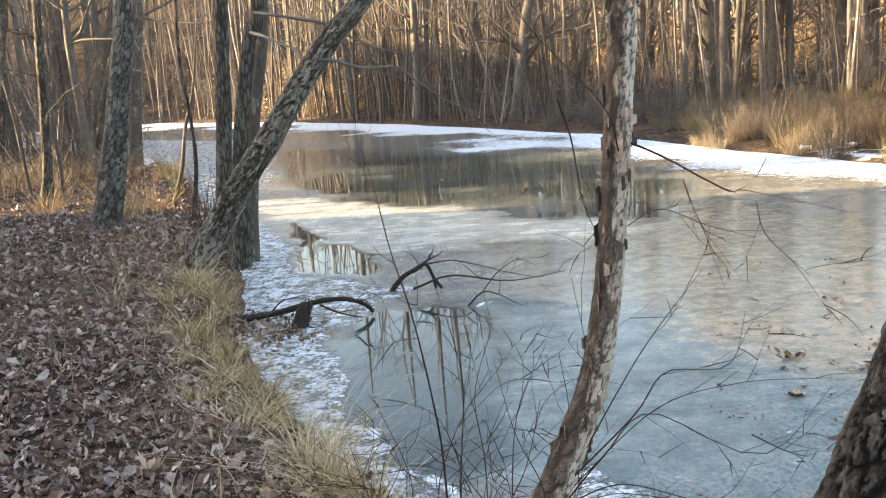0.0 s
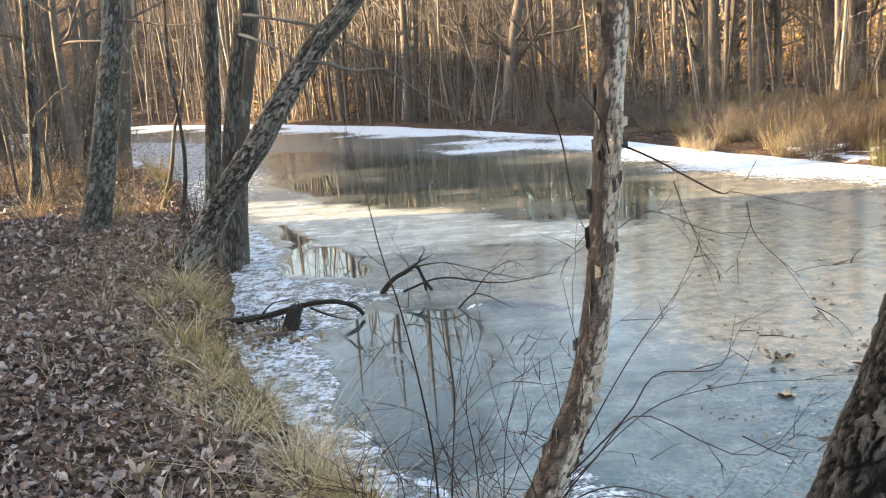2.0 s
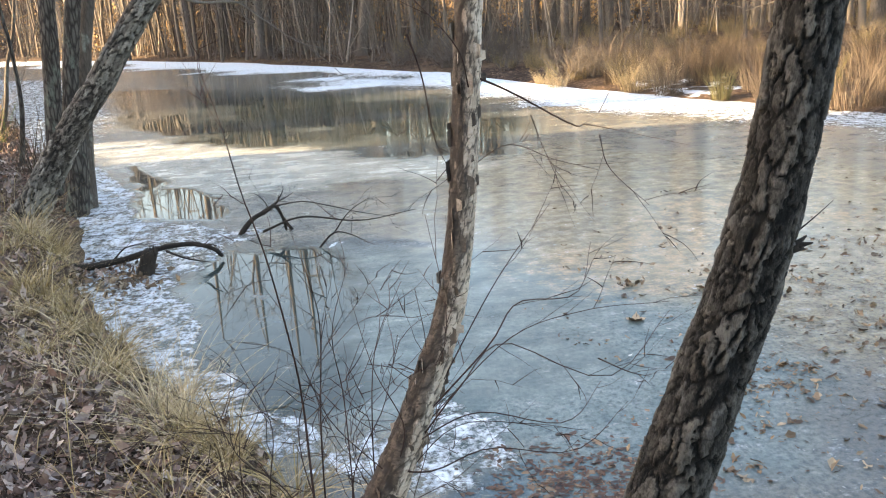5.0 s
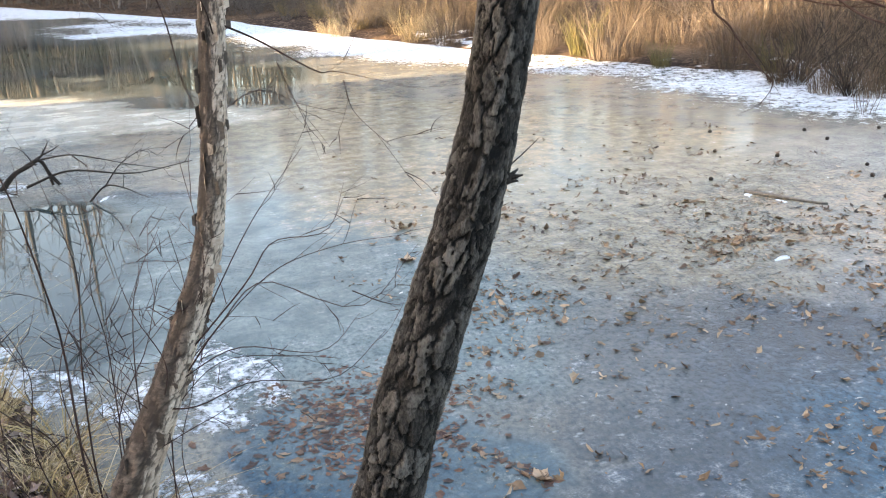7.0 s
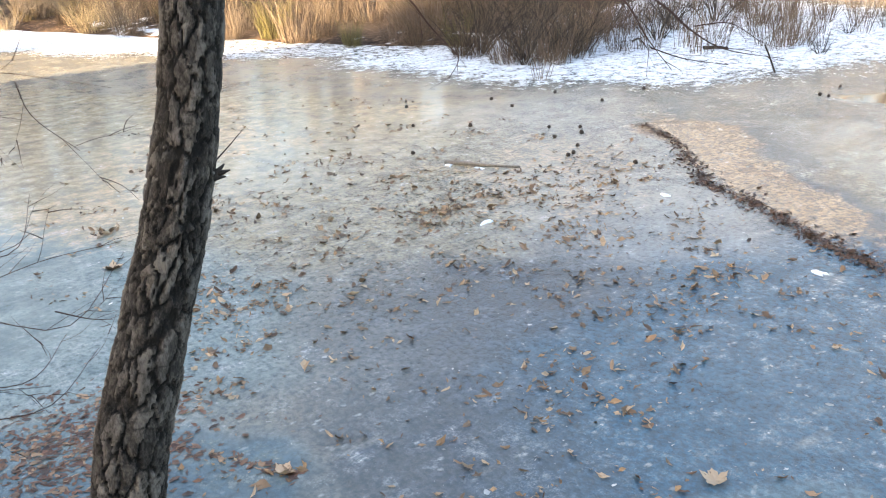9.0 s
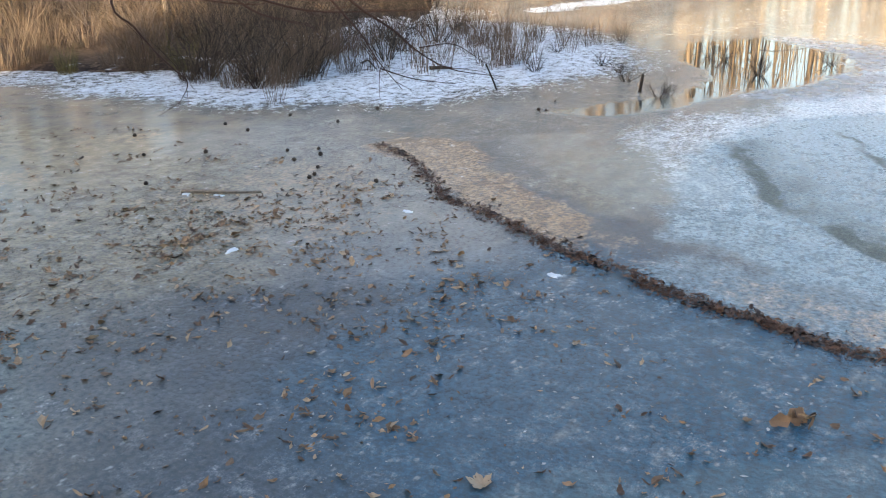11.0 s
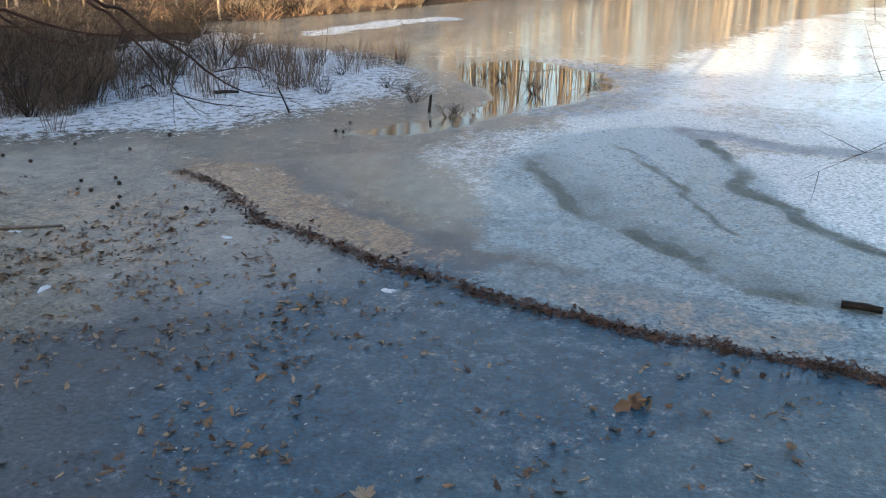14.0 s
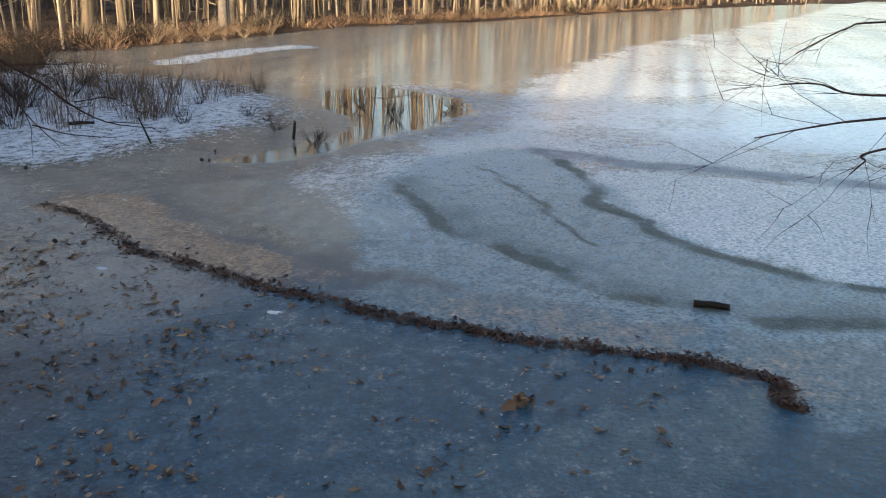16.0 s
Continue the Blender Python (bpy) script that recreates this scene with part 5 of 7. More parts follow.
def build_shrub():
    """The bushy shoots left of the birch."""
    ob = thing("shrub", "leafless shrub of thin dark shoots growing at the water's edge", "shrub")
    rng = np.random.default_rng(21)

    def shoot(r, *p):
        g = Geo()
        y0 = rng.uniform(1.32, 1.5)
        s = spline([(q[0], y0 + 0.03 * k * rng.normal(0, 1), q[1]) for k, q in enumerate(p)], 20)
        g.tube(s, np.linspace(r, 0.001, 20), 5, cap=False)
        for k in range(5, 19):
            if rng.random() < 0.36:
                d = s[k + 1] - s[k]
                d = d / np.linalg.norm(d) + rng.normal(0, 0.55, 3)
                branch(g, s[k], d, rng.uniform(0.1, 0.45), 0.0014, rng, 1, 4, 0, 0.14, (2, 4))
        piece("shoot", g.mesh("shoot"), TWIG, ob)
    shoot(0.0056, (-0.16, 0.0), (-0.19, 0.34), (-0.2, 0.74), (-0.22, 1.04), (-0.26, 1.36), (-0.31, 1.58), (-0.34, 1.81), (-0.4, 1.97))
    shoot(0.0043, (-0.12, 0.0), (-0.15, 0.33), (-0.14, 0.73), (-0.11, 1.02), (-0.12, 1.25), (-0.18, 1.48))
    shoot(0.0037, (-0.04, 0.0), (-0.05, 0.31), (-0.05, 0.72), (-0.07, 1.02), (0.01, 1.27))
    shoot(0.0037, (0.02, 0.0), (0.03, 0.35), (0.03, 0.71), (0.07, 1.0), (0.19, 1.17))
    shoot(0.0031, (-0.05, 0.05), (-0.05, 0.52), (0.08, 0.81), (0.15, 1.03))
    shoot(0.0031, (0.1, 0.0), (0.13, 0.51), (0.24, 0.87), (0.3, 1.13), (0.28, 1.43))
    shoot(0.0031, (-0.25, 0.1), (-0.33, 0.5), (-0.3, 0.8), (-0.4, 1.1))
    shoot(0.0031, (-0.2, 0.1), (-0.27, 0.45), (-0.42, 0.7), (-0.5, 0.95))
    shoot(0.0025, (-0.1, 0.05), (-0.22, 0.6), (-0.16, 0.9), (-0.02, 1.12))
    shoot(0.0025, (-0.3, 0.15), (-0.45, 0.5), (-0.48, 0.75))
    for _ in range(5):
        x = rng.uniform(-0.5, 0.25)
        shoot(0.0021, (x, 0.0), (x + rng.normal(0, 0.04), 0.32), (x + rng.normal(0, 0.09), 0.65), (x + rng.normal(0, 0.16), rng.uniform(0.8, 1.1)))


build_plated_tree()
build_birch()
build_shrub()


def upright_tree(name, label, points, radii, mat, seed, limbs=16, low=0.78, rough=0.05, plates=None):
    ob = thing(name, label, "tree", "trees on the near bank")
    if plates:
        geo, keep = Geo(), {}
        pts = spline(points, 340)
        rr = np.interp(np.linspace(0, 1, 340), np.linspace(0, 1, len(radii)), radii)
        geo.tube(pts, rr, 72, scaly(seed, plates[0], plates[1], keep, plates[2], plates[2] * 0.6))
        me = geo.mesh("trunk")
        for n in ("relief", "tone"):
            attribute(me, n, np.concatenate([keep[n].ravel(), [0, 0]]))
    else:
        me, pts, rr = near_trunk(points, radii, mat, seed, 24, 110, rough)
    piece("trunk", me, mat, ob)
    rng = np.random.default_rng(seed + 1)
    g = Geo()
    for _ in range(limbs):
        t = rng.uniform(low, 0.97)
        i = int(t * (len(pts) - 1))
        a = rng.uniform(0, 6.28)
        branch(g, pts[i], (np.cos(a), np.sin(a), rng.uniform(0.3, 1.0)), (1.1 - t) * 4.2, rr[i] * 0.15, rng, 2, 5, 0, 0.17, (4, 7), 0.04)
    piece("crown", g.mesh("crown"), mat, ob)
    return ob


def build_left_trees():
    upright_tree("tree", "grey tree trunk with green-grey lichen in leaf litter", [(-5.0, 10.47, 0.15), (-4.86, 10.47, 0.42), (-4.65, 10.47, 1.17), (-4.41, 10.47, 2.26), (-4.21, 10.47, 3.31), (-3.9, 10.5, 6.5), (-3.6, 10.6, 13)],
                 [0.34, 0.2, 0.17, 0.14, 0.13, 0.1, 0.03], LICHEN_BARK, 31, plates=(16, 8, 0.05))
    upright_tree("tree", "tall straight dark trunk at the pond's edge", [(-3.22, 9.9, -0.1), (-3.15, 9.9, 0.15), (-3.07, 9.9, 0.83), (-2.96, 9.9, 1.81), (-2.9, 9.9, 2.5), (-2.84, 9.9, 3.17), (-2.7, 9.9, 6), (-2.4, 9.9, 13)], [0.15, 0.11, 0.1, 0.098, 0.095, 0.09, 0.08, 0.02], DARK_BARK, 33)
    upright_tree("tree", "dark trunk wrapped in bark beside the pond", [(-2.82, 9.1, -0.15), (-2.78, 9.1, 0.03), (-2.67, 9.1, 0.64), (-2.63, 9.1, 1.3), (-2.48, 9.1, 2.14), (-2.33, 9.1, 2.76), (-2.23, 9.1, 3.06), (-1.9, 9.1, 6), (-1.6, 9.1, 12)], [0.2, 0.15, 0.12, 0.09, 0.085, 0.08, 0.08, 0.06, 0.02], DARK_BARK, 35)
    upright_tree("tree", "pale grey slim trunk close behind a darker one", [(-2.75, 9.5, -0.15), (-2.68, 9.5, 0.5), (-2.6, 9.5, 1.13), (-2.49, 9.5, 1.8), (-2.35, 9.5, 2.45), (-2.24, 9.5, 3.09), (-1.8, 9.5, 7), (-1.6, 9.5, 11)], [0.12, 0.09, 0.085, 0.08, 0.075, 0.07, 0.05, 0.02], GREY_BARK, 36)
    upright_tree("tree", "slender dark trunk among rust-coloured grass", [(-7.6, 14.8, 0.3), (-7.5, 14.8, 0.8), (-7.4, 14.8, 1.77), (-7.3, 14.8, 3.0), (-7.2, 14.8, 4.2), (-7.0, 15, 9)], [0.13, 0.09, 0.075, 0.07, 0.065, 0.02], DARK_BARK, 41, 12, 0.3)
    upright_tree("tree", "grey trunk of a leaning pair in the grass", [(-10.6, 24, 0.3), (-10.3, 24, 1.3), (-9.9, 24, 2.6), (-9.4, 24, 3.8), (-9.0, 24, 5.3), (-8.2, 24, 11)], [0.28, 0.18, 0.16, 0.14, 0.13, 0.03], GREY_BARK, 43)
    upright_tree("tree", "second grey trunk of a leaning pair", [(-10.2, 24.3, 0.3), (-10.0, 24.3, 1.4), (-9.5, 24.3, 3.0), (-9.0, 24.3, 4.6), (-8.2, 24.3, 10)], [0.22, 0.13, 0.12, 0.1, 0.03], GREY_BARK, 45)
    upright_tree("tree", "straight pale grey trunk standing by the ice", [(-8.9, 23.2, 0.1), (-8.75, 23.2, 1.0), (-8.45, 23.2, 3.2), (-8.2, 23.2, 4.8), (-7.8, 23.2, 12)], [0.24, 0.15, 0.14, 0.13, 0.03], GREY_BARK, 47)
    upright_tree("tree", "dark trunk in the wood on the near bank", [(-12.9, 23.5, 0.4), (-12.6, 23.5, 1.4), (-12.2, 23.5, 3.6), (-11.9, 23.5, 5.2), (-11.5, 23.5, 12)], [0.28, 0.17, 0.15, 0.14, 0.03], DARK_BARK, 49)
    upright_tree("sapling", "thin pale sapling leaning at the ice edge", [(-5.1, 14.1, 0.1), (-4.85, 14.1, 0.8), (-4.7, 14.1, 1.5), (-4.5, 14.1, 2.1), (-4.3, 14.1, 3.2)], [0.05, 0.035, 0.03, 0.025, 0.008], GREY_BARK, 51, 9, 0.4)
    upright_tree("sapling", "thin dark sapling with hanging vines", [(-4.2, 12.2, 0.1), (-4.05, 12.2, 1.0), (-4.05, 12.2, 1.8), (-4.1, 12.2, 2.5), (-4.05, 12.2, 3.5), (-3.9, 12.2, 6)], [0.04, 0.03, 0.025, 0.022, 0.02, 0.006], DARK_BARK, 53, 12, 0.25)
    # the trunk that leans out over the ice, with its bare side branch
    ob = upright_tree("leaning_tree", "grey trunk leaning far out over the frozen pond", [(-3.3, 8.2, -0.1), (-3.01, 8.2, 0.24), (-2.67, 8.2, 0.75), (-2.41, 8.2, 1.13), (-2.09, 8.2, 1.53), (-1.81, 8.2, 1.93), (-1.56, 8.2, 2.26), (-1.29, 8.2, 2.59), (-0.97, 8.2, 2.91), (-0.2, 8.2, 3.9), (0.9, 8.3, 6)],
                      [0.27, 0.165, 0.14, 0.13, 0.125, 0.12, 0.115, 0.11, 0.1, 0.07, 0.02], LEAN_BARK, 37, 26, 0.84, 0.08, (15, 6, 0.17))
    rng = np.random.default_rng(39)
    for p in ([(-2.28, 9.1, 2.93), (-1.99, 8.4, 2.85), (-1.7, 8.3, 2.78), (-1.41, 8.3, 2.71), (-1.13, 8.3, 2.55), (-0.79, 8.3, 2.39), (-0.46, 8.3, 2.33)], [(-2.36, 9.1, 2.72), (-2.05, 8.4, 2.62), (-1.85, 8.3, 2.52), (-1.68, 8.3, 2.45)],
              [(-1.6, 8.2, 2.3), (-1.36, 8.1, 2.33), (-1.02, 8.1, 2.22), (-0.67, 8.1, 2.2), (-0.45, 8.1, 2.04), (-0.11, 8.1, 1.78), (0.12, 8.1, 1.7)]):
        g = Geo()
        s = spline(p, 24)
        g.tube(s, np.linspace(0.022, 0.005, 24), 6, lambda a, run, r: r * 0.5 * (vnoise(a * 2, run * 9, 4) - 0.5))
        for i in range(8, 24, 2):
            branch(g, s[i], (rng.uniform(0.2, 1), rng.normal(0, 0.5), rng.normal(-0.3, 0.4)), rng.uniform(0.3, 0.9), 0.005, rng, 1, 4, 0.04, 0.12, (2, 5))
        piece("side_branch", g.mesh("side_branch"), PALE_TWIG, ob, "pale bare side branch")


build_left_trees()


# ---- reeds and grass ----
def tuft(n, height, spread, width, droop, seed, upright=0.25):
    """Blades from one root: each a bent tapering strip."""
    rng = np.random.default_rng(seed)
    k = 5
    a = rng.uniform(0, 2 * np.pi, n)
    rad = spread * np.sqrt(rng.uniform(0, 1, n))
    base = np.stack([rad * np.cos(a), rad * np.sin(a), np.full(n, -0.03)], 1)
    lean_a = a + rng.normal(0, 0.7, n)
    lean = np.abs(rng.normal(0, upright, n)) + 0.04
    h = height * np.clip(rng.lognormal(-0.4, 0.42, n), 0.12, 1.2)
    out = np.stack([np.cos(lean_a), np.sin(lean_a)], 1)
    s = np.linspace(0, 1, k)
    bend = lean[:, None] * s + droop * rng.uniform(0.1, 1, n)[:, None] * s ** 2.6
    ctr = np.zeros((n, k, 3))
    ctr[:, :, :2] = base[:, None, :2] + out[:, None, :] * (bend * h[:, None])[:, :, None]
    ctr[:, :, 2] = base[:, None, 2] + h[:, None] * (s - 0.55 * droop * rng.uniform(0, 1, n)[:, None] * s ** 3)
    face = rng.uniform(0, np.pi, n)
    side = np.stack([np.cos(face), np.sin(face), np.zeros(n)], 1)
    w = width * rng.uniform(0.6, 1.4, n)[:, None] * np.array([0.8, 1, 0.9, 0.6, 0.08])[None]
    left, right = ctr - side[:, None] * w[:, :, None], ctr + side[:, None] * w[:, :, None]
    verts = np.stack([left, right], 2).reshape(n, k * 2, 3)
    q = np.array([[2 * i, 2 * i + 1, 2 * i + 3, 2 * i + 2] for i in range(k - 1)])
    quads = (q[None] + (np.arange(n) * k * 2)[:, None, None]).reshape(-1, 4)
    return raw_mesh("blades", verts.reshape(-1, 3), quads)


def plant_tufts(places, meshes, mat, name, label, category, group, rng, size=(0.8, 1.2), sink=0.0):
    for x, y in places:
        ob = piece(name, meshes[rng.integers(len(meshes))], mat)
        if ob.data.materials[0] is not mat:
            ob.data = ob.data.copy()
            ob.data.materials[0] = mat
        s = rng.uniform(*size)
        ob.matrix_world = Matrix.LocRotScale((x, y, max(gz(x, y), 0) - sink), Euler((0, 0, rng.uniform(0, 6.28))), (s, s, s * rng.uniform(0.85, 1.15)))
        tagged(ob, label, category, group)


def tuft_field(places, meshes, mat, name, label, category, rng, size):
    """Tufts too many to count, joined into one mesh."""
    shapes = []
    for me in meshes:
        co = np.zeros(len(me.vertices) * 3, np.float32)
        me.vertices.foreach_get("co", co)
        idx = np.zeros(len(me.polygons) * 4, np.int32)
        me.polygons.foreach_get("vertices", idx)
        shapes.append((co.reshape(-1, 3), idx.reshape(-1, 4)))
    g = Geo()
    for x, y in places:
        co, q = shapes[rng.integers(len(shapes))]
        a, s = rng.uniform(0, 6.28), rng.uniform(*size)
        c = co * s
        g.add(np.stack([c[:, 0] * np.cos(a) - c[:, 1] * np.sin(a) + x, c[:, 0] * np.sin(a) + c[:, 1] * np.cos(a) + y, c[:, 2] + max(gz(x, y), 0)], 1), q)
    return tagged(piece(name, g.mesh(name), mat), label, category, kind="stuff")


REEDS = [tuft(330, 1.1, 0.5, 0.0036, 0.7, 400 + i, 0.26) for i in range(4)]
REEDS_B = [tuft(280, 1.15, 0.46, 0.0036, 0.5, 410 + i, 0.22) for i in range(5)]
REEDS_C = [tuft(320, 1.0, 0.3, 0.0042, 0.35, 420 + i, 0.2) for i in range(3)]
rng_r = np.random.default_rng(40)


def along(line, step, jitter, rng, rows=1, depth=0.8):
    """Places beside a line, in uneven rows behind it."""
    line = np.asarray(line, float)
    out = []
    for (ax, ay), (bx, by) in zip(line[:-1], line[1:]):
        ln = math.hypot(bx - ax, by - ay)
        nx, ny = (by - ay) / ln, -(bx - ax) / ln
        for i in range(max(1, int(ln / step))):
            for r in range(rows):
                t = (i + rng.uniform(0, 1)) * step / ln
                o = r * depth + rng.normal(0, jitter)
                out.append((ax + (bx - ax) * t + nx * o, ay + (by - ay) * t + ny * o))
    return out


REED_EDGE = [(9.4, 8.3), (8.4, 10.3), (7.6, 12.6), (6.9, 14.6), (5.75, 17.9), (5.0, 20.6)]
front = along(REED_EDGE[::-1], 0.6, 0.35, rng_r)
front = [(x + 0.35, y) for x, y in front]
for i, (x, y) in enumerate(front):
    if y < 14 and math.sin(y * 2.6 + 0.8) < -0.45:
        continue
    # past the shade's edge most clumps take a gold colour for the sunlight
    if y > 14.6 and i % 4:
        kind = (REEDS, REED_GOLD, "golden sunlit clump of dry reeds at the pond's edge")
    elif i % 3 == 0:
        kind = (REEDS_C, REED_GREEN, "olive-green clump of rushes in the snow at the pond's edge")
    else:
        kind = (REEDS_B, REED_BROWN, "brown clump of dry reeds at the pond's edge")
    plant_tufts([(x, y)], kind[0], kind[1], "reed_clump", kind[2], "reeds", "reeds along the pond", rng_r, (0.35, 0.75) if y > 14 else (0.45, 0.85))
back = along([(x + 1.7, y + 0.4) for x, y in REED_EDGE[::-1]], 0.7, 0.4, rng_r, 4, -1.0)
back = [(x, y) for x, y in back if dry(x, y, 0.1)]
plant_tufts(back, REEDS_B, REED_BROWN, "reed_clump", "clump of dry brown marsh reeds", "reeds", "reeds along the pond", rng_r, (0.5, 0.85))
east = [(9.3, 7.0), (9.0, 7.5), (9.9, 7.2), (9.5, 7.7), (10.4, 7.6), (10.1, 8.2), (11.0, 8.0), (10.9, 8.6), (11.8, 8.5), (12.4, 8.4), (9.0, 8.3), (9.6, 8.8), (10.5, 9.2), (11.5, 9.3), (12.5, 9.3)]
plant_tufts(east, REEDS_B, REED_BROWN, "reed_clump", "dark brown reed clump standing in frozen snow", "reeds", "reeds along the pond", rng_r, (0.5, 0.85))
plant_bushes([(x + 0.3 * math.sin(7 * x), y - 0.3 * math.cos(5 * y)) for x, y in east] + [(12.9, 7.6), (13.6, 8.2), (11.9, 7.2), (14.2, 7.7)], BUSHES, DEAD_WOOD, "dark leafless shrub standing in frozen snow", "shrubs in the marsh", rng_r, (0.4, 0.75))
meadow = [(rng_r.uniform(3, 24), rng_r.uniform(19, 35)) for _ in range(260)]
tuft_field([p for p in meadow if dry(*p, 0.4) and p[0] > 4 + (27 - p[1]) * 0.35], REEDS_C, REED_GOLD, "marsh_grass", "low shaggy tan grass of the marsh behind the reeds", "grass", rng_r, (0.3, 0.6))
SPARSE = [tuft(26, 0.75, 0.14, 0.0035, 0.15, 430 + i, 0.3) for i in range(4)]
loose = [(x, y) for x, y in zip(np.random.default_rng(41).uniform(10, 16.5, 130), np.random.default_rng(42).uniform(4.6, 9.5, 130)) if y > 4.2 + 0.1 * (x - 10) and x + y > 17]
plant_tufts(loose, SPARSE, REED_BROWN, "reed_tuft", "few thin brown reed stems frozen into the ice", "reeds", "loose reed stems in the ice", rng_r, (0.6, 1.2))
plant_tufts([(8.34, 6.24)], SPARSE, REED_BROWN, "reed_tuft", "small tuft of brown stems frozen into the ice", "reeds", "loose reed stems in the ice", rng_r, (0.7, 0.8))

BANK_GRASS = blades("bank_grass", [(0.14, 0.075, 0.04), (0.34, 0.19, 0.085), (0.5, 0.31, 0.16), (0.05, 0.035, 0.025), (0.24, 0.13, 0.065)], vary=0.5)
EAST_TUFTS = [tuft(70, 0.5, 0.6, 0.009, 1.2, 480 + i, 0.9) for i in range(3)]
bank = []
for _ in range(230):
    xx = rng_r.uniform(20.5, 70)
    bank.append((xx, float(np.interp(xx, [20, 28, 36, 44, 59, 82], [12.7, 10.5, 8.8, 4.2, -2.2, -14.5])) + abs(rng_r.normal(0, 2.0)) + 0.1))
tuft_field([p for p in bank if dry(*p, 0.05)], EAST_TUFTS, BANK_GRASS, "bank_grass", "low rust-brown grass on the sunlit far bank", "grass", rng_r, (0.45, 1.0))
GRASS = [tuft(80, 0.44, 0.06, 0.0027, 1.5, 440 + i, 0.6) for i in range(4)] + [tuft(60, 0.3, 0.09, 0.0026, 1.9, 450 + i, 0.9) for i in range(4)]
STRANDS = [tuft(12, 0.5, 0.14, 0.0017, 0.9, 460 + i, 0.8) for i in range(4)]
TALL_GRASS = [tuft(70, 0.8, 0.22, 0.003, 0.9, 470 + i, 0.45) for i in range(4)]
rng_g = np.random.default_rng(43)
bank_line = [(-0.05, 1.25), (-0.2, 1.75), (-0.45, 2.3), (-0.95, 3.15), (-1.5, 4.2), (-1.95, 5.1), (-2.3, 6.0), (-2.65, 7.6)]
tufts = [p for p in along(bank_line, 0.15, 0.13, rng_g, 3, -0.11) if vnoise(np.array(p[0] * 2.3), np.array(p[1] * 2.3), 91) > 0.32]
plant_tufts([p for p in tufts if dry(*p, 0.0)], GRASS, STRAW, "grass_tuft", "tuft of pale straw-coloured winter grass on the bank", "grass", "grass along the bank", rng_g, (0.35, 1.0))
strands = [p for p in along([(x - 0.35, y) for x, y in bank_line] + [(-3.6, 9.0), (-4.2, 10.6)], 0.2, 0.3, rng_g, 2, -0.3)]
plant_tufts([p for p in strands if dry(*p, 0.0)], STRANDS, STRAW, "grass_tuft", "few loose strands of dry grass in leaf litter", "grass", "grass along the bank", rng_g, (0.5, 1.2))
rust = [(rng_g.uniform(-11.5, -4.6), rng_g.uniform(11.5, 21)) for _ in range(120)]
rust = [p for p in rust if dry(*p, 0.1) and vnoise(np.array(p[0] * 0.6), np.array(p[1] * 0.6), 93) > 0.42]
plant_tufts(rust, TALL_GRASS, RUST_GRASS, "grass_tuft", "tuft of rust-coloured dry grass among the trees", "grass", "grass among the trees", rng_g, (0.6, 1.2))
olive = [(-5.6, 13.2), (-5.3, 12.6), (-5.9, 13.9), (-9.8, 18.5), (-10.6, 19.5), (-7.0, 13.6), (-6.6, 14.6)]
plant_tufts(olive, TALL_GRASS, REED_GREEN, "grass_tuft", "olive-green tuft of grass among the trees", "grass", "grass among the trees", rng_g, (0.6, 1.0))
wild = [(rng_g.uniform(-14, -3.4), rng_g.uniform(8.5, 24)) for _ in range(90)]
tuft_field([p for p in wild if dry(*p, 0.1)], SPARSE, REED_BROWN, "dead_grass", "thin brown stalks of dead grass in leaf litter", "grass", rng_g, (0.8, 1.5))


# ---- fallen leaves ----
def frost_material():
    m, nt, b = material("frosted_ice")
    n = tex_noise(nt, coords(nt), 60, 5)
    nt.links.new(mixed(nt, n, (0.36, 0.43, 0.48), (0.75, 0.8, 0.84)), b.inputs["Base Color"])
    b.inputs["Roughness"].default_value = 0.5
    bumped(nt, b, n, 0.5, 0.01)
    return m


FROST = frost_material()
FLAKE = blades("ice_flake", [(0.1, 0.12, 0.13), (0.22, 0.25, 0.26), (0.4, 0.43, 0.44), (0.15, 0.16, 0.16), (0.55, 0.57, 0.57)], 0.35)


def leaf_shapes(seed, n=10):
    """Lobed oak and maple leaves, curled."""
    rng = np.random.default_rng(seed)
    shapes = []
    for i in range(n):
        k = 9
        a = np.arange(k) / k * 2 * np.pi
        lobes = 0.72 + 0.28 * np.cos(a * (3 if i % 2 else 5) + (0 if i % 2 else 0.3)) * rng.uniform(0.2, 1)
        r = lobes * rng.uniform(0.85, 1.15, k)
        x, y = r * np.cos(a) * rng.uniform(0.24, 0.68), r * np.sin(a)
        z = rng.uniform(0.2, 1.3) * x ** 2 + rng.uniform(-0.3, 0.7) * y ** 2 + rng.uniform(-0.4, 0.4) * x * y + rng.normal(0, 0.06, k)
        v = np.vstack([[[0, 0, 0]], np.stack([x, y, z], 1)])
        shapes.append((v, [(0, 1 + j, 1 + (j + 1) % k) for j in range(k)]))
    return shapes


SHAPES = leaf_shapes(50)


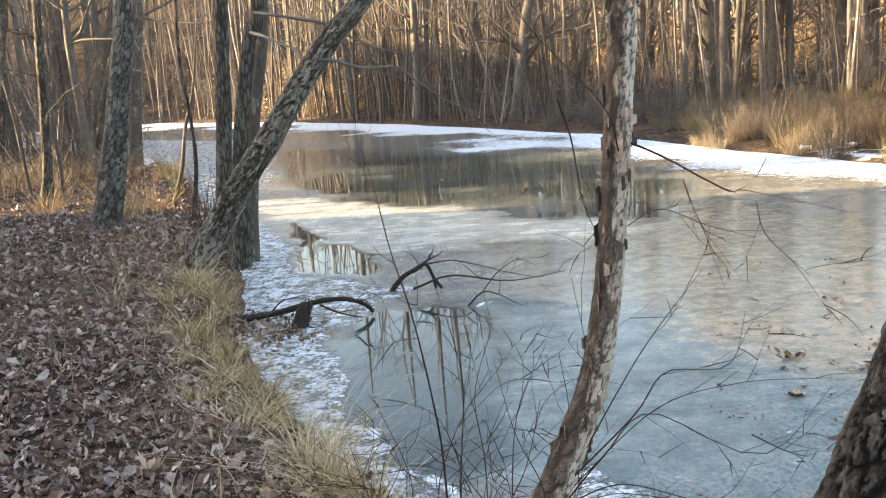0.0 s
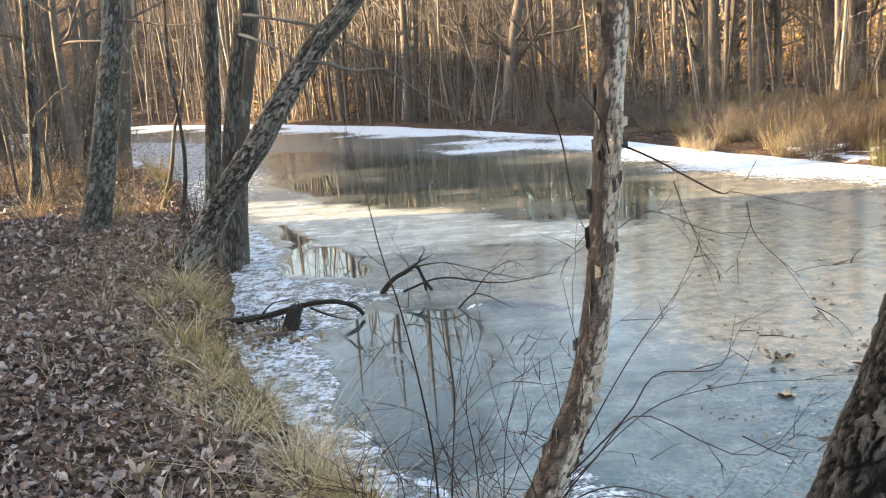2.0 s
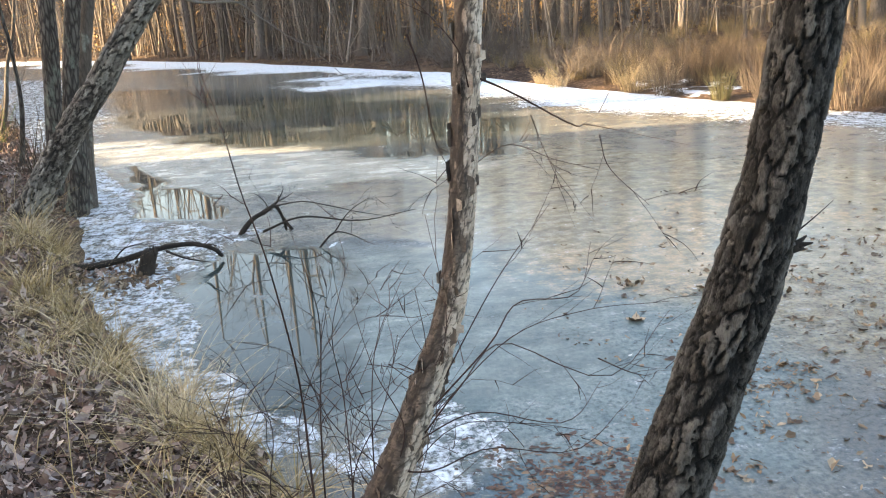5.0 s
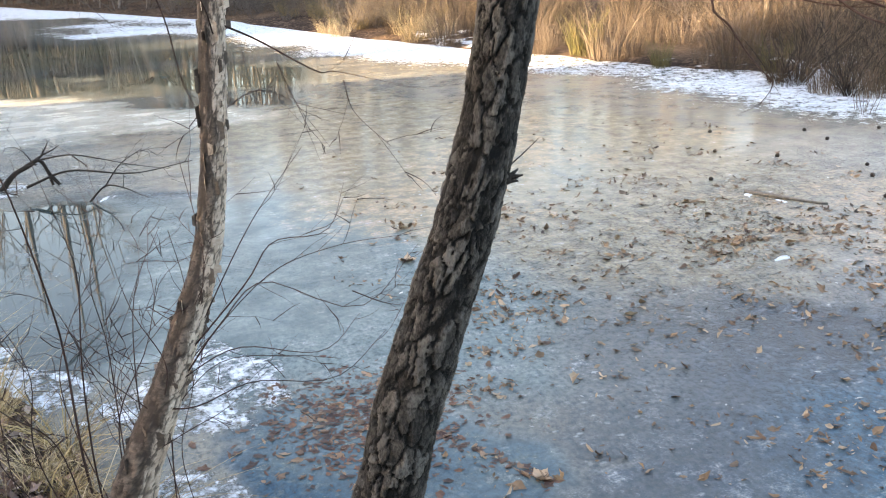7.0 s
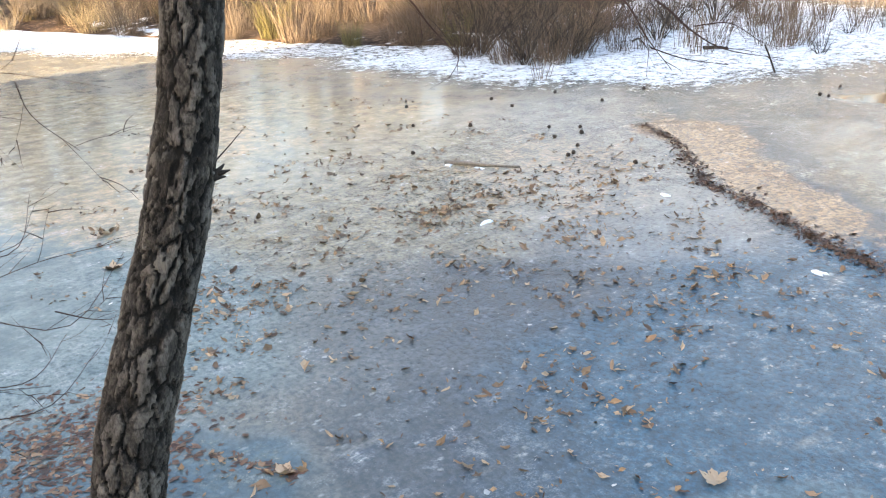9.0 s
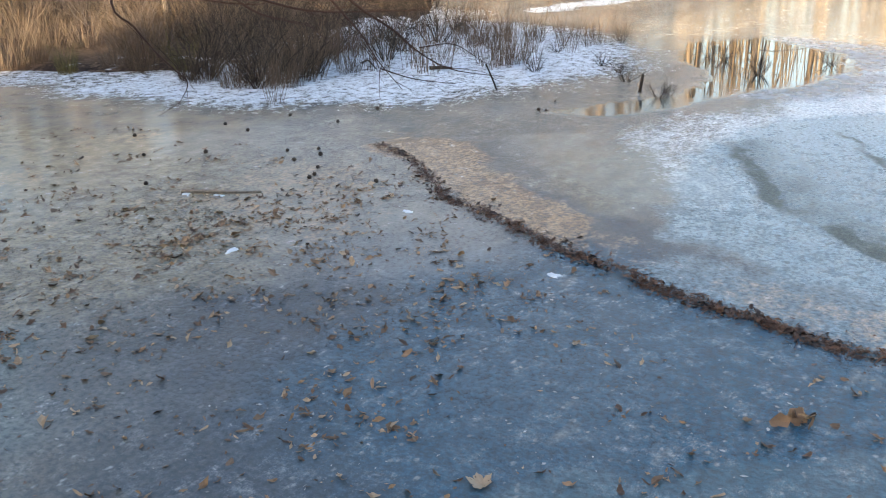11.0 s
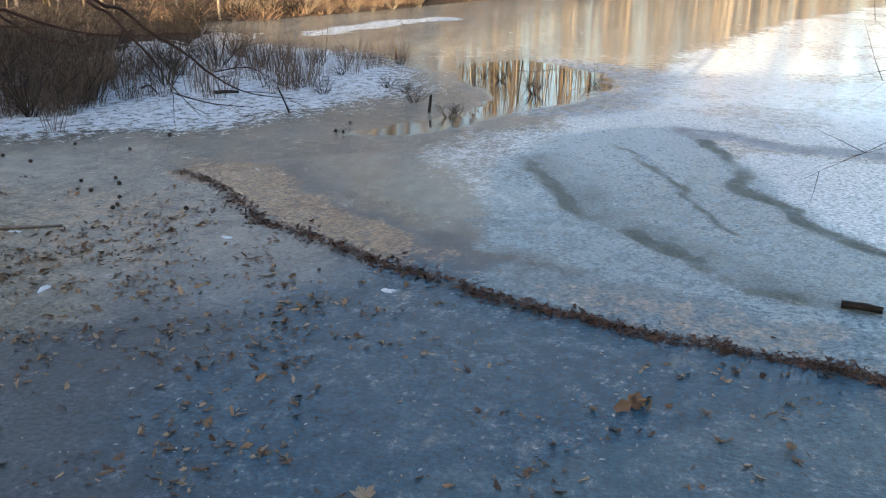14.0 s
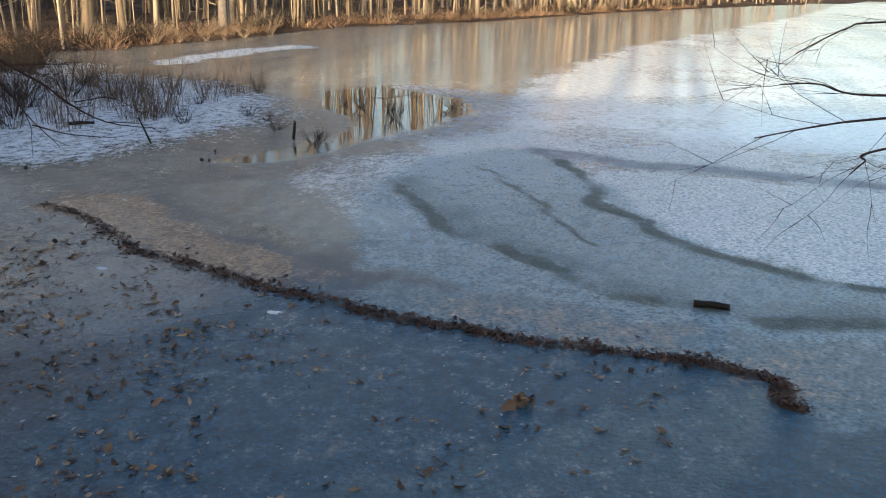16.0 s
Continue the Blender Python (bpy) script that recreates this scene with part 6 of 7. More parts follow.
def scatter(name, xs, ys, zs, size, tilt, rng, curl=1.0):
    """One mesh of many leaves at the given places."""
    V, T, n0 = [], [], 0
    pick = rng.integers(0, len(SHAPES), len(xs))
    for s, (v, t) in enumerate(SHAPES):
        ids = np.where(pick == s)[0]
        if not len(ids):
            continue
        m = len(ids)
        yaw, p, q = rng.uniform(0, 6.28, m), rng.normal(0, tilt, m), rng.normal(0, tilt, m)
        sc = size[ids] if np.ndim(size) else np.full(m, size) * rng.uniform(0.6, 1.3, m)
        w = v[None] * sc[:, None, None] * (1, 1, curl)
        x, y, z = w[..., 0], w[..., 1], w[..., 2]
        y, z = y * np.cos(p)[:, None] - z * np.sin(p)[:, None], y * np.sin(p)[:, None] + z * np.cos(p)[:, None]
        x, z = x * np.cos(q)[:, None] + z * np.sin(q)[:, None], -x * np.sin(q)[:, None] + z * np.cos(q)[:, None]
        x, y = x * np.cos(yaw)[:, None] - y * np.sin(yaw)[:, None], x * np.sin(yaw)[:, None] + y * np.cos(yaw)[:, None]
        low = np.minimum(z.min(1), 0)[:, None]
        w = np.stack([x + xs[ids][:, None], y + ys[ids][:, None], z - low * 0.7 + zs[ids][:, None]], -1)
        V.append(w.reshape(-1, 3))
        T.append((np.array(t)[None] + (np.arange(m) * len(v))[:, None, None] + n0).reshape(-1, 3))
        n0 += m * len(v)
    return raw_mesh(name, np.vstack(V), None, np.vstack(T), False)


def build_litter():
    rng = np.random.default_rng(51)
    # dense near the path, thinning out under the trees
    n = 150000
    r = 0.8 + 15 * rng.uniform(0, 1, n) ** 1.45
    a = rng.uniform(radians(-75), radians(30), n)
    x, y = CENTRE[0] + r * np.sin(a), CENTRE[1] + r * np.cos(a)
    d = to_line(x, y, NEAR_SHORE)
    ok = ~inside(x, y, POND) & ((d > 0.35) | (rng.uniform(0, 1, n) < 0.35))
    fr, fa = rng.uniform(10, 27, 16000), rng.uniform(radians(-42), radians(-12), 16000)
    fx, fy = CENTRE[0] + fr * np.sin(fa), CENTRE[1] + fr * np.cos(fa)
    far_ok = ~inside(fx, fy, POND)
    x, y = np.concatenate([x[ok], fx[far_ok]]), np.concatenate([y[ok], fy[far_ok]])
    me = scatter("leaf_litter", x, y, ground_height(x, y) + 0.004, np.clip(0.0245 * rng.lognormal(0, 0.42, len(x)), 0.01, 0.065) * (1 + 0.03 * np.hypot(x, y)), 0.72, rng, 1.25)
    tagged(piece("leaf_litter", me, LEAVES), "thick litter of curled brown oak and maple leaves", "leaves", kind="stuff")


def build_ice_leaves():
    rng = np.random.default_rng(52)
    # drifts of leaves frozen into the ice: small clusters and single leaves
    drift = [(2.8, 1.2), (2.0, 1.9), (2.2, 2.6), (3.0, 4.3), (4.3, 4.6), (5.6, 3.4), (5.2, 2.2), (4.3, 1.3), (3.2, 1.3)]
    n = 19000
    x, y = rng.uniform(0.8, 7, n), rng.uniform(-3.5, 8, n)
    dens = (0.25 + 0.75 * smooth(0.42, 0.6, fbm(x * 1.3, y * 1.3, 71, 4))) * within_ring(x, y, drift, 1.1)
    past = x > np.interp(y, [-2.55, -1.2, 0.38, 2.31, 3.85, 8], [4.2, 4.8, 5.25, 6.2, 7.3, 9])
    thin = 0.032 * within_ring(x, y, [(1.4, 2.6), (2.4, 7.2), (6, 7), (6.5, 3), (4.6, -2), (2.2, -1.5)], 0.6)
    ok = ~past & (rng.uniform(0, 1, n) < np.maximum(dens * 0.5, thin))
    cx, cy = x[ok], y[ok]
    count = np.clip(rng.geometric(0.2, len(cx)), 1, 20)
    x, y = np.repeat(cx, count), np.repeat(cy, count)
    spread = np.repeat(rng.uniform(0.03, 0.08, len(cx)), count)
    turn = np.repeat(rng.normal(-0.75, 0.5, len(cx)), count)
    u, v = rng.normal(0, 1, len(x)) * spread * 2.0, rng.normal(0, 1, len(x)) * spread * 0.7
    single = np.repeat(count == 1, count)
    x, y = x + np.where(single, 0, u * np.cos(turn) - v * np.sin(turn)), y + np.where(single, 0, u * np.sin(turn) + v * np.cos(turn))
    me = scatter("leaf_drift", x, y, np.full(len(x), 0.002), np.clip(0.02 * rng.lognormal(0, 0.5, len(x)), 0.007, 0.05), 0.3, rng, 1.0)
    tagged(piece("leaf_drift", me, ICE_LEAVES), "scattered brown leaves frozen onto the pond ice", "leaves", kind="stuff")
    # thin pale flakes of broken ice and air bubbles
    n = 9000
    x, y = rng.uniform(1, 7, n), rng.uniform(-3.5, 7.5, n)
    dens = (0.1 + 0.9 * smooth(0.42, 0.62, fbm(x * 1.1, y * 1.1, 171, 4))) * within_ring(x, y, [(1.7, 2.2), (2.6, 6), (6, 6.5), (6.4, 2.8), (5, 0.2), (4.5, -2.2), (2.6, -2), (1.8, 0)], 0.6)
    ok = (x < np.interp(y, [-2.55, -1.2, 0.38, 2.31, 3.85, 8], [4.2, 4.8, 5.25, 6.2, 7.3, 9])) & (rng.uniform(0, 1, n) < dens * 0.6)
    x, y = x[ok], y[ok]
    me = scatter("ice_flakes", x, y, np.full(len(x), 0.0015), np.clip(0.007 * rng.lognormal(0, 0.6, len(x)), 0.003, 0.028), 0.03, rng, 0.12)
    tagged(piece("ice_flakes", me, FLAKE), "thin whitish flakes of ice scattered over the pond", "ice", kind="stuff")
    # the ridge of drifted leaves
    line = spline([(*p, 0) for p in RIDGE], 400)
    t = rng.integers(0, 400, 9000)
    t = t[rng.uniform(0, 1, 9000) < (0.4 + 0.6 * smooth(0.34, 0.6, vnoise(t * 0.16, t * 0.0, 78))) * np.interp(t, [340, 400], [1, 0.35])]
    m = len(t)
    off = rng.standard_t(3, m) * 0.034 * np.interp(t, [0, 60, 400], [2.6, 1.6, 0.6]) * (0.4 + 1.1 * vnoise(t * 0.13, t * 0.0, 79))
    x, y = line[t, 0] + off + rng.normal(0, 0.02, m), line[t, 1] + off * 0.4 + rng.normal(0, 0.03, m)
    lump = smooth(0.4, 0.85, vnoise(t * 0.11, t * 0.0, 77))
    z = np.abs(rng.normal(0, 0.012, m)) * np.exp(-(off / 0.06) ** 2) * (0.3 + 1.3 * lump)
    me = scatter("leaf_ridge", x, y, z, np.clip(0.016 * rng.lognormal(0, 0.5, m), 0.006, 0.04), 0.26, rng)
    tagged(piece("leaf_ridge", me, WET_LEAVES), "long curving ridge of dark wet leaves on the ice", "leaves", kind="stuff")
    # sunken leaves by the near trunk
    m = 1420
    x, y = np.concatenate([rng.normal(0.98, 0.24, 1300), np.linspace(1.25, 1.56, 120) + rng.normal(0, 0.025, 120)]), np.concatenate([rng.normal(1.88, 0.26, 1300), np.linspace(1.72, 1.05, 120) + rng.normal(0, 0.03, 120)])
    me = scatter("sunken_leaves", x, y, np.full(m, 0.001), np.clip(0.022 * rng.lognormal(0, 0.4, m), 0.008, 0.038), 0.08, rng, 0.3)
    tagged(piece("sunken_leaves", me, SUNKEN), "orange-brown leaves caught in thin ice at the bank", "leaves", kind="stuff")


build_litter()
build_ice_leaves()


# ---- small things ----
def build_stump():
    ob = thing("stump", "short rotten dark stump with a splintered top", "stump")
    g = Geo()
    rng = np.random.default_rng(71)

    def bump(a, run, r):
        return r * (0.25 * (vnoise(a * 3, run * 7, 2) - 0.5) + 0.16 * np.cos(a * 5 + run * 6))
    pts = spline([(-1.6, 6.26, -0.05), (-1.565, 6.26, 0.08), (-1.53, 6.25, 0.17), (-1.51, 6.25, 0.2)], 16)
    g.tube(pts, np.interp(np.linspace(0, 1, 16), [0, 0.3, 1], [0.085, 0.066, 0.052]), 18, bump)
    for k in range(9):
        a = k / 9 * 6.28
        b = np.array([-1.51 + 0.04 * np.cos(a), 6.25 + 0.04 * np.sin(a), 0.17])
        g.tube(np.array([b, b + (0.006, 0, 0.03), b + (0.012, 0, 0.05 + 0.04 * rng.random())]), [0.016, 0.012, 0.002], 5)
    piece("stump_wood", g.mesh("stump_wood"), DEAD_WOOD, ob)


def limb(name, label, category, mat, lines, seed, twig=0.0):
    """A fallen or frozen-in branch: its main stem and side stems."""
    ob = thing(name, label, category)
    rng = np.random.default_rng(seed)
    for k, (r0, r1, p) in enumerate(lines):
        g = Geo()
        s = spline(p, 22)
        g.tube(s, np.linspace(r0, r1, 22), 8, lambda a, run, r: r * 0.3 * (vnoise(a * 2, run * 14, seed) - 0.5))
        if twig:
            for i in range(6, 22, 2):
                if rng.random() < twig:
                    d = s[min(i + 1, 21)] - s[i - 1]
                    branch(g, s[i], d / np.linalg.norm(d) + rng.normal(0, 0.5, 3), rng.uniform(0.1, 0.45), max(r1, 0.002), rng, 1, 4, 0, 0.12, (1, 4))
        piece("stem" if k == 0 else "side_stem", g.mesh("stem"), mat, ob)
    return ob


build_stump()
limb("fallen_branch", "dark fallen branch lying across the frosty ice edge", "branch", DEAD_WOOD,
     [(0.034, 0.016, [(-2.25, 6.55, 0.06), (-2.1, 6.5, 0.05), (-1.78, 6.5, 0.09), (-1.46, 6.5, 0.16), (-1.2, 6.5, 0.17), (-1.03, 6.5, 0.11), (-0.95, 6.5, 0.03)]),
      (0.009, 0.003, [(-1.87, 6.5, 0.1), (-1.8, 6.5, 0.17), (-1.74, 6.5, 0.2), (-1.61, 6.5, 0.22)]), (0.012, 0.004, [(-1.42, 6.45, 0.14), (-1.25, 6.4, 0.07), (-1.04, 6.4, 0.01)])], 73, 0.25)
limb("dead_branch", "dark broken branch arching out of the ice", "branch", DEAD_WOOD,
     [(0.028, 0.012, [(-0.86, 7.4, -0.02), (-0.73, 7.4, 0.13), (-0.59, 7.4, 0.2), (-0.49, 7.4, 0.25), (-0.43, 7.4, 0.14), (-0.4, 7.4, -0.02)]),
      (0.008, 0.002, [(-0.49, 7.4, 0.25), (-0.22, 7.3, 0.29), (0.05, 7.3, 0.22), (0.33, 7.3, 0.13), (0.66, 7.3, 0.05)]), (0.013, 0.003, [(-0.62, 7.2, 0.05), (-0.23, 7.2, 0.16), (0.32, 7.2, 0.07), (0.88, 7.2, 0.13)]),
      (0.006, 0.002, [(-0.55, 7.4, 0.23), (-0.6, 7.4, 0.33), (-0.68, 7.4, 0.4)])], 75, 0.45)
limb("dead_branch", "twiggy dark branch frozen into the pond", "branch", DEAD_WOOD,
     [(0.01, 0.003, [(-0.1, 6.6, -0.01), (0.05, 6.6, 0.12), (0.2, 6.55, 0.1), (0.35, 6.5, 0.02)]), (0.006, 0.002, [(0.05, 6.6, 0.12), (0.2, 6.6, 0.3), (0.4, 6.6, 0.42)])], 76, 0.5)
limb("log", "short dark log lying on the ice", "log", DEAD_WOOD, [(0.027, 0.024, [(5.66, -2.1, 0.022), (5.65, -2.22, 0.026), (5.63, -2.34, 0.022)])], 77)
limb("stick", "thin dark stick standing slanted in the ice", "stick", DEAD_WOOD, [(0.013, 0.009, [(10.5, 4.31, -0.03), (10.35, 4.31, 0.18), (10.2, 4.31, 0.37)])], 78)
limb("stick", "short dark stick standing upright in the ice", "stick", DEAD_WOOD, [(0.022, 0.018, [(11.24, 2.64, -0.03), (11.29, 2.64, 0.1), (11.33, 2.64, 0.22)])], 79)
limb("log", "thin dark log half buried in the frozen snow", "log", DEAD_WOOD, [(0.03, 0.02, [(11.46, 6.04, 0.02), (11.55, 5.9, 0.03), (11.66, 5.76, 0.02)])], 80)
limb("stick", "frosted grey stick lying flat on the ice", "stick", PALE_TWIG, [(0.022, 0.01, [(5.0, 4.18, 0.012), (5.1, 4.0, 0.016), (5.2, 3.82, 0.012), (5.34, 3.6, 0.01)])], 81)
limb("stick", "dark stick lying on the snow", "stick", DEAD_WOOD, [(0.018, 0.008, [(11.27, 7.16, 0.05), (11.1, 6.9, 0.12), (10.96, 6.65, 0.03)])], 82, 0.4)


def build_cones():
    """Small round dark cones lying on the ice."""
    rng = np.random.default_rng(83)
    v, t = [], []
    for i in range(7):
        for j in range(9):
            a, b = j / 9 * 2 * np.pi + i * 0.35, i / 6 * np.pi
            r = 0.016 * (1 + 0.3 * ((i + j) % 2))
            v.append((r * np.sin(b) * np.cos(a), r * np.sin(b) * np.sin(a), 0.015 - r * 0.9 * np.cos(b)))
    for i in range(6):
        for j in range(9):
            t.append((i * 9 + j, i * 9 + (j + 1) % 9, (i + 1) * 9 + (j + 1) % 9, (i + 1) * 9 + j))
    me = raw_mesh("cone", v, t, None, False)
    for x, y in [(6.54, 4.4), (6.29, 4.09), (6.75, 4.18), (6.58, 4.01), (5.99, 3.58), (5.89, 3.55), (6.09, 2.97), (7.84, 4.83), (7.0, 5.39), (7.11, 5.84), (6.08, 5.05), (7.84, 5.54), (6.2, 3.72), (5.69, 5.49), (6.21, 6.26), (5.01, 4.64), (8.65, 4.89), (9.55, 3.21), (9.57, 3.12), (10.12, 3.28)]:
        ob = piece("seed_ball", me, DEAD_WOOD)
        s = rng.uniform(0.85, 1.25)
        ob.matrix_world = Matrix.LocRotScale((x, y, -0.002), Euler((0, 0, rng.uniform(0, 6.28))), (s, s, s))
        tagged(ob, "small round dark seed ball lying on the ice", "seed ball", "seed balls on the ice")


build_cones()


def big_leaf(name, label, x, y, z, size, mat, seed, curl=1.0):
    """One large lobed leaf, curled, with thickness."""
    rng = np.random.default_rng(seed)
    k = 40
    a = np.arange(k) / k * 2 * np.pi
    r = size * (0.62 + 0.3 * np.abs(np.cos(2.5 * a)) ** 1.5 + 0.08 * np.cos(15 * a))
    rings = [np.stack([0 * a, 0 * a], 1)] + [np.stack([r * f * np.cos(a), r * f * np.sin(a)], 1) for f in (0.33, 0.66, 1.0)]
    top = []
    for ring in rings:
        zz = curl * (2.2 * ring[:, 0] ** 2 + 1.4 * ring[:, 1] ** 2 + 1.5 * ring[:, 0] * ring[:, 1]) / size * 0.5 + rng.normal(0, 0.03 * size, k) * (np.hypot(ring[:, 0], ring[:, 1]) > 0)
        top.append(np.column_stack([ring, zz]))
    v = np.vstack(top + [w - (0, 0, 0.0015) for w in top])
    q = []
    for s in (0, 1):
        for i in range(3):
            for j in range(k):
                f = [s * 4 * k + i * k + j, s * 4 * k + i * k + (j + 1) % k, s * 4 * k + (i + 1) * k + (j + 1) % k, s * 4 * k + (i + 1) * k + j]
                q.append(f if s else f[::-1])
    ob = piece(name, raw_mesh(name, v, q), mat)
    ob.matrix_world = pose(x, y, z, rng.uniform(-12, 12), rng.uniform(-12, 12), rng.uniform(0, 360))
    return tagged(ob, label, "leaf")


big_leaf("fallen_leaf", "large pale tan leaf lying on the leaf litter", -1.66, 2.57, gz(-1.66, 2.57) + 0.05, 0.075, PALE_LEAF, 85)
big_leaf("fallen_leaf", "grey-brown maple leaf frozen onto the ice", 2.73, -0.1, 0.004, 0.06, ICE_LEAVES, 86, 0.5)
big_leaf("fallen_leaf", "pale leaf lying on the ice", 1.904, 3.858, 0.004, 0.07, ICE_LEAVES, 87, 0.5)
big_leaf("fallen_leaf", "tan leaf caught in the ice near the trunk", 1.52, 1.11, 0.004, 0.05, PALE_LEAF, 88, 0.6)


def leaf_pile(name, label, x, y, n, spread, size, mat, seed, lift=0.5):
    rng = np.random.default_rng(seed)
    px, py = x + rng.normal(0, spread, n), y + rng.normal(0, spread, n)
    d = np.hypot(px - x, py - y) / spread
    base = np.maximum(ground_height(px, py), 0)
    me = scatter(name, px, py, base + rng.uniform(0, lift, n) * size * np.exp(-d), np.full(n, size) * rng.uniform(0.7, 1.3, n), 0.7, rng)
    tagged(piece(name, me, mat), label, "leaves", kind="stuff")


leaf_pile("leaf_clump", "curled clump of rust-brown leaves on the ice", 3.905, -1.08, 15, 0.05, 0.055, ICE_LEAVES, 91, 0.5)
leaf_pile("leaf_clump", "flat cluster of brown leaves frozen to the ice", 2.14, 4.61, 22, 0.06, 0.035, ICE_LEAVES, 92)
leaf_pile("leaf_pile", "damp brown leaves washed up round the stump", -1.78, 6.05, 260, 0.22, 0.04, ICE_LEAVES, 93)
leaf_pile("leaf_pile", "brown leaves along the foot of the bank", -2.1, 6.5, 160, 0.2, 0.04, LEAVES, 94)


def chip(x, y, sx, sy, seed):
    """A white shard of broken ice."""
    rng = np.random.default_rng(seed)
    k = 11
    a = np.arange(k) / k * 2 * np.pi
    r = rng.uniform(0.3, 1, k)
    lo = np.stack([sx * r * np.cos(a), sy * r * np.sin(a), np.zeros(k)], 1)
    hi = lo * (0.75, 0.75, 1) + (0, 0, 0.005)
    q = [(j, (j + 1) % k, k + (j + 1) % k, k + j) for j in range(k)]
    v = np.vstack([lo, hi, [[0, 0, 0.007]]])
    ob = piece("ice_shard", raw_mesh("ice_shard", v, q, [(k + j, k + (j + 1) % k, 2 * k) for j in range(k)], False), FROST)
    ob.matrix_world = pose(x, y, 0.0, 0, 0, rng.uniform(0, 360))
    tagged(ob, "white shard of frosted ice lying on the pond", "ice", "ice shards on the pond")


for i, (x, y, sx, sy) in enumerate([(4.2, 2.78, 0.11, 0.05), (4.93, 0.68, 0.07, 0.05), (5.0, 4.12, 0.12, 0.05), (11.89, -1.8, 0.3, 0.1), (5.55, 2.25, 0.08, 0.04), (5.1, 3.85, 0.07, 0.03), (0.03, 6.62, 0.1, 0.03)]):
    chip(x, y, sx, sy, 95 + i)


def bough(parent, seed, r0, *p):
    """A drooping bough with fine twigs."""
    rng = np.random.default_rng(seed)
    g = Geo()
    s = spline(p, 26)
    g.tube(s, np.linspace(r0, 0.003, 26), 6, cap=False)
    for i in range(6, 25, 3):
        d = s[i + 1] - s[i]
        branch(g, s[i], d / np.linalg.norm(d) + rng.normal(0, 0.35, 3), rng.uniform(0.15, 0.6), r0 * 0.25, rng, 1, 3, 0, 0.1, (1, 3))
    piece("bough", g.mesh("bough"), TWIG, parent)


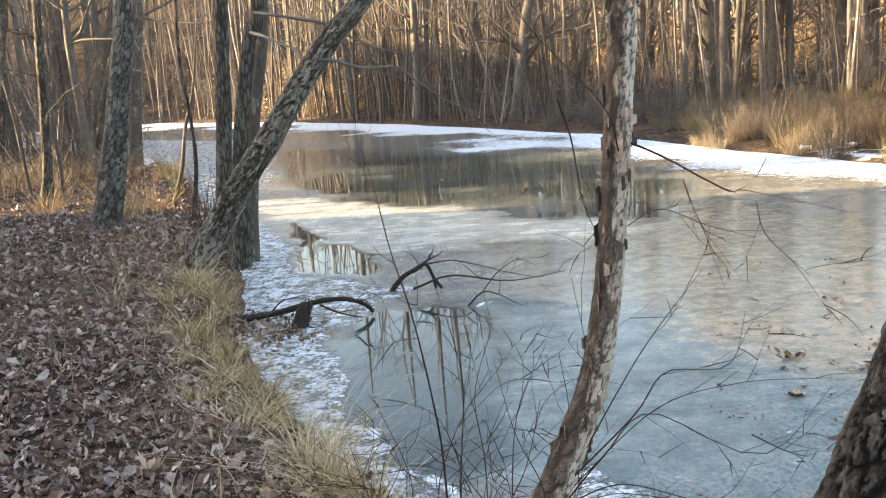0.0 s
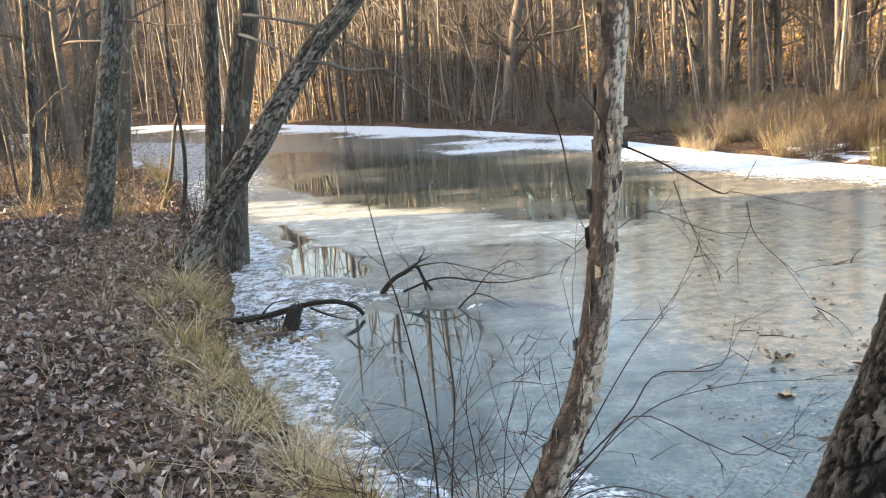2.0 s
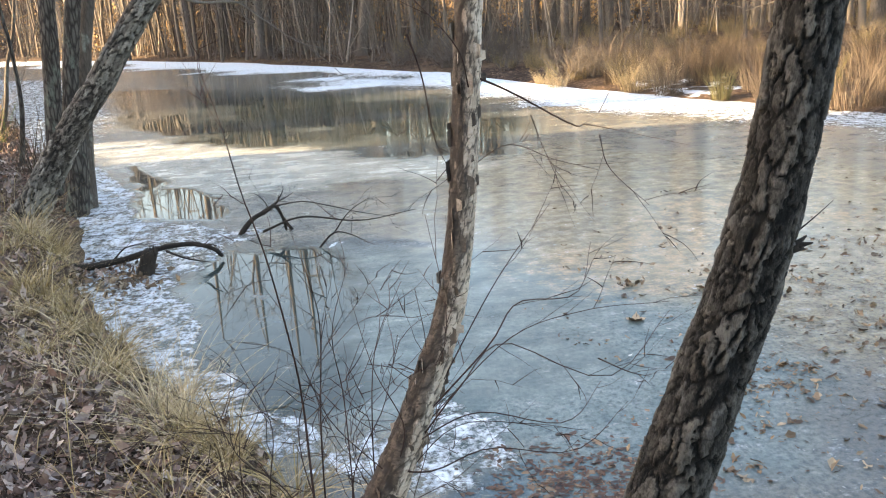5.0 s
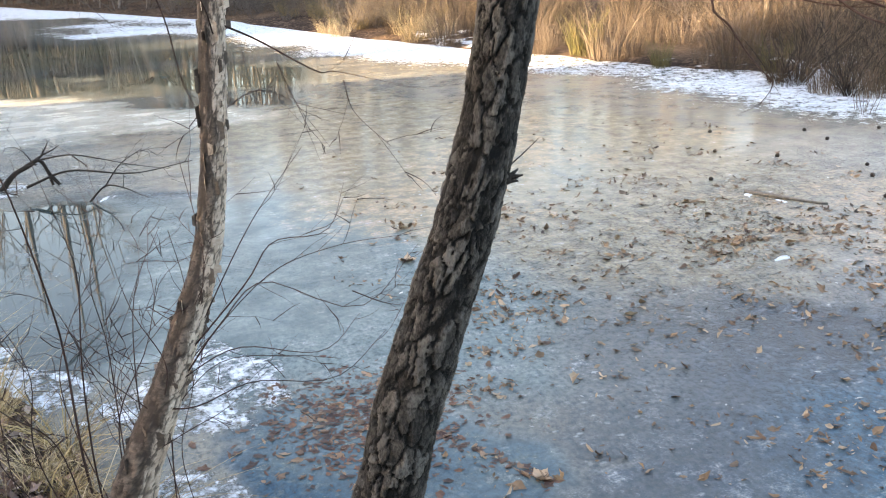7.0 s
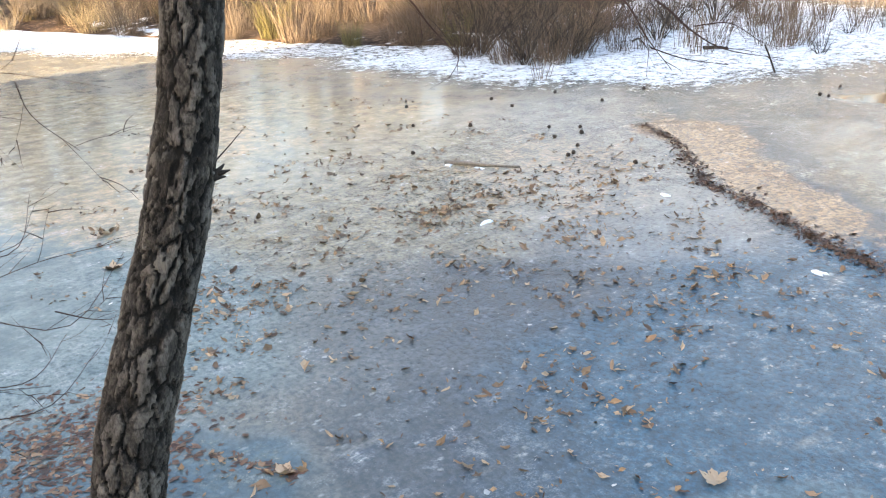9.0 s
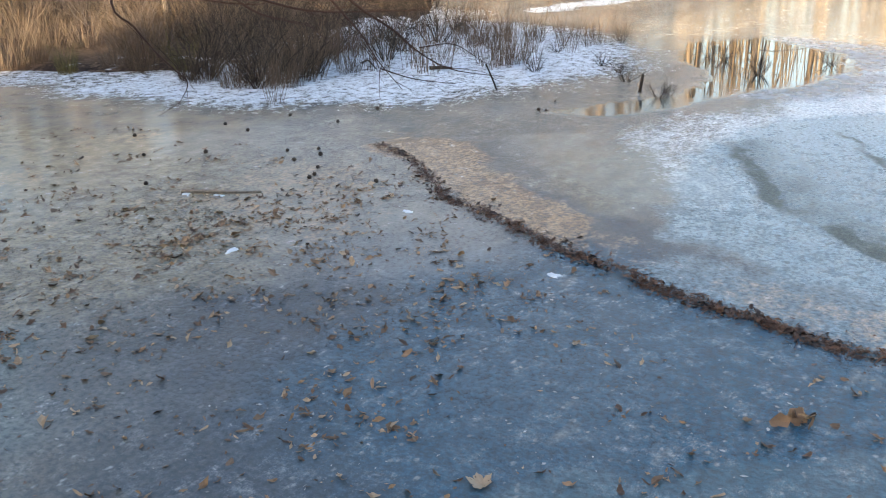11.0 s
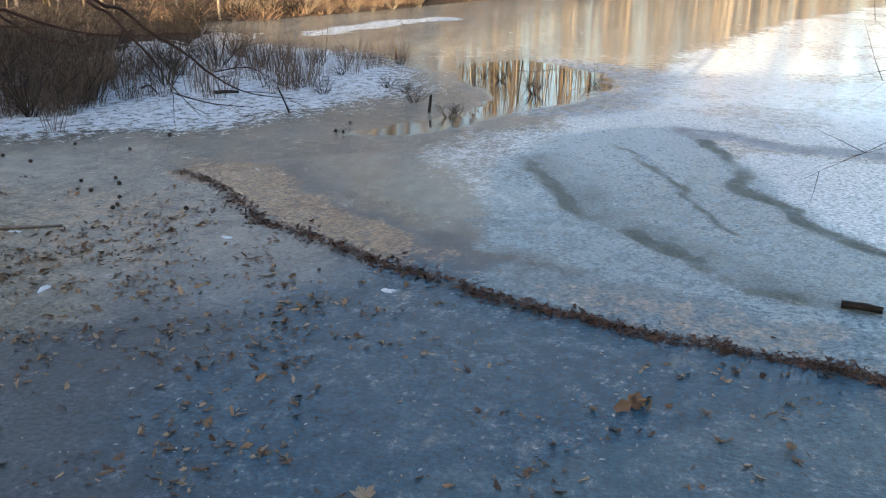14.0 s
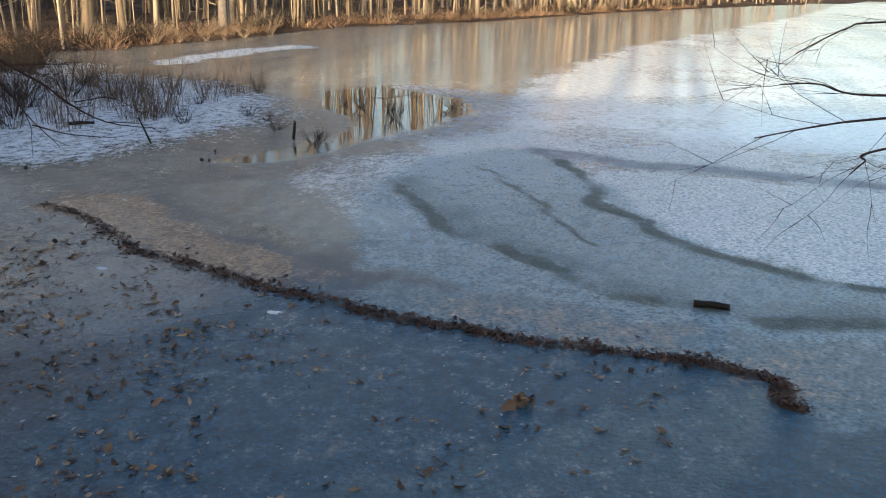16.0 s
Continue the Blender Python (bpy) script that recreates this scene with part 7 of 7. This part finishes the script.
def build_marsh_tree():
    """A tree behind the reeds whose boughs hang out over the ice."""
    ob = upright_tree("tree", "bare tree in the reeds with boughs drooping over the ice", [(11.2, 11.4, -0.1), (11.2, 11.4, 0.6), (11.1, 11.3, 2.5), (10.6, 10.9, 5), (10.2, 10.5, 9)], [0.1, 0.06, 0.055, 0.05, 0.02], DARK_BARK, 101, 10, 0.6)
    top = (10.6, 10.8, 4.9)
    bough(ob, 102, 0.022, top, (8.0, 7.6, 3.2), (6.39, 6.05, 1.64), (6.58, 5.87, 1.49), (6.8, 5.66, 1.38), (7.08, 5.38, 1.32), (7.25, 5.19, 1.32))
    bough(ob, 103, 0.026, top, (8.2, 7.4, 3.0), (6.8, 5.68, 1.65), (7.03, 5.45, 1.48), (7.24, 5.22, 1.35), (7.48, 4.93, 1.25), (7.69, 4.67, 1.22), (7.96, 4.33, 1.22), (8.26, 3.91, 1.22))
    bough(ob, 104, 0.02, (8.2, 7.4, 3.0), (6.91, 5.58, 1.65), (7.06, 5.4, 1.34), (7.26, 5.17, 1.18), (7.53, 4.85, 1.1))
    bough(ob, 105, 0.024, top, (8.4, 6.8, 3.0), (7.48, 4.98, 1.67), (7.63, 4.78, 1.45), (7.74, 4.62, 1.22), (7.84, 4.45, 0.99), (7.91, 4.3, 0.72), (8.02, 4.05, 0.4))
    bough(ob, 106, 0.008, (7.92, 4.27, 0.63), (8.1, 3.97, 0.52), (8.34, 3.59, 0.46))
    bough(ob, 107, 0.024, (8.4, 6.8, 3.0), (7.52, 4.93, 1.67), (7.72, 4.68, 1.48), (7.86, 4.46, 1.25), (8.04, 4.18, 1.03), (8.18, 3.94, 0.79), (8.34, 3.63, 0.61), (8.62, 3.14, 0.53))
    bough(ob, 108, 0.008, (8.18, 3.94, 0.84), (8.38, 3.64, 0.87), (8.52, 3.37, 0.7))
    bough(ob, 109, 0.016, (8.0, 7.6, 3.2), (6.6, 6.6, 1.9), (6.12, 6.24, 1.36), (6.25, 6.11, 1.14), (6.35, 5.99, 0.92), (6.48, 5.85, 0.7), (6.56, 5.75, 0.55), (6.44, 5.8, 0.33))


def build_bank_tree():
    """A tree on the near bank past the path's end, of which only twigs reach into view."""
    ob = upright_tree("tree", "bare bank tree with thin twigs reaching over the ice", [(1.2, -4.6, 0.0), (1.3, -4.6, 0.8), (1.6, -4.5, 2.0), (1.9, -4.4, 4), (2.2, -4.4, 8)], [0.16, 0.1, 0.09, 0.08, 0.02], DARK_BARK, 111, 8, 0.6)
    src = (1.65, -4.5, 2.1)
    bough(ob, 112, 0.008, src, (2.9, -3.3, 1.85), (3.46, -2.51, 1.65), (3.51, -2.27, 1.6), (3.55, -2.02, 1.53))
    bough(ob, 113, 0.007, src, (2.8, -3.4, 1.9), (3.47, -2.5, 1.74), (3.54, -2.25, 1.77), (3.57, -2.1, 1.76))
    bough(ob, 114, 0.006, (2.9, -3.3, 1.85), (3.43, -2.52, 1.53), (3.44, -2.45, 1.47), (3.45, -2.4, 1.41))
    bough(ob, 115, 0.006, src, (2.9, -3.2, 2.1), (3.5, -2.47, 2.03), (3.53, -2.33, 2.0), (3.57, -2.15, 1.89))


build_marsh_tree()
build_bank_tree()


def build_evergreen():
    """A small green brush beside the sapling."""
    rng = np.random.default_rng(121)
    ob = thing("evergreen_seedling", "small yellow-green evergreen seedling in dry grass", "shrub")
    x0, y0 = -4.75, 13.4
    z0 = gz(x0, y0)
    for k in range(7):
        a = rng.uniform(0, 6.28)
        g = Geo()
        for j in range(80):
            t = rng.uniform(0.1, 1)
            c = np.array([x0 + 0.28 * np.cos(a) * t, y0 + 0.28 * np.sin(a) * t, z0 + 0.15 + 0.75 * t * (1 - 0.3 * k / 7)])
            d = rng.normal(0, 1, 3)
            d /= np.linalg.norm(d)
            w = np.cross(d, (0.3, 0.5, 0.8)) * 0.004
            g.add([c - w, c + w, c + d * 0.07], None, [(0, 1, 2)])
        piece("spray", g.mesh("spray", False), GREEN_BRUSH, ob)


build_evergreen()
